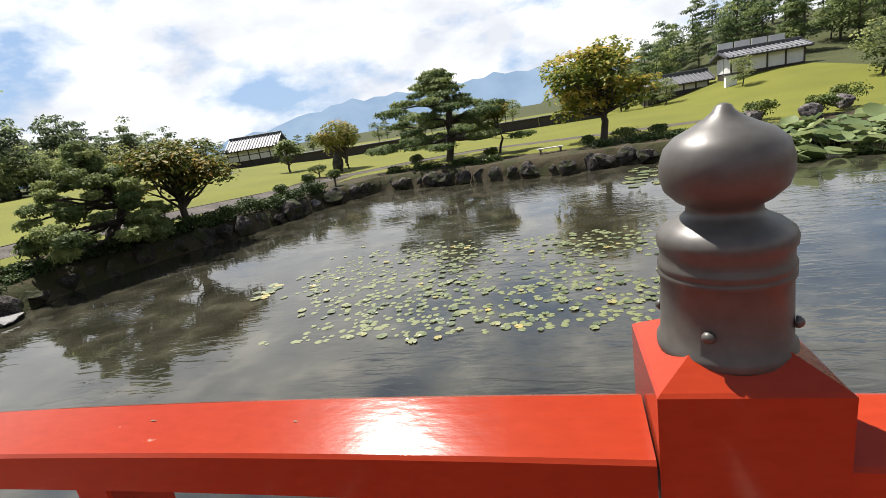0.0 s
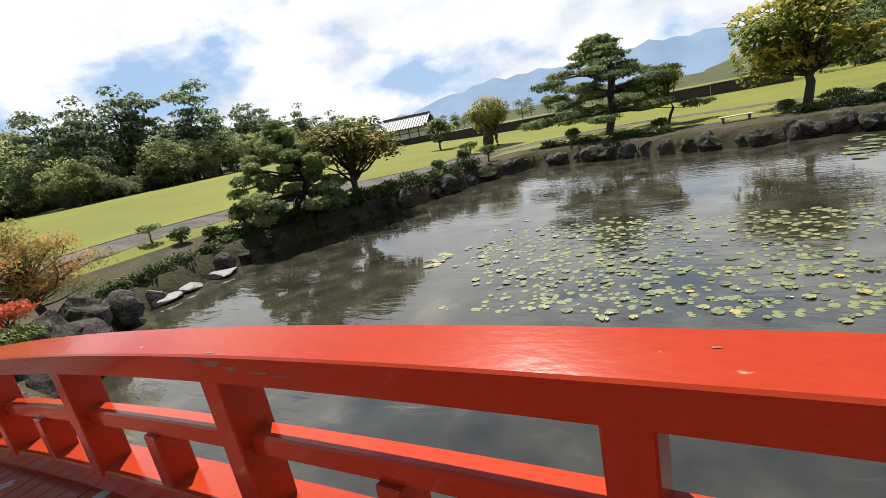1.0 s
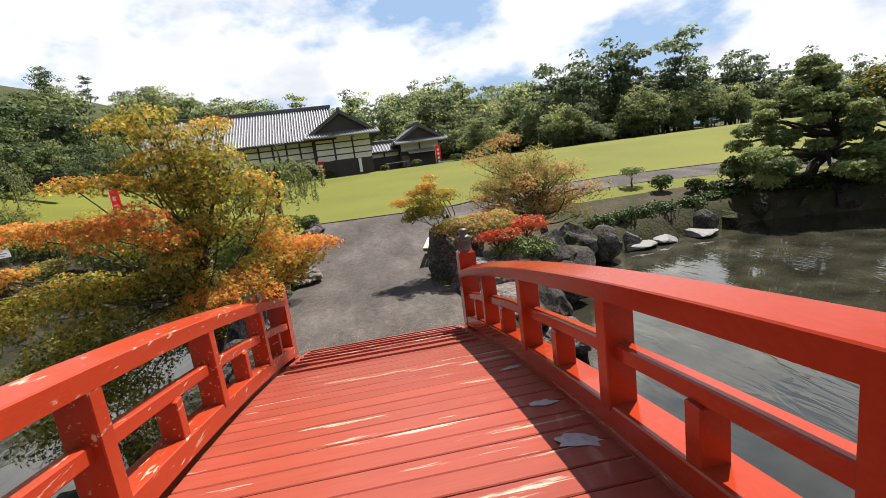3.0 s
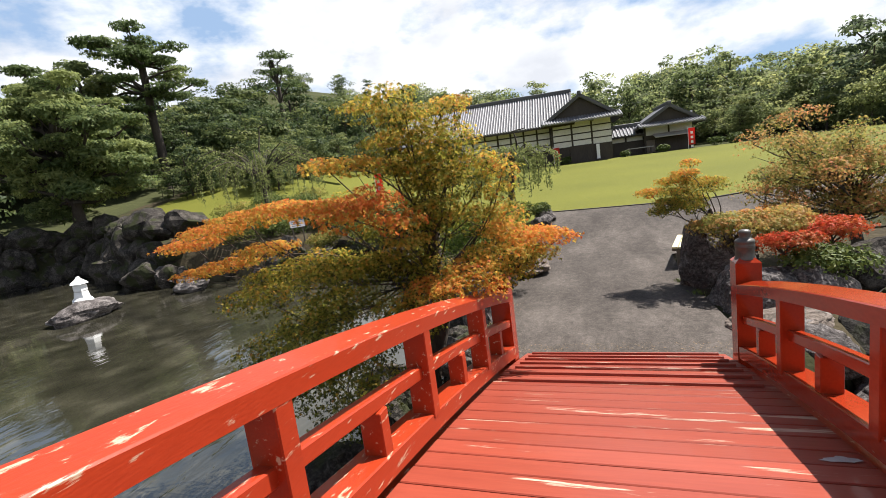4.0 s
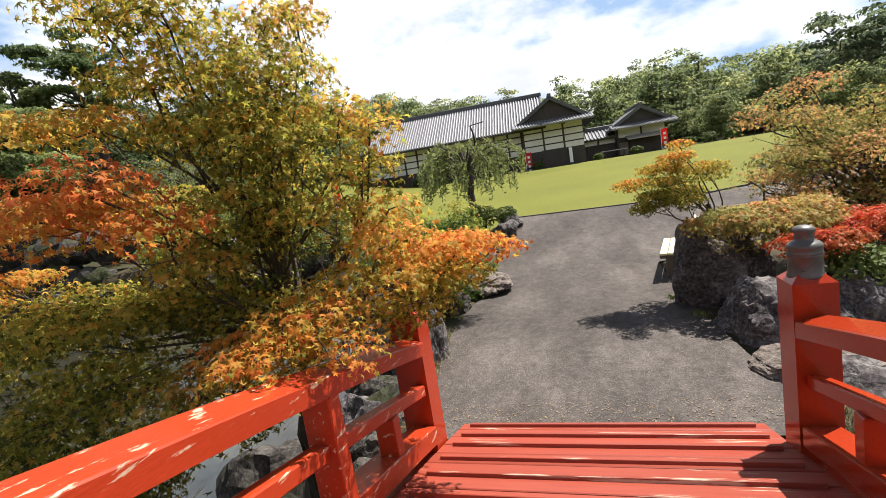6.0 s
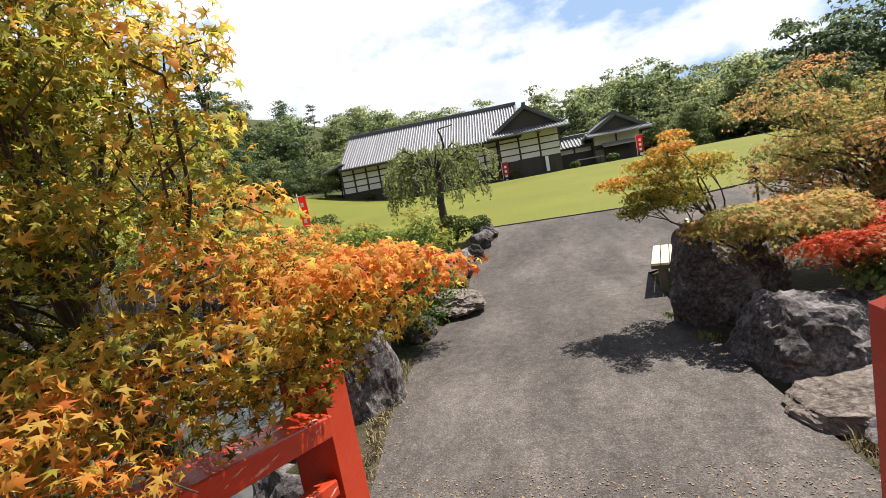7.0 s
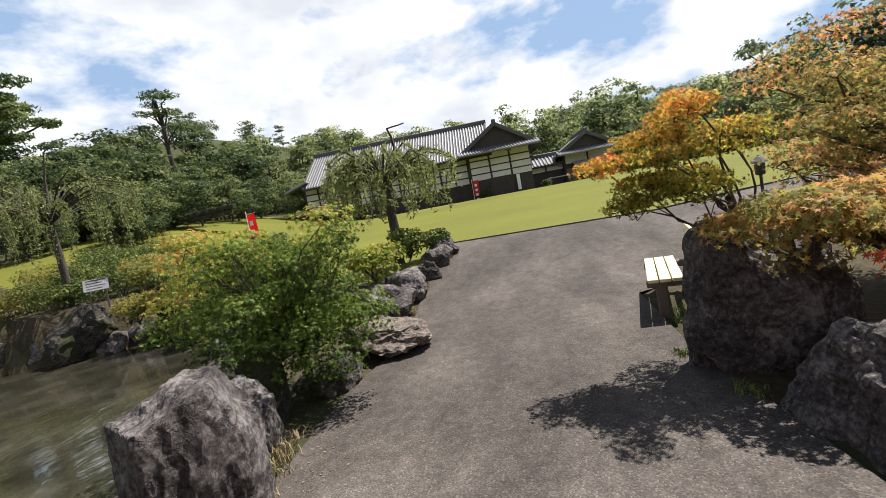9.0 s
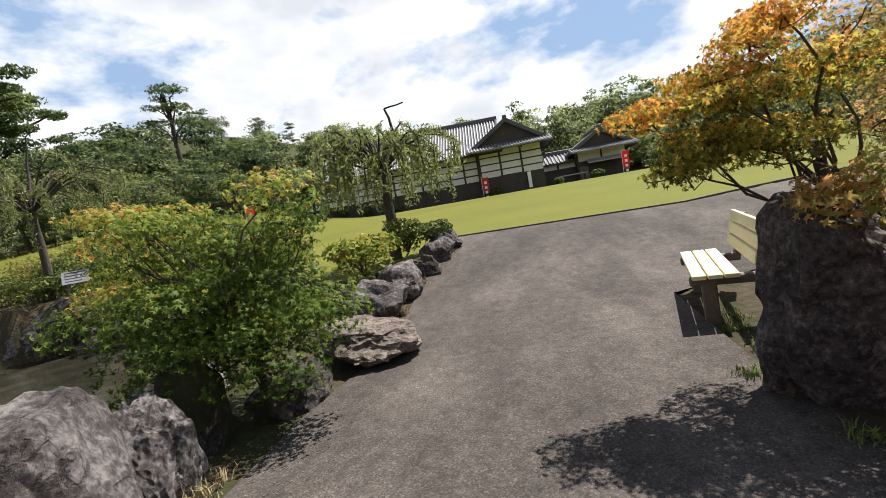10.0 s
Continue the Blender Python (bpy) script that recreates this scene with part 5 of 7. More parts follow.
# pines
def pads(center, spread, n, radius, tones, seed, flat=0.3, rise=1.0):
    """Flattened pads of needles in tiers, wide below and narrow above."""
    rng = np.random.default_rng(seed)
    out = []
    for i in range(n):
        s = (i + 0.5) / n
        a = i * 2.4 + rng.uniform(-0.4, 0.4)
        q = (1 - s ** 1.6) * rng.uniform(0.45, 0.95)
        r = radius * rng.uniform(0.7, 1.15) * (1 - 0.35 * s)
        out.append(((center[0] + spread[0] * q * math.cos(a), center[1] + spread[1] * q * math.sin(a), center[2] - spread[2] + 2 * spread[2] * s * rise), (r, r * rng.uniform(0.75, 1.1), r * flat), rng.uniform(*tones)))
    return out


tree("pine_tree", "low spreading garden pine leaning over the pond bank", "pine tree", (-16.6, 14.6, 0.35), (-16.2, 14.4, 2.9), pads((-16.2, 14.3, 2.3), (2.7, 3.0, 1.8), 62, 0.58, (0.35, 1.0), 101, 0.5), 60000, 0.07, NEEDLE, PINE, 102, trunk_r=0.16, upward=0.3, fill=0.35, group="garden pines", lean=0.3, spread=0.15)
tree("maple_tree", "round-headed maple with yellowing leaves on the lawn edge", "maple tree", (-15.75, 17.75, 0.35), (-15.6, 17.7, 1.9), cloud((-15.3, 17.6, 2.75), (2.6, 2.4, 1.15), 36, (0.6, 1.0), (0.1, 0.7), 103, 0.55), 9000, 0.11, OVAL, foliage("yellowing_leaf", [(0.0, (0.05, 0.075, 0.02)), (0.4, (0.13, 0.145, 0.03)), (0.75, (0.26, 0.21, 0.045)), (1.0, (0.36, 0.21, 0.06))], 0.3), 104, trunk_r=0.15, spread=0.25, gaps=1.3)
tree("pine_tree", "tall layered garden pine on the far bank", "pine tree", (-6.1, 31.0, 0.0), (-5.6, 30.9, 5.2), pads((-6.2, 31.0, 3.5), (5.4, 4.6, 2.35), 46, 1.15, (0.2, 0.8), 105, 0.26), 50000, 0.10, NEEDLE, PINE, 106, trunk_r=0.22, upward=0.3, group="garden pines", lean=0.3, spread=0.15)
tree("maple_tree", "small yellow-green maple beside the tall pine", "maple tree", (-2.8, 31.5, 0.0), (-2.8, 31.5, 2.0), cloud((-2.7, 31.5, 3.0), (0.9, 0.9, 0.7), 8, (0.4, 0.7), (0.15, 0.45), 107), 2200, 0.10, OVAL, MAPLE_RUSSET, 108, trunk_r=0.08)
tree("maple_tree", "broad two-stemmed maple with yellow-green leaves on the far lawn", "maple tree", (3.6, 30.0, 0.1), (3.9, 30.0, 2.6), cloud((3.4, 30.2, 3.7), (3.7, 3.0, 2.3), 44, (0.75, 1.3), (0.3, 0.95), 109, 0.5), 10000, 0.15, OVAL, foliage("lime_leaf", [(0.0, (0.07, 0.105, 0.02)), (0.45, (0.15, 0.185, 0.035)), (0.8, (0.32, 0.30, 0.05)), (1.0, (0.42, 0.29, 0.06))], 0.45), 110, trunk_r=0.2, spread=0.25, gaps=1.4, lean=0.35)
tree("maple_tree", "reddish maple beside a standing stone", "maple tree", (-16.2, 38.5, 0.4), (-16.2, 38.5, 2.0), cloud((-16.6, 38.5, 2.9), (2.7, 2.2, 1.3), 22, (0.6, 1.0), (0.1, 0.42), 111), 6500, 0.10, OVAL, MAPLE_RUSSET, 112, trunk_r=0.14)
tree("maple_tree", "small grey-green tree on the far lawn", "tree", (-22.5, 40.0, 0.4), (-22.5, 40.0, 1.8), cloud((-22.5, 40.0, 2.4), (1.4, 1.4, 1.1), 10, (0.5, 0.8), (0.2, 0.6), 113), 1800, 0.14, OVAL, BROAD, 114, trunk_r=0.1)
tree("pine_tree", "big bright green pine above the pond's rock wall", "pine tree", (-24.3, -29.5, 1.5), (-24.3, -29.4, 8.2), cloud((-24.3, -29.5, 6.9), (4.4, 5.2, 4.4), 120, (0.6, 1.15), (0.35, 1.0), 115, 0.5), 90000, 0.13, NEEDLE, PINE, 116, trunk_r=0.32, upward=0.3, group="garden pines", lean=0.3, spread=0.15)
tree("pine_tree", "tall old pine with open flat tiers", "pine tree", (-41, -40, 3.5), (-41, -40.2, 19.0), cloud((-41, -40, 15.6), (4.8, 4.8, 4.6), 34, (0.9, 1.9), (0.2, 0.7), 117, 0.18), 15000, 0.2, NEEDLE, PINE, 118, trunk_r=0.4, upward=0.3, lean=0.4, gaps=1.2)
tree("broadleaf_tree", "thin-crowned tree with bare grey branches beside the old pine", "tree", (-38, -44, 3.5), (-38, -44, 14.0), cloud((-38, -43.5, 12.5), (3.4, 3.6, 4.4), 30, (0.7, 1.4), (0.3, 0.8), 119), 11000, 0.2, TRIG, BROAD, 120, trunk_r=0.35, lean=0.5)
tree("pine_tree", "lone umbrella-shaped pine standing above the woods", "pine tree", (-60, -38.5, 4.0), (-60, -38.6, 20.0), [((-60, -38.4, 20.6), (1.72, 1.87, 0.21), 0.3), ((-59.5, -36.6, 20.0), (1.25, 1.40, 0.18), 0.3), ((-60.3, -40.2, 18.8), (1.48, 1.48, 0.18), 0.25), ((-59.4, -37.0, 18.2), (1.72, 1.72, 0.18), 0.3), ((-60.4, -40.6, 17.0), (1.72, 1.79, 0.18), 0.25), ((-59.6, -36.0, 16.4), (1.40, 1.56, 0.17), 0.3), ((-60.0, -39.0, 19.6), (1.40, 1.40, 0.18), 0.3)], 3600, 0.17, NEEDLE, PINE, 122, trunk_r=0.3, upward=0.3, lean=0.6, gaps=1.6)
tree("pine_tree", "tall dark pine behind the pond", "pine tree", (-34, -42, 4.0), (-34, -42, 15.0), cloud((-34, -42, 12.0), (4.0, 4.0, 3.8), 32, (0.9, 1.7), (0.15, 0.6), 123, 0.25), 22000, 0.2, NEEDLE, PINE, 124, trunk_r=0.35, upward=0.3, lean=0.4)

# woods: a few kinds of tree, set down many times in one mass
def wood_kind(seed, pine, tall):
    """One wood tree: an open tiered pine, a full conifer or a round broadleaf; leaves and trunk as arrays."""
    rng = np.random.default_rng(seed)
    if pine and seed % 4 == 0:
        cl = [((rng.normal(0, tall * 0.1), rng.normal(0, tall * 0.1), tall * z), (tall * r, tall * r * 0.9, tall * 0.035), rng.uniform(0.1, 0.6)) for z, r in ((0.97, 0.1), (0.92, 0.15), (0.85, 0.18), (0.78, 0.17), (0.7, 0.18), (0.6, 0.15), (0.5, 0.17), (0.88, 0.13), (0.4, 0.2), (0.3, 0.24), (0.2, 0.22))]
        v, f, t = spray(cl, 1700, tall * 0.024, TRIG, seed, upward=0.4, fill=0.3, jitter=0.3)
    elif pine:
        cl = cloud((0, 0, tall * 0.5), (tall * 0.26, tall * 0.26, tall * 0.42), 26, (tall * 0.09, tall * 0.15), (0.05, 0.6), seed, 0.42)
        cl += [((0, 0, tall * 0.92), (tall * 0.1, tall * 0.1, tall * 0.06), 0.4), ((rng.normal(0, 0.4), 0.3, tall * 0.8), (tall * 0.15, tall * 0.13, tall * 0.06), 0.5)]
        v, f, t = spray(cl, 1900, tall * 0.024, TRIG, seed, upward=0.35, fill=0.3, jitter=0.3)
    else:
        cl = cloud((0, 0, tall * 0.45), (tall * 0.38, tall * 0.38, tall * 0.4), 26, (tall * 0.11, tall * 0.18), (0.1, 0.9), seed, 0.55)
        v, f, t = spray(cl, 2000, tall * 0.023, TRIG, seed, upward=0.35, fill=0.25, jitter=0.3)
    p = [curve_path((0, 0, -0.5), (rng.normal(0, 0.3), rng.normal(0, 0.3), tall * 0.7), tall * 0.022, tall * 0.006, 0.25, 4, rng)]
    for c, r, tone in cl[::3]:
        p.append(curve_path((0, 0, c[2] * 0.8), c, tall * 0.008, tall * 0.002, 0.2, 2, rng))
    tv, tf = tubes(p, 4)
    tri = np.concatenate([tf[:, [0, 1, 2]], tf[:, [0, 2, 3]]])
    return (v, f, t), (tv, tri)


KINDS = [wood_kind(200 + i, i % 2 == 0, 8.0 + (i % 3)) for i in range(8)]


def woods(label, spots, leaf, seed):
    """spots: x, y, scale, and whether a pine."""
    rng = np.random.default_rng(seed)
    V, F, T, TV, TF, a, b = [], [], [], [], [], 0, 0
    for x, y, s, pine in spots:
        k = int(rng.integers(0, 4)) * 2 + (0 if pine else 1)
        (v, f, t), (tv, tf) = KINDS[k]
        w = rng.uniform(0, 2 * math.pi)
        rot = np.array([[math.cos(w), -math.sin(w), 0], [math.sin(w), math.cos(w), 0], [0, 0, 1]])
        at = np.array([x, y, float(ground_z(x, y))])
        sc = np.array([s * rng.uniform(0.9, 1.15), s * rng.uniform(0.9, 1.15), s])
        V.append((v * sc) @ rot.T + at)
        F.append(f + a)
        T.append(np.clip(t + rng.normal(0, 0.12), 0, 1))
        TV.append((tv * sc) @ rot.T + at)
        TF.append(tf + b)
        a += len(v)
        b += len(tv)
    holder = thing("woods", label, "woods", kind="stuff")
    child("crowns", array_mesh("crowns", np.concatenate(V), np.concatenate(F), leaf, np.concatenate(T)), holder)
    child("trunks", array_mesh("trunks", np.concatenate(TV), np.concatenate(TF), BARK), holder)
    return holder


rngw = np.random.default_rng(77)
def scatter(n, x0, x1, y0, y1, s0, s1, pines):
    return [(rngw.uniform(x0, x1), rngw.uniform(y0, y1), rngw.uniform(s0, s1), rngw.random() < pines) for _ in range(n)]


woods("mixed wood of pines and broadleaf trees behind the hall", [(-64 - 9 * rngw.random(), y + rngw.uniform(-1.5, 1.5), rngw.uniform(0.95, 1.15), True) for y in range(-34, 28, 4)] + scatter(50, -74, -64, -34, 26, 0.5, 0.78, 0.15) + scatter(44, -98, -76, -40, 44, 0.65, 0.95, 0.35) + scatter(34, -65, -58, 13, 36, 0.4, 0.7, 0.1) + scatter(26, -58, -53, 22, 62, 0.5, 0.8, 0.0) + scatter(34, -88, -66, -4, 40, 0.85, 1.1, 0.0) + scatter(20, -98, -80, -46, -14, 0.7, 0.95, 0.3), BROAD, 301)
woods("dark pine wood along the lawn", scatter(54, -74, -56, 24, 62, 0.75, 1.05, 0.7) + [(-60, 29, 1.45, True), (-61, 34, 1.6, True), (-61, 36, 1.45, True), (-59, 42, 1.4, True), (-62, 46, 1.35, True), (-60, 52, 1.2, True), (-58, 24, 1.1, True)] + scatter(14, -64, -52, 56, 78, 0.5, 0.9, 0.7) + scatter(48, -57, -53.5, 22, 64, 0.16, 0.30, 0.0), WOOD_PINE, 302)
woods("dense garden wood of pines above the pond", scatter(50, -62, -42, -60, -26, 0.6, 1.0, 0.5) + scatter(30, -60, -46, -34, -21, 0.35, 0.6, 0.2) + scatter(44, -42, -14, -62, -39, 0.7, 1.1, 0.6) + scatter(24, -84, -58, -66, -34, 1.1, 1.45, 0.5) + scatter(30, -112, -84, -70, -16, 0.5, 0.75, 0.4) + scatter(22, -46, -36, -36, -24, 0.4, 0.55, 0.0) + scatter(26, -44, -35, -38, -24.5, 0.12, 0.2, 0.0), foliage("garden_wood_leaf", [(0.0, (0.036, 0.058, 0.026)), (0.5, (0.085, 0.115, 0.042)), (1.0, (0.19, 0.21, 0.07))], 0.36), 303)
woods("tall conifers on the rise beyond the pond", scatter(40, 18, 60, 82, 110, 0.8, 1.15, 0.7) + scatter(8, 10, 24, 84, 96, 0.5, 0.8, 0.4), PINE, 304)
woods("broadleaf trees on the bank of the rise", scatter(10, 34, 48, 44, 66, 0.7, 1.0, 0.0) + [(21.0, 57.0, 0.42, False), (30.0, 50.0, 0.6, False), (27.0, 46.0, 0.5, False), (36.0, 42.0, 0.95, False)], BROAD, 305)
woods("distant low trees across the valley", scatter(38, -90, 26, 96, 150, 0.45, 0.7, 0.4) + scatter(14, 2, 16, 62, 84, 0.4, 0.6, 0.3), BROAD, 306)
# Out of view: trees added behind the bridge's start for reflections.
woods("unseen trees added behind the bridge's start for reflections", scatter(8, 26, 52, -40, 40, 0.7, 1.0, 0.4) + scatter(6, -20, 26, -62, -42, 0.6, 0.9, 0.4), BROAD, 307)


# ---- rocks ----
def rock_mesh(name, seed, subdiv=3, angular=5, rough=0.16, material=ROCK, boxy=0.0):
    """A boulder: a ball cut by planes, then weathered."""
    rng = np.random.default_rng(seed)
    bm = bmesh.new()
    bmesh.ops.create_icosphere(bm, subdivisions=subdiv, radius=1.0)
    cuts = [(Vector(rng.normal(size=3)).normalized(), rng.uniform(0.5, 0.82) + 0.22 * boxy) for _ in range(angular + 3)]
    off = Vector(rng.uniform(-50, 50, 3))
    for v in bm.verts:
        p = v.co.copy()
        if boxy:
            p = p.lerp(p / (abs(p.x) ** 5 + abs(p.y) ** 5 + abs(p.z) ** 5) ** 0.2, boxy)
        for nrm, d in cuts:
            over = p.dot(nrm) - d
            if over > 0:
                p -= nrm * over * 0.92
        q = p * 1.0
        q += p.normalized() * (rough * noise.noise(p * 1.7 + off) + rough * 0.5 * noise.noise(p * 4.5 + off) + rough * 0.3 * noise.noise(p * 11 + off) - rough * 0.5 * max(0.0, noise.noise(p * 2.6 - off) - 0.15) + rough * 0.12 * noise.noise(p * 25 + off))
        v.co = q
    me = bpy.data.meshes.new(name)
    bm.to_mesh(me)
    bm.free()
    me.materials.append(material)
    return me


def boulder(label, center, size, turn, seed, material=ROCK, subdiv=4, group="", name="boulder", tilt=(0, 0), rough=0.16, boxy=0.0):
    ob = new(name, rock_mesh(name, seed, subdiv, material=material, rough=rough, boxy=boxy))
    ob.matrix_basis = pose(*center, tilt[0], tilt[1], turn) @ Matrix.Diagonal((*size, 1))
    return tagged(ob, label, "rock", group)


boulder("large rough grey boulder beside the road", (-11.95, 1.86, 0.06), (0.6, 0.62, 0.55), 8, 401, rough=0.17, subdiv=5, group="island boulders", boxy=0.6)
boulder("tall craggy boulder under orange shrubs", (-13.15, 1.62, 0.36), (0.46, 0.62, 0.78), 6, 432, rough=0.17, subdiv=5, group="island boulders", boxy=0.7)
boulder("flat slab of brown rock at the bridge end", (-11.0, 1.85, 0.04), (0.66, 0.55, 0.13), -24, 403, BROWN_ROCK, subdiv=5, group="island boulders", boxy=0.6)
boulder("dark boulder at the water's edge", (-11.9, 2.6, 0.0), (0.75, 0.6, 0.6), 70, 404, ROCK, group="island boulders")
boulder("dark boulder at the water's edge", (-12.9, 3.6, 0.1), (0.7, 0.7, 0.7), 20, 405, ROCK_DARK, group="island boulders")
boulder("dark boulder at the water's edge", (-13.9, 4.7, 0.1), (0.8, 0.7, 0.65), 130, 406, ROCK_DARK, group="island boulders")
boulder("low grey rock beside the end post", (-10.4, 1.95, -0.1), (0.6, 0.5, 0.32), 50, 407, group="island boulders")
boulder("pale flat rock by the bridge foot", (-9.9, 2.6, -0.45), (0.7, 0.5, 0.3), 10, 408, group="island boulders")
boulder("grey rock behind the bench", (-14.2, 2.0, 0.35), (0.5, 0.45, 0.5), 70, 409, group="island boulders")
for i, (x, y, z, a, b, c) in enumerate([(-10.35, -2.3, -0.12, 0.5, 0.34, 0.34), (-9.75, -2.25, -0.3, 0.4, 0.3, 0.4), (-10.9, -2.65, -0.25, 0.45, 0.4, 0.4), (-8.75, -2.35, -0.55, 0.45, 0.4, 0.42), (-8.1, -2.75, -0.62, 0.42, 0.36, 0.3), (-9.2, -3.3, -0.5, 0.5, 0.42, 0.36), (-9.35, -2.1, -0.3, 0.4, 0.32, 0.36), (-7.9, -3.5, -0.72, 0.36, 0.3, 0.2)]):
    boulder("dark rock under the maple", (x, y, z), (a, b, c), 50 * i, 437 + i, ROCK_DARK, group="pond boulders")
boulder("leaning grey-violet boulder at the road's edge", (-11.64, -2.42, 0.26), (0.5, 0.42, 0.79), 28, 411, rough=0.1, subdiv=5, group="pond boulders", tilt=(8, -14), boxy=0.3)
boulder("upright dark stone beside the leaning boulder", (-12.5, -2.62, 0.14), (0.24, 0.28, 0.5), 10, 412, group="pond boulders", boxy=0.5, subdiv=5)
boulder("slanting narrow stone beside the leaning boulder", (-12.2, -2.85, 0.0), (0.2, 0.34, 0.46), 30, 470, group="pond boulders", boxy=0.4, tilt=(14, 10))
boulder("upright dark stone under the maple shrub", (-13.05, -2.75, 0.15), (0.28, 0.34, 0.52), 60, 413, ROCK_DARK, group="pond boulders")
boulder("low stone sloping into the pond", (-12.2, -3.35, -0.35), (0.7, 0.4, 0.4), -30, 414, group="pond boulders")
boulder("dark stone under the maple shrub", (-13.9, -2.5, 0.0), (0.5, 0.42, 0.4), 15, 415, ROCK_DARK, group="pond boulders")
boulder("flat-topped stepping slab jutting into the road", (-14.95, -2.12, 0.2), (0.7, 0.5, 0.2), 35, 416, BROWN_ROCK, group="pond boulders", boxy=0.6, subdiv=5)
boulder("reddish lump of rock at the road edge", (-16.2, -2.35, 0.35), (0.5, 0.42, 0.36), 70, 417, group="pond boulders")
boulder("grey rock at the road corner", (-17.2, -2.3, 0.4), (0.5, 0.4, 0.38), 20, 418, group="pond boulders")
boulder("small dark rock at the road corner", (-18.1, -2.15, 0.45), (0.4, 0.34, 0.3), 50, 419, ROCK_DARK, group="pond boulders")
boulder("block of rock below the weeping tree", (-19.0, -1.95, 0.62), (0.42, 0.36, 0.34), 10, 420, group="pond boulders")
boulder("block of rock below the weeping tree", (-19.8, -1.9, 0.75), (0.4, 0.34, 0.3), 65, 421, group="pond boulders")
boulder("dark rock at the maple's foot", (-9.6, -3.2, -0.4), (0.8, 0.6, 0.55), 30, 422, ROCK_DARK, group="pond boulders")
boulder("pale rock beside the bridge end", (-10.3, -2.55, -0.1), (0.55, 0.4, 0.34), 80, 423, group="pond boulders")
boulder("dark rock under the railing", (-7.9, -3.6, -0.6), (0.75, 0.55, 0.5), 100, 424, ROCK_DARK, group="pond boulders")
boulder("angular boulder at the inlet", (-20.9, -12.9, 0.0), (1.3, 0.9, 0.85), 20, 425, ROCK_DARK, group="inlet boulders")
boulder("low rock at the inlet", (-21.9, -10.4, -0.2), (1.0, 0.8, 0.6), 75, 426, ROCK_DARK, group="inlet boulders")
boulder("broad rock island in the pond", (-15.2, -17.2, -0.55), (1.25, 0.95, 0.5), 15, 427, group="inlet boulders")
boulder("flat rock by the far bank", (-18.7, -16.2, -0.5), (1.1, 0.8, 0.4), 60, 428, group="inlet boulders")
boulder("flat rock by the far bank", (-20.2, -18.2, -0.3), (1.4, 1.0, 0.7), 10, 429, group="inlet boulders")
for i, (x, y, s) in enumerate([(-15.3, 7.3, 0.46), (-15.55, 8.4, 0.42), (-15.65, 9.7, 0.55)]):
    boulder("flat pale stepping stone at the waterline", (x, y, -0.6), (s * 1.25, s * 1.5, 0.14), 30 * i, 430 + i, PALE_SLAB, 3, "waterline stones", "stepping_stone", rough=0.05)

# the stones of the pond edge, one by one
SHORE = [rock_mesh("shore_rock", 450 + i, 3, material=ROCK_DARK) for i in range(6)]
SHORE_PALE = [rock_mesh("shore_rock", 460 + i, 3, material=ROCK) for i in range(3)]
rngs = random.Random(9)
line = densify(POND + [POND[0]], 0.85)
for i, (x, y) in enumerate(line):
    if x > 14 or (y < -4 and x > -6) or (-11 < x < -9.4 and abs(y) < 3) or (x > 10.5 and y < 12) or y < -34 or (x < -14.8 and 7.0 < y < 10.2):
        continue
    wall = y < -18 and x < -16
    for row in range(3 if wall else 1):
        s = rngs.uniform(0.38, 0.72) * (1.7 if wall else 1.0)
        mesh = rngs.choice(SHORE_PALE if rngs.random() < (0.03 if y > 0 or wall else 0.3) else SHORE)
        ob = new("shore_rock", mesh)
        z = -0.55 + s * 0.35 + row * 1.0
        ob.matrix_basis = pose(x + rngs.uniform(-0.2, 0.2) - (0.5 * row if wall else 0), y + rngs.uniform(-0.2, 0.2), z, rngs.uniform(-15, 15), rngs.uniform(-15, 15), rngs.uniform(0, 360)) @ Matrix.Diagonal((s, s * rngs.uniform(0.7, 1.1), s * rngs.uniform(0.7, 1.0), 1))
        tagged(ob, "dark mossy rock of the pond wall" if wall else "dark weathered rock of the pond edge", "rock", "pond edge rocks")


# ---- water plants ----
def pad_mesh(seed):
    rng = np.random.default_rng(seed)
    bm = bmesh.new()
    c = bm.verts.new((0, 0, 0.004))
    ring = [bm.verts.new((r * math.cos(a), r * math.sin(a), 0.006 + 0.012 * rng.random() * (rng.random() < 0.3))) for a, r in [(radians(12 + 336 * i / 13), rng.uniform(0.9, 1.05)) for i in range(14)]]
    for a, b in zip(ring, ring[1:]):
        bm.faces.new((c, a, b))
    me = bpy.data.meshes.new("lily_pad")
    bm.to_mesh(me)
    bm.free()
    me.materials.append(PAD)
    return me


PADS = [pad_mesh(500 + i) for i in range(4)]
rngp = np.random.default_rng(8)


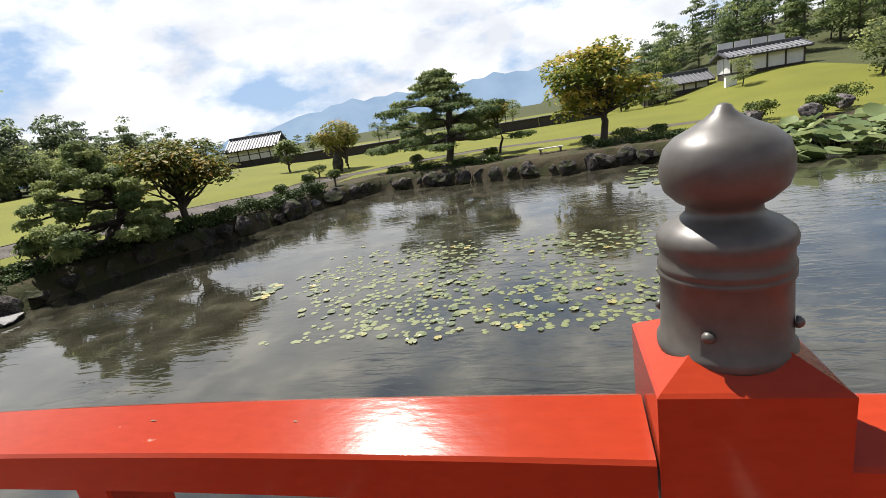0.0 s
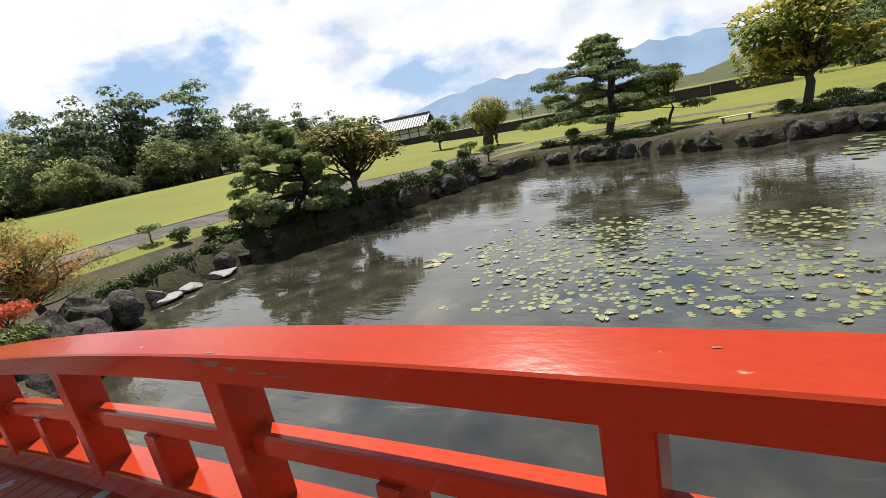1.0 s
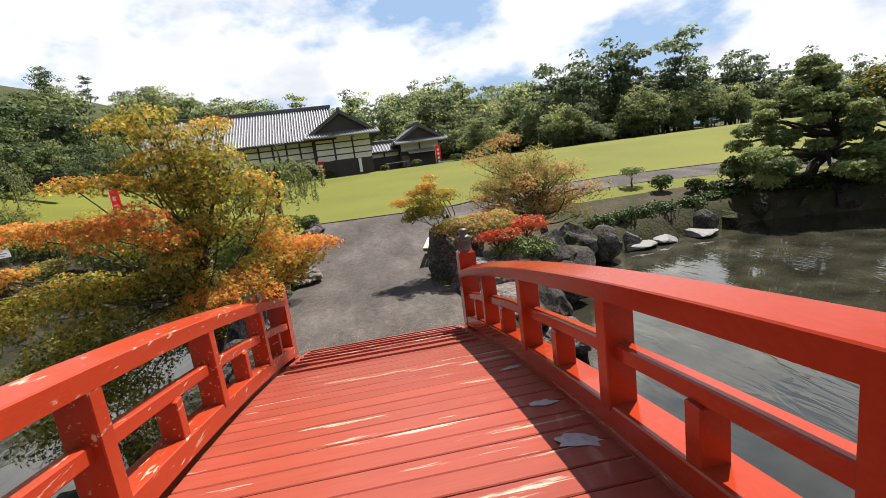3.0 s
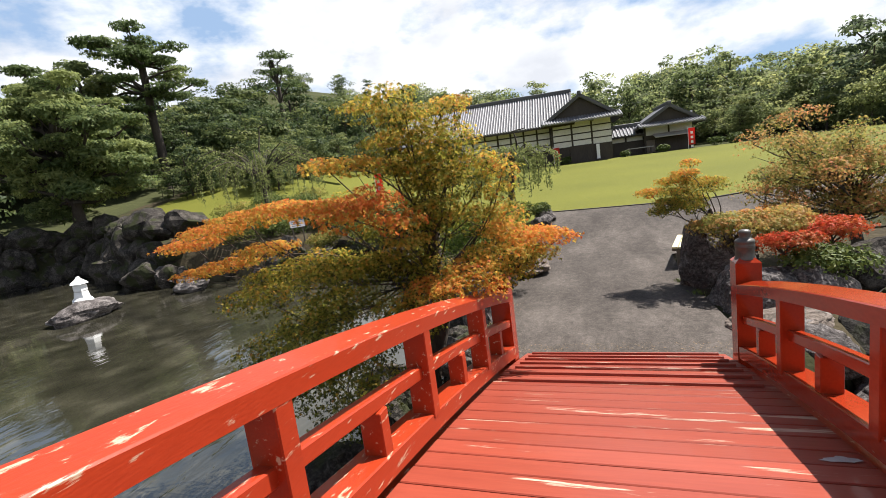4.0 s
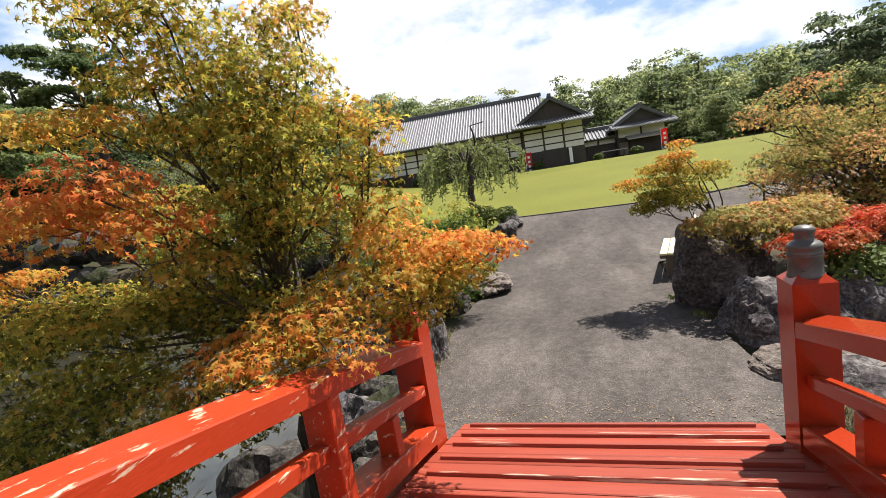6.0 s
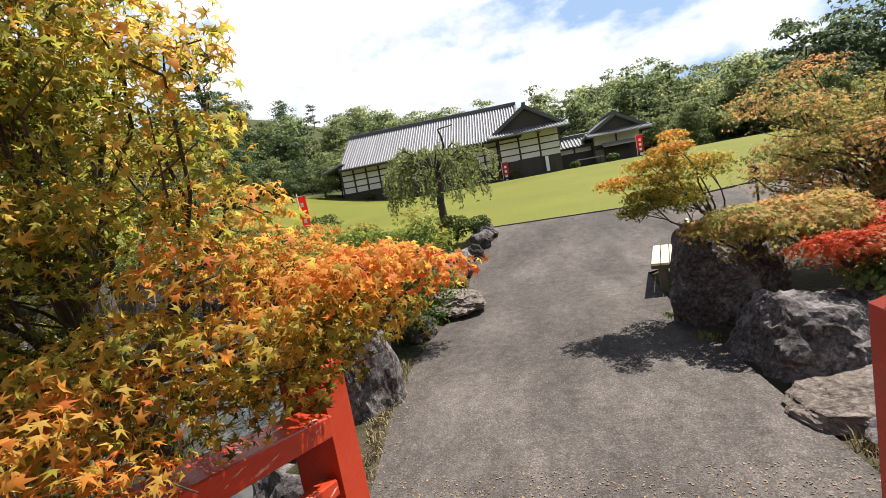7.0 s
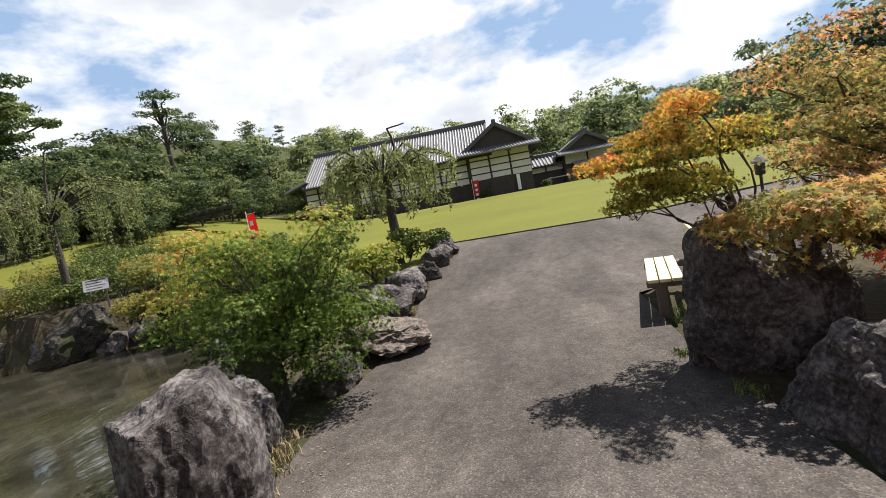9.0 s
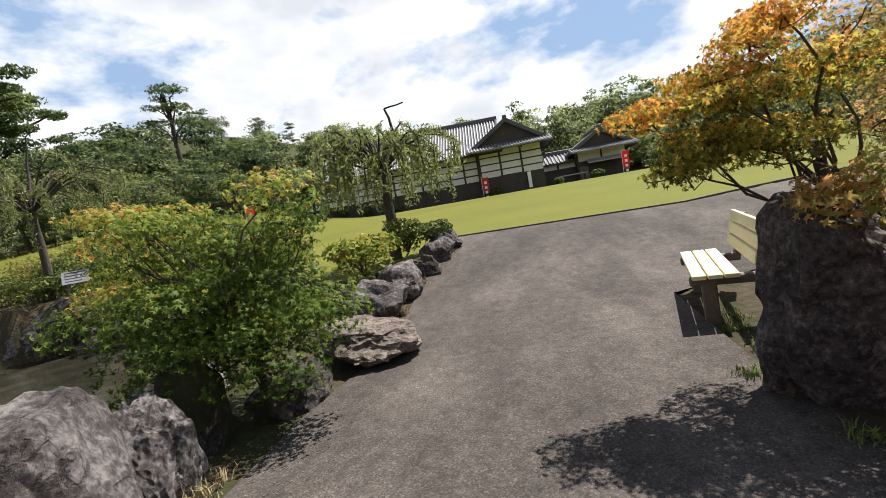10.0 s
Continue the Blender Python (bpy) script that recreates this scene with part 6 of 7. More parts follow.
def lilies(label, outline, n, r0, r1):
    patch = thing("water_lily_patch", label, "water lilies", pose(0, 0, WATER_Z))
    lo, hi = np.min(np.array(outline), 0), np.max(np.array(outline), 0)
    made = 0
    for _ in range(n * 30):
        x, y = rngp.uniform(lo[0], hi[0]), rngp.uniform(lo[1], hi[1])
        d = float(edge_distance(np.array([x]), np.array([y]), outline)[0])
        dens = 0.5 + 0.9 * noise.noise(Vector((x * 0.55, y * 0.55, 3.0))) + 0.35 * min(1.0, max(0.0, (x + 3.5) / 3.0))
        if d > 0.3 * rngp.random() or rngp.random() > dens:
            continue
        r = rngp.uniform(r0, r1)
        child("lily_pad", PADS[made % 4], patch, pose(x, y, 0.002 + 0.004 * (made % 5), rngp.uniform(-2, 2), rngp.uniform(-2, 2), rngp.uniform(0, 360)) @ Matrix.Diagonal((r, r, 1, 1)))
        made += 1
        if made >= n:
            break
    return patch


lilies("open patch of round yellow-green water lily pads", [(-6.2, 8.6), (-7.3, 12.5), (-6.2, 14.2), (-3.5, 13.6), (-1.6, 13.2), (1.8, 12.6), (2.6, 10.0), (1.6, 7.3), (-1.4, 6.7), (-3.2, 7.3)], 300, 0.052, 0.105)
extra = np.random.default_rng(91)
V, F = [], []
for i in range(1000):
    x, y = extra.uniform(-6.5, 2.6), extra.uniform(7.2, 13.2)
    if noise.noise(Vector((x * 0.55, y * 0.55, 3.0))) < -0.18:
        continue
    r, k = extra.uniform(0.035, 0.085), len(V)
    V.append((x, y, WATER_Z + 0.003))
    V += [(x + r * math.cos(w), y + r * math.sin(w), WATER_Z + 0.004) for w in np.linspace(0.2, 6.0, 9)]
    F += [(k, k + j, k + j + 1) for j in range(1, 9)]
tagged(new("young_lily_pads", array_mesh("young_lily_pads", V, F, PAD)), "small young lily pads between the larger ones", "water lilies", kind="stuff")
lilies("few lily pads near the far bank", [(3.4, 19.0), (3.2, 23.4), (7.5, 22.6), (8.6, 19.6), (6.0, 17.8)], 110, 0.12, 0.26)
lilies("small group of water lily pads", [(-8.1, 10.0), (-7.7, 11.0), (-7.0, 10.6), (-7.2, 9.8)], 9, 0.12, 0.18)

# lotus bed
lotus = thing("lotus_bed", "dense bed of large green lotus leaves standing in the water", "lotus", pose(0, 0, WATER_Z))
LM = []
for i in range(3):
    rng = np.random.default_rng(520 + i)
    V = [(0, 0, -0.05)] + [(0.4 * math.cos(2 * math.pi * k / 14), 0.4 * math.sin(2 * math.pi * k / 14), 0.05 + rng.uniform(-0.05, 0.07)) for k in range(14)] + [(0, 0, -0.06), (0.02, 0.02, -1.0), (-0.02, 0.02, -1.0)]
    F = [(0, 1 + k, 1 + (k + 1) % 14) for k in range(14)] + [(15, 16, 17)]
    LM.append(array_mesh("lotus_leaf", V, F, LOTUS, [0.3 + 0.3 * i] * len(V)))
rngl = np.random.default_rng(55)
for i in range(150):
    x, y = rngl.uniform(7.0, 15.0), rngl.uniform(19.6, 24.2)
    h = rngl.uniform(0.25, 1.25) * min(1, (y - 18.6) / 3)
    s = rngl.uniform(0.7, 1.25)
    child("lotus_leaf", LM[i % 3], lotus, pose(x, y, h, rngl.uniform(-28, 28), rngl.uniform(-28, 28), rngl.uniform(0, 360)) @ Matrix.Diagonal((s, s, max(h, 0.3), 1)))
for i, (x, y, z, r) in enumerate([(9.5, 27.0, 0.5, 0.7), (11.5, 28.5, 0.8, 0.9), (13.5, 27.0, 0.8, 0.8), (15.5, 28.5, 1.0, 1.0), (17.0, 26.5, 0.7, 0.9), (8.0, 26.0, 0.3, 0.6)]):
    mound("azalea_bush", "rounded clipped azalea among rocks on the far bank", "shrub", (x, y, z), (r, r, r * 0.55), 1000, 0.08, OVAL, BOX, (0.3, 0.9), 540 + i, "far azaleas")
    boulder("brown rock on the far bank", (x - 0.9, y - 0.9, z - 0.3), (0.6, 0.5, 0.45), 40 * i, 550 + i, ROCK, 3, "far boulders")

# ---- the benches ----
def bench(label, place, slat_paint, back=True):
    b = thing("bench", label, "bench", place, "benches")
    sl = None
    for i in range(3):
        at = pose(0, 0.06 + 0.125 * i, 0.44)
        if sl is None:
            sl = part("seat_slat", a_box(-0.72, 0.72, -0.055, 0.055, -0.02, 0.02, bevel=0.006), slat_paint, b)
        else:
            child("seat_slat", sl.data, b, at)
            continue
        sl.matrix_basis = at
    for x in (-0.55, 0.55):
        part("leg", a_box(x - 0.05, x + 0.05, 0.08, 0.2, -0.05, 0.42, bevel=0.012), BENCH_FRAME, b)
        part("bracket", a_box(x - 0.045, x + 0.045, -0.01, 0.56, 0.34, 0.42, bevel=0.012), BENCH_FRAME, b)
        if back:
            part("back_support", a_box(x - 0.045, x + 0.045, 0.0, 0.07, 0.0, 0.46, bevel=0.01, m=pose(0, 0.5, 0.4, -12)), BENCH_FRAME, b)
    if back:
        for i in range(3):
            ob = child("back_slat", sl.data, b, pose(0, 0.50 + 0.028 * i, 0.56 + 0.125 * i, 78))
    return b


bench("pale yellow slatted bench with brown frame beside the rocks", pose(-15.18, 1.24, 0.015, 0, 0, -13.5), BENCH_WOOD)
far_bench = bench("low plain wooden bench on the far bank", pose(0.5, 27.0, 0.05, 0, 0, 8), CONCRETE, back=False)


# ---- buildings ----
def tile_rows(parent, mesh, x0, x1, step, m):
    x = x0
    while x <= x1:
        child("roof_tile_strip", mesh, parent, m @ pose(x, 0, 0))
        x += step


# Shade between the tile rows is put into this darker pan colour.
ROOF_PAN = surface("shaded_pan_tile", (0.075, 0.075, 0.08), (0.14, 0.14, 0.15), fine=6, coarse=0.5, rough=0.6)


def hall(name, label, place, length, depth, wall_h, rise, over=1.0, gable_in=0.0, bays=6, low=1.3, step=0.34, plaster_rows=2, closed=True, tile=TILE):
    """A timber-framed hall. Local x runs along the ridge, the front looks along -y; gable_in: how far the gables stand in from hipped ends."""
    h = thing(name, label, "building", place)
    hx, hy = length / 2, depth / 2
    part("wall_core", a_box(-hx + 0.06, hx - 0.06, -hy + 0.06, hy - 0.06, -0.8, wall_h), TIMBER, h)
    bay = length / bays
    top0 = wall_h - 0.15
    row_h = (top0 - low) / plaster_rows
    pm = part("plaster_panel", a_box(-bay / 2 + 0.09, bay / 2 - 0.09, -0.03, 0.03, 0.06, row_h - 0.06), PLASTER, h)
    first = True
    for i in range(bays):
        for r in range(plaster_rows):
            at = pose(-hx + bay * (i + 0.5), -hy + 0.02, low + row_h * r)
            if first:
                pm.matrix_basis = at
                first = False
            else:
                child("plaster_panel", pm.data, h, at)
        child("plaster_panel", pm.data, h, pose(-hx + bay * (i + 0.5), hy - 0.02, low + row_h))
    dbay = depth / max(2, round(depth / bay))
    pe = part("plaster_panel", a_box(-0.03, 0.03, -dbay / 2 + 0.09, dbay / 2 - 0.09, 0.06, row_h - 0.06), PLASTER, h)
    spots = [(sx * (hx - 0.02), -hy + dbay * (j + 0.5), low + row_h * r) for sx in (-1, 1) for j in range(max(2, round(depth / bay))) for r in range(plaster_rows)]
    pe.matrix_basis = pose(*spots[0])
    for s in spots[1:]:
        child("plaster_panel", pe.data, h, pose(*s))
    post = part("wall_post", a_box(-0.08, 0.08, -0.08, 0.08, -0.8, wall_h), TIMBER, h)
    post.matrix_basis = pose(-hx, -hy, 0)
    for i in range(1, bays + 1):
        child("wall_post", post.data, h, pose(-hx + bay * i, -hy, 0))
    for r in range(plaster_rows + 1):
        part("wall_beam", a_box(-hx, hx, -hy - 0.05, -hy + 0.05, low + row_h * r - 0.06, low + row_h * r + 0.06), TIMBER, h)
    # roof: two slopes, each with its rows of tiles
    run = hy + over
    slope = math.atan2(rise, run)
    ln = math.hypot(rise, run)
    rx = hx + (over if gable_in == 0 else 0.6 - gable_in)
    eave = wall_h - 0.25 + 0.0
    half = bmesh.new()
    bmesh.ops.create_cone(half, cap_ends=True, segments=8, radius1=0.08, radius2=0.08, depth=ln)
    bmesh.ops.rotate(half, verts=half.verts, matrix=Matrix.Rotation(radians(90), 3, "X"))
    for v in half.verts:
        v.co.z = max(v.co.z, -0.02)
    row_mesh = None
    for s in (-1, 1):
        tilt = pose(0, s * run / 2, eave + rise / 2, -s * math.degrees(slope))
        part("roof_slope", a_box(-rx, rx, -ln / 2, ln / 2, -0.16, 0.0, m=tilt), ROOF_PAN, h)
        if row_mesh is None:
            row_mesh = bpy.data.meshes.new("roof_tile_strip")
            half.to_mesh(row_mesh)
            half.free()
            row_mesh.materials.append(tile)
        tile_rows(h, row_mesh, -rx + 0.1, rx - 0.05, step, tilt @ pose(0, 0, 0.03))
        part("eave_board", a_box(-rx, rx, -0.05, 0.05, -0.14, 0.0, m=pose(0, s * run, eave - 0.05)), TIMBER, h)
    part("ridge", a_box(-rx - 0.1, rx + 0.1, -0.17, 0.17, 0.0, 0.42, bevel=0.05, m=pose(0, 0, eave + rise - 0.05)), TILE_DARK, h)
    for s in (-1, 1):
        bm = bmesh.new()
        gx = s * (rx - 0.45)
        v = [bm.verts.new(c) for c in ((gx, -run * 0.80, eave + rise * 0.2 - 0.12), (gx, run * 0.80, eave + rise * 0.2 - 0.12), (gx, 0, eave + rise - 0.12))]
        w = [bm.verts.new((c.co.x - s * 0.12, c.co.y, c.co.z)) for c in v]
        bm.faces.new(v)
        bm.faces.new(w[::-1])
        for a in range(3):
            bm.faces.new((v[a], v[(a + 1) % 3], w[(a + 1) % 3], w[a]))
        bmesh.ops.recalc_face_normals(bm, faces=bm.faces)
        part("gable", bm, TIMBER, h)
        for q in (-1, 1):
            part("barge_board", a_box(-0.06, 0.06, -ln / 2, ln / 2, -0.1, 0.14, m=pose(s * rx, q * run / 2, eave + rise / 2, -q * math.degrees(slope))), TILE_DARK, h)
        if closed:
            # the pent roof under each gable
            d = over + (gable_in if gable_in else 0.5) + 0.1
            pl = math.hypot(d, rise * 0.2)
            at = pose(s * (rx - 0.45 + d / 2), 0, eave + rise * 0.1, 0, s * math.degrees(math.atan2(rise * 0.2, d)))
            part("pent_roof", a_box(-pl / 2, pl / 2, -run * 0.98, run * 0.98, -0.12, 0.0, m=at), tile, h)
            rib = bmesh.new()
            bmesh.ops.create_cone(rib, cap_ends=True, segments=8, radius1=0.07, radius2=0.07, depth=pl)
            bmesh.ops.rotate(rib, verts=rib.verts, matrix=Matrix.Rotation(radians(90), 3, "Y"))
            rm = part("roof_tile_strip", rib, tile, h)
            y = -run * 0.95
            rm.matrix_basis = at @ pose(0, y, 0.02)
            y += step
            while y < run * 0.96:
                child("roof_tile_strip", rm.data, h, at @ pose(0, y, 0.02))
                y += step
    return h


main_hall = hall("great_hall", "long old timber hall with white plaster panels and grey tiled roof", pose(-57.6, -10.6, 1.9, 0, 0, 93), 18.6, 8.4, 4.15, 3.5, 1.25, 0.9, bays=14, low=1.5, plaster_rows=4, step=0.27)
wing = hall("hall_wing", "gabled entrance wing of the timber hall with white panels", pose(-56.4, -0.9, 1.9, 0, 0, 3), 6.6, 5.6, 4.2, 2.4, 0.9, 0.0, bays=4, low=1.6, plaster_rows=4, step=0.26)
# Dark entrance panels stand in for the shade inside open doorways.
part("entrance", a_box(-0.04, 0.06, -1.2, 1.0, 0.0, 1.7, m=pose(3.3, 0, 0)), TIMBER, wing, "dark panel standing in for the shaded doorway")
part("door_curtain", a_box(-0.03, 0.03, 1.25, 1.55, 0.2, 1.6, m=pose(3.42, 0, 0)), WHITE, wing, "white hanging banner")
small = hall("small_hall", "smaller gabled timber hall with tiled roof", pose(-59.0, 7.3, 1.6, 0, 0, 3), 5.6, 4.4, 3.15, 1.8, 0.8, 0.0, bays=3, low=2.0, plaster_rows=1, step=0.26)
part("entrance", a_box(-0.04, 0.06, -1.2, 0.9, 0.0, 1.7, m=pose(2.8, 0, 0)), TIMBER, small, "dark panel standing in for the shaded doorway")
part("canopy", a_box(0.0, 1.5, -1.5, 1.9, -0.06, 0.02, bevel=0.01, m=pose(2.8, 0, 2.15, 0, 14)), CONCRETE, small, "pale awning over the doorway")
part("shutter", a_box(-0.03, 0.03, -2.1, -1.3, 0.4, 1.6, m=pose(2.84, 0, 0)), BENCH_FRAME, small, "brown boarded shutter")
link = hall("linking_corridor", "low tiled corridor between the two halls", pose(-58.2, 3.4, 1.7, 0, 0, 93), 3.4, 3.0, 2.5, 0.9, 0.5, 0.0, bays=2, low=1.6, plaster_rows=1, closed=False)
# Solid dark panel where the corridor's open front lies in shade.
part("entrance", a_box(-1.6, 1.6, -0.06, 0.06, 0.0, 1.5, m=pose(0, -1.5, 0)), TIMBER, link, "dark panel standing in for the shaded open front")
for i, (x, y, r) in enumerate([(-52.0, -2.4, 0.6), (-51.8, 3.0, 0.5), (-53.0, 10.8, 0.7), (-53.2, 12.4, 0.8), (-52.6, -17.0, 0.6), (-52.4, -14.5, 0.6), (-52.4, -11.5, 0.55), (-53.0, 6.4, 0.6), (-53.6, 14.4, 0.8)]):
    mound("clipped_bush", "round clipped bush in front of the hall", "shrub", (x, y, float(land(x, y)) + r * 0.55), (r, r, r * 0.75), 700, 0.09, OVAL, BOX, (0.2, 0.7), 600 + i, "hall bushes", lumps=3)

front = thing("trestle_table", "low weathered wooden trestle before the halls", "table", pose(-54.6, 4.6, float(land(-54.6, 4.6)), 0, 0, 93))
part("top", a_box(-1.2, 1.2, -0.35, 0.35, 0.62, 0.7, bevel=0.01), CONCRETE, front)
for lx in (-1.0, 1.0):
    part("leg", a_box(lx - 0.05, lx + 0.05, -0.3, 0.3, -0.05, 0.62), BENCH_FRAME, front)


def nobori(place, height, label):
    """A tall narrow banner on a pole with a cross arm; its writing is plain bars."""
    b = thing("banner", label, "banner", place, "banners")
    part("pole", lathe([(0.02, -0.1), (0.02, height + 0.12), (0.012, height + 0.14)], 8), WHITE, b)
    part("arm", a_box(0, 0.62, -0.012, 0.012, height - 0.012, height + 0.012), WHITE, b)
    bm = bmesh.new()
    rows = []
    for i in range(13):
        z = height - (height - 0.35) * i / 12
        rows.append([bm.verts.new((0.03 + 0.56 * k / 4, 0.025 * math.sin(k * 1.3 + i * 0.5), z)) for k in range(5)])
    for a, c in zip(rows, rows[1:]):
        for k in range(4):
            bm.faces.new((a[k], a[k + 1], c[k + 1], c[k]))
    bmesh.ops.solidify(bm, geom=bm.faces[:], thickness=0.006)
    part("cloth", bm, RED_CLOTH, b, "red cloth")
    for i in range(4):
        z = height - 0.45 - 0.42 * i
        part("mark", a_box(0.2, 0.42, -0.045, -0.04, z - 0.11, z + 0.11), WHITE, b)
    return b


nobori(pose(-30.0, -12.6, float(land(-30.0, -12.6)) + 0.0, 0, 0, 70), 2.1, "red upright banner with pale marks on the lawn")
nobori(pose(-53.8, 8.7, float(land(-53.8, 8.7)), 0, 0, 95), 1.9, "red upright banner before the small hall")

farm = hall("farmhouse", "far white-walled house with a grey hipped roof", pose(-48.3, 77.0, 0.2, 0, 0, 14), 9.0, 6.0, 3.3, 1.9, 0.8, 0.6, bays=5, low=1.2, step=0.5)
shed = hall("open_shed", "low wooden shed with brown tiled roof on the slope", pose(17.4, 69.5, 0.7, 0, 0, 4), 7.2, 3.6, 2.0, 1.1, 0.6, 0.0, bays=5, low=0.9, step=0.5, plaster_rows=1, closed=False, tile=TILE_DARK)
barn = hall("exhibit_shelter", "long open shelter with grey metal roof on the rise", pose(26.0, 66.0, 2.5, 0, 0, 2), 7.6, 4.2, 2.2, 0.75, 0.6, 0.0, bays=4, low=0.2, step=0.5, plaster_rows=1, closed=False)
kiosk = thing("notice_cabinet", "small white cabinet on the grassy slope", "cabinet", pose(20.9, 60.0, float(land(20.9, 60.0))))
part("body", a_box(-0.55, 0.55, -0.3, 0.3, -0.1, 1.15, bevel=0.02), WHITE, kiosk)
part("roof", a_box(-0.65, 0.65, -0.4, 0.4, 1.16, 1.24, bevel=0.01), TILE_DARK, kiosk)

# roofed garden wall across the far lawn
wall = thing("garden_wall", "long dark boarded garden wall with a narrow tiled top", "wall")
WALL_LINE = [(-32.0, 56.0), (-24.0, 57.5), (-16.0, 58.5), (-8.0, 59.0), (0.0, 59.0), (7.0, 58.5)]
for (x0, y0), (x1, y1) in zip(WALL_LINE, WALL_LINE[1:]):
    d = math.hypot(x1 - x0, y1 - y0)
    m = pose(x0, y0, float(land((x0 + x1) / 2, (y0 + y1) / 2)), 0, 0, math.degrees(math.atan2(y1 - y0, x1 - x0)))
    part("wall_panel", a_box(0.01, d - 0.01, -0.1, 0.1, -0.3, 1.05, m=m), TIMBER, wall)
    part("wall_top", a_box(0, d, -0.35, 0.35, 1.06, 1.2, bevel=0.04, m=m), TILE_DARK, wall)

# standing stone
boulder("tall dark standing stone on the lawn", (-15.7, 35.4, 0.75), (0.5, 0.28, 0.95), 15, 620, ROCK_DARK, 3, name="standing_stone", rough=0.06)

# white stone lantern foot on the rock island
lan = thing("stone_lantern", "small pale stone lantern standing on a pond rock", "stone lantern", pose(-15.2, -17.2, -0.16))
part("foot", lathe([(0.34, 0.0), (0.34, 0.12), (0.26, 0.2), (0.22, 0.4)], 6), WHITE, lan)
part("light_box", lathe([(0.2, 0.41), (0.22, 0.44), (0.22, 0.62), (0.18, 0.66)], 6), WHITE, lan)
part("cap", lathe([(0.3, 0.67), (0.26, 0.72), (0.1, 0.84), (0.05, 0.92)], 6), WHITE, lan)

# bare patches where the paint has gone from the deck
for i, (x, y, a, b) in enumerate([(-5.15, 0.52, 0.16, 0.085), (-5.72, 0.55, 0.10, 0.05), (-4.25, 0.44, 0.17, 0.075), (-3.95, 0.6, 0.13, 0.06), (-6.6, 0.62, 0.10, 0.04), (-3.3, 0.47, 0.12, 0.06)]):
    rng = np.random.default_rng(700 + i)
    bm = bmesh.new()
    ring = []
    for k in range(18):
        w = 2 * math.pi * k / 18
        q = rng.uniform(0.6, 1.15)
        ring.append(bm.verts.new((b * q * math.cos(w), a * q * math.sin(w), 0.0)))
    bm.faces.new(ring)
    u = x - CROWN_X
    ob = part("bare_patch", bm, BARE, bridge, "grey bare wood where the paint has flaked off")
    ob.matrix_basis = pose(u, y - CROWN_Y - 0.035 * (CROWN_X - x) + 0.06, deck_z(u) + 0.005, 0, -deck_pitch(u), rng.uniform(-20, 20))

# grass along the road edge, blade by blade
def blades(place, n, h, seed, spread=0.12):
    """The blades of one tuft at a place, as arrays."""
    rng = np.random.default_rng(seed)
    V, F = [], []
    for i in range(n):
        a, q = rng.uniform(0, 2 * math.pi), rng.uniform(0, spread)
        p = np.array(place) + np.array([q * math.cos(a), q * math.sin(a), -0.02])
        lean = rng.normal(0, 0.5, 2)
        hh = h * rng.uniform(0.5, 1.1)
        s = np.array([-math.sin(a), math.cos(a), 0]) * 0.005
        mid = p + np.array([lean[0] * hh * 0.3, lean[1] * hh * 0.3, hh * 0.7])
        tip = p + np.array([lean[0] * hh, lean[1] * hh, hh * 0.95])
        k = len(V)
        V += [p - s, p + s, mid + s * 0.7, mid - s * 0.7, tip]
        F += [(k, k + 1, k + 2), (k, k + 2, k + 3), (k + 3, k + 2, k + 4)]
    return np.array(V), np.array(F)


def sward(name, label, spots, height, leaf, seed):
    """Three tufts round every spot, joined."""
    rng = random.Random(seed)
    V, F, base = [], [], 0
    for i, (x, y) in enumerate(spots):
        for k in range(3):
            px, py = x + rng.uniform(-0.2, 0.2), y + rng.uniform(-0.06, 0.06)
            v, f = blades((px, py, float(land(px, py))), 36, height, seed + i * 3 + k)
            V.append(v)
            F.append(f + base)
            base += len(v)
    return tagged(new(name, array_mesh(name, np.concatenate(V), np.concatenate(F), leaf)), label, "grass", kind="stuff")


GREEN_BLADE = surface("green_grass_blade", (0.08, 0.12, 0.02), (0.2, 0.24, 0.05), fine=20, coarse=3, rough=0.8)
sward("dry_grass", "dry straw-coloured grass along the road edge", [(-10.0, -1.85), (-10.2, -1.95), (-10.6, -2.0), (-11.0, -2.08), (-11.25, -2.1), (-11.5, -2.05), (-11.9, -2.12), (-12.2, -2.2), (-12.6, -2.3), (-15.7, -2.0), (-16.4, -2.05), (-17.6, -2.0), (-18.4, -2.0), (-19.4, -1.75), (-10.0, 1.5), (-10.3, 1.45), (-10.7, 1.5)], 0.11, STRAW, 720)
sward("green_grass", "tufts of green grass at the foot of the bench", [(-13.9, 1.3), (-14.3, 1.35), (-14.7, 1.45), (-12.7, 1.15), (-13.6, 1.0)], 0.09, GREEN_BLADE, 790)

# fallen leaves and grit at the foot of the bridge and along the road's edge
rngf = np.random.default_rng(88)
fx = np.concatenate([rngf.uniform(-10.35, -9.95, 700), rngf.uniform(-12.6, -10.0, 240), rngf.uniform(-20.0, -15.6, 200)])
fy = np.concatenate([rngf.uniform(-1.75, 1.3, 700), -1.9 + rngf.normal(0, 0.13, 240), -1.75 + rngf.normal(0, 0.14, 200)])
fz = land(fx, fy) + 0.016
lv, lf, lt = leaf_arrays(np.column_stack([fx, fy, fz]), np.column_stack([rngf.normal(0, 0.2, (len(fx), 2)), np.ones(len(fx))]), rngf.uniform(0.004, 0.014, len(fx)), OVAL, rngf.uniform(0, 1, len(fx)), rngf, 0.1)
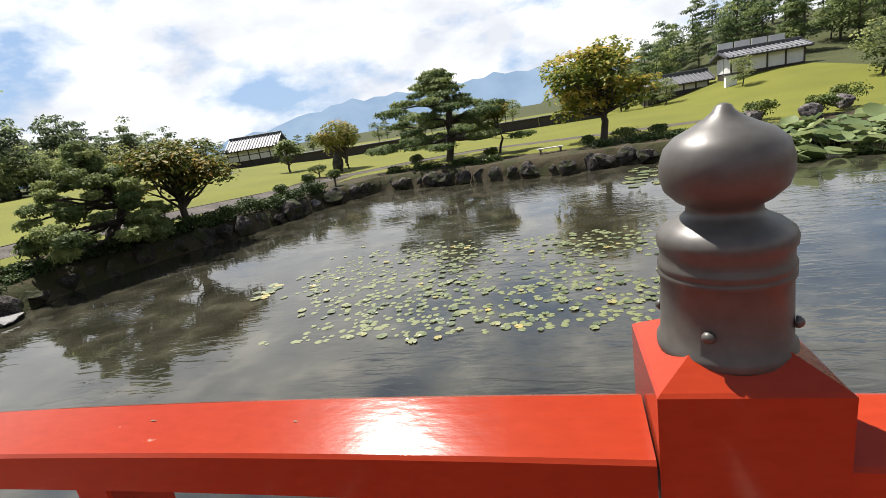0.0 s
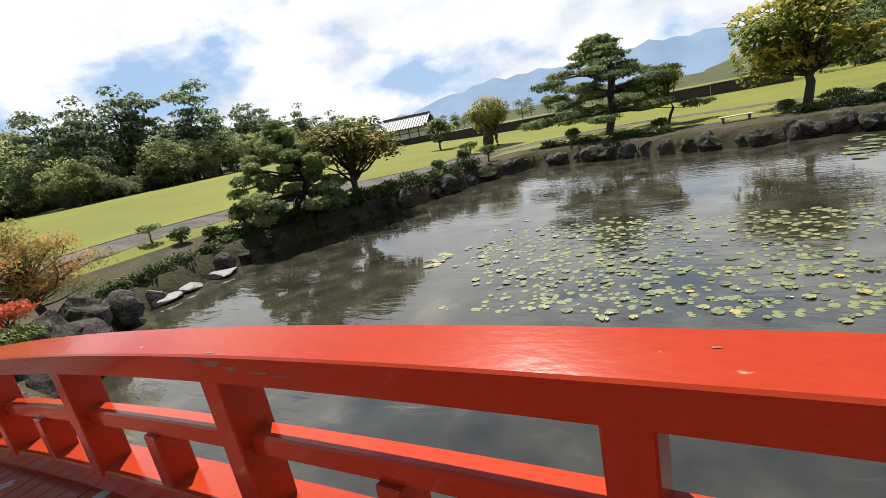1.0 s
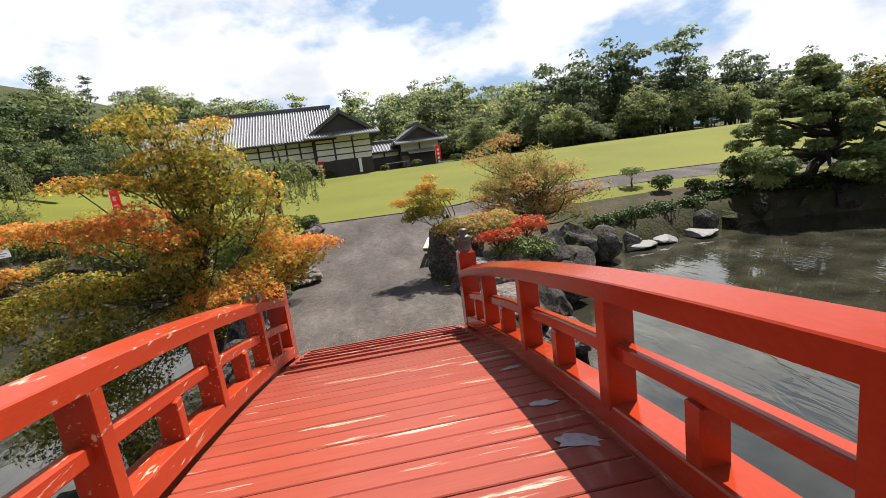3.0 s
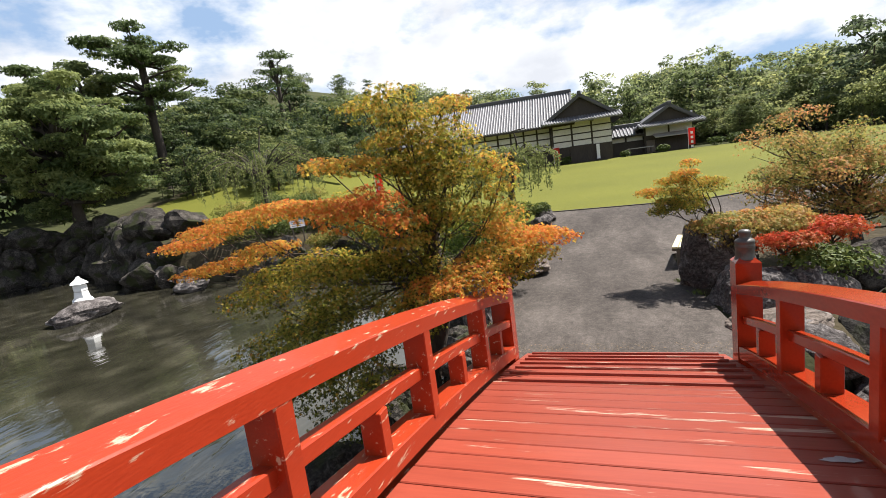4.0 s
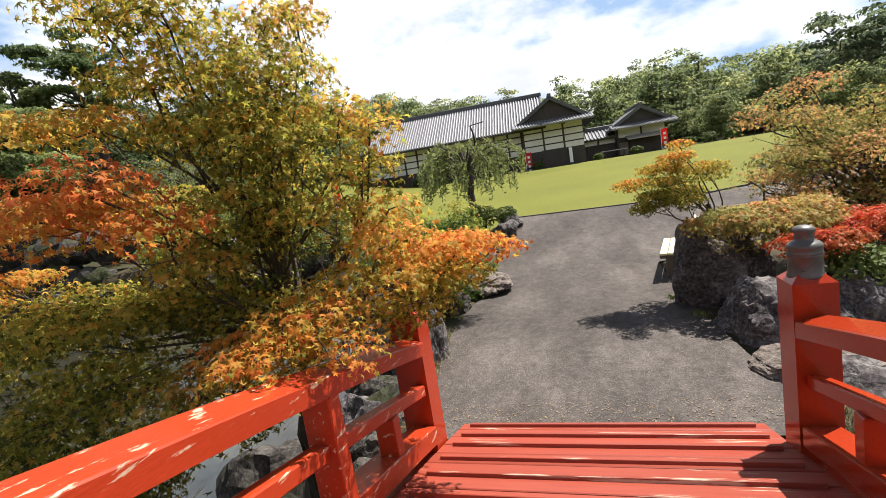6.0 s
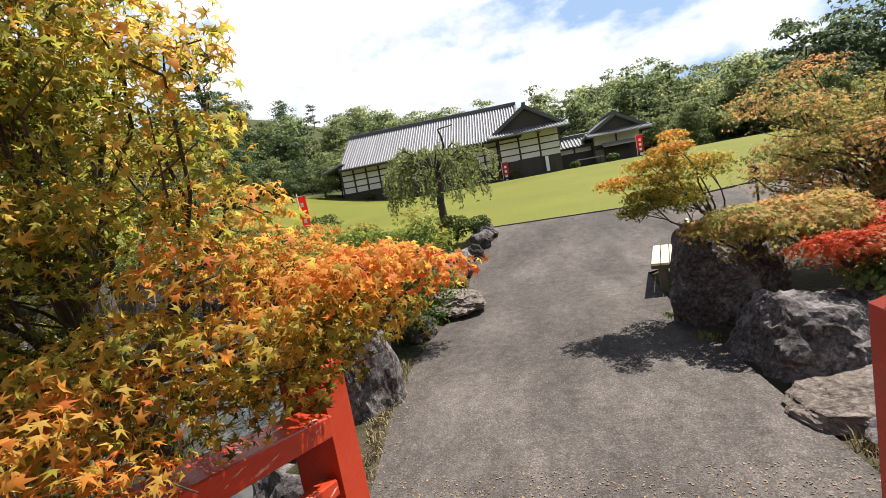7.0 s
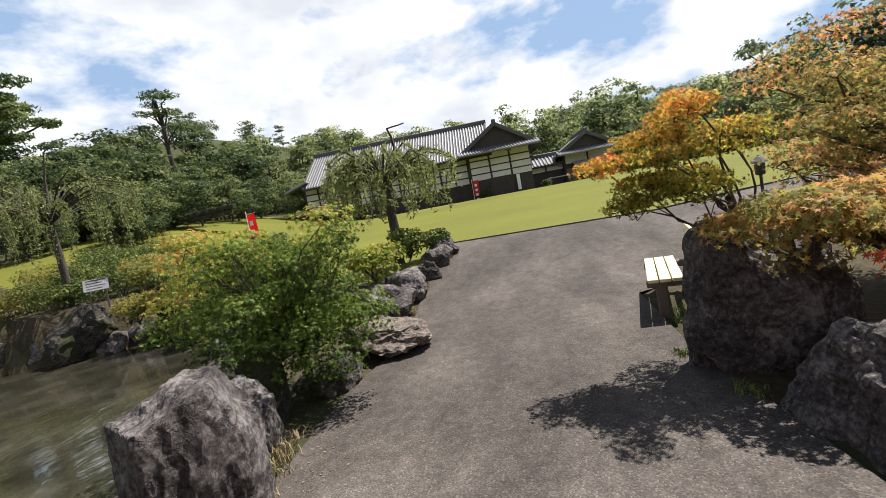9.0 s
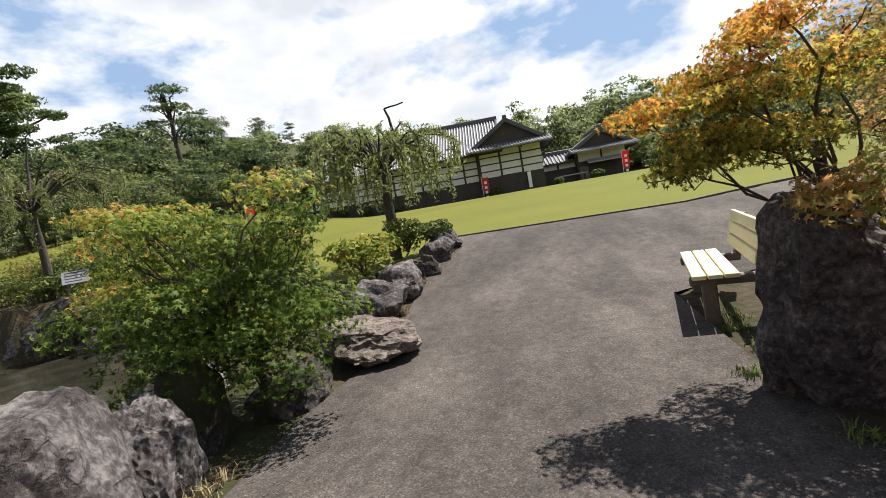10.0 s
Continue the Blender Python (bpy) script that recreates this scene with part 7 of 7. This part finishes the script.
LITTER = foliage("dry_leaf", [(0.0, (0.10, 0.075, 0.05)), (0.6, (0.21, 0.165, 0.11)), (1.0, (0.29, 0.18, 0.09))], 0.1)
tagged(new("leaf_litter", array_mesh("leaf_litter", lv, lf, LITTER, lt)), "dry leaves and grit strewn over the asphalt", "leaf litter", kind="stuff")


def garden_lamp(place):
    """A low lantern on a post."""
    g = thing("garden_lamp", "small dark garden lantern on a thin post at the roadside", "lamp", place)
    part("post", lathe([(0.03, -0.1), (0.03, 0.02), (0.022, 0.03), (0.022, 1.02), (0.03, 1.03)], 10), TIMBER, g)
    part("housing", lathe([(0.05, 1.03), (0.07, 1.05), (0.075, 1.2), (0.06, 1.22)], 6), TIMBER, g)
    part("roof", lathe([(0.12, 1.22), (0.11, 1.24), (0.04, 1.31), (0.012, 1.34)], 6), TILE_DARK, g)
    return g


garden_lamp(pose(-17.2, 3.62, float(land(-17.2, 3.62))))


def notice(place, label):
    """A slanting board on two legs; its writing is plain bars."""
    b = thing("notice_board", label, "sign", place, "garden signs")
    for x in (-0.2, 0.2):
        part("leg", a_box(x - 0.025, x + 0.025, -0.025, 0.025, -0.15, 0.62, bevel=0.004), BENCH_FRAME, b)
    board = part("board", a_box(-0.3, 0.3, -0.012, 0.012, -0.2, 0.2, bevel=0.004), TILE, b, "grey weathered board")
    board.matrix_basis = pose(0, -0.05, 0.72, -35)
    for k in range(4):
        bar = part("text_bar", a_box(-0.23, 0.23 - 0.08 * (k % 2), -0.016, -0.0135, 0.13 - 0.09 * k, 0.16 - 0.09 * k), TIMBER, board)
    return b


notice(pose(-20.9, -12.2, 0.62, 0, 0, 130), "grey slanting notice board on the planted bank")
notice(pose(-36.8, -26.2, float(land(-36.8, -26.2)), 0, 0, 125), "grey slanting notice board at the lawn's edge")
nobori(pose(-52.2, -3.5, float(land(-52.2, -3.5)), 0, 0, 95), 1.7, "red upright banner before the long hall")

# low wall of squared stones under the far shrubs
low_wall = thing("stone_wall", "low dark wall of squared stones below the shrubs", "wall", pose(-42.6, -27.5, float(land(-42.6, -27.5)) - 0.1, 0, 0, 80))
for r in range(2):
    for k in range(9):
        part("stone", a_box(0.8 * k + 0.4 * r + 0.02, 0.8 * k + 0.4 * r + 0.78, -0.2, 0.2 + 0.03 * ((k * 7 + r) % 3), 0.36 * r + 0.01, 0.36 * r + 0.35, bevel=0.03), ROCK_DARK, low_wall)
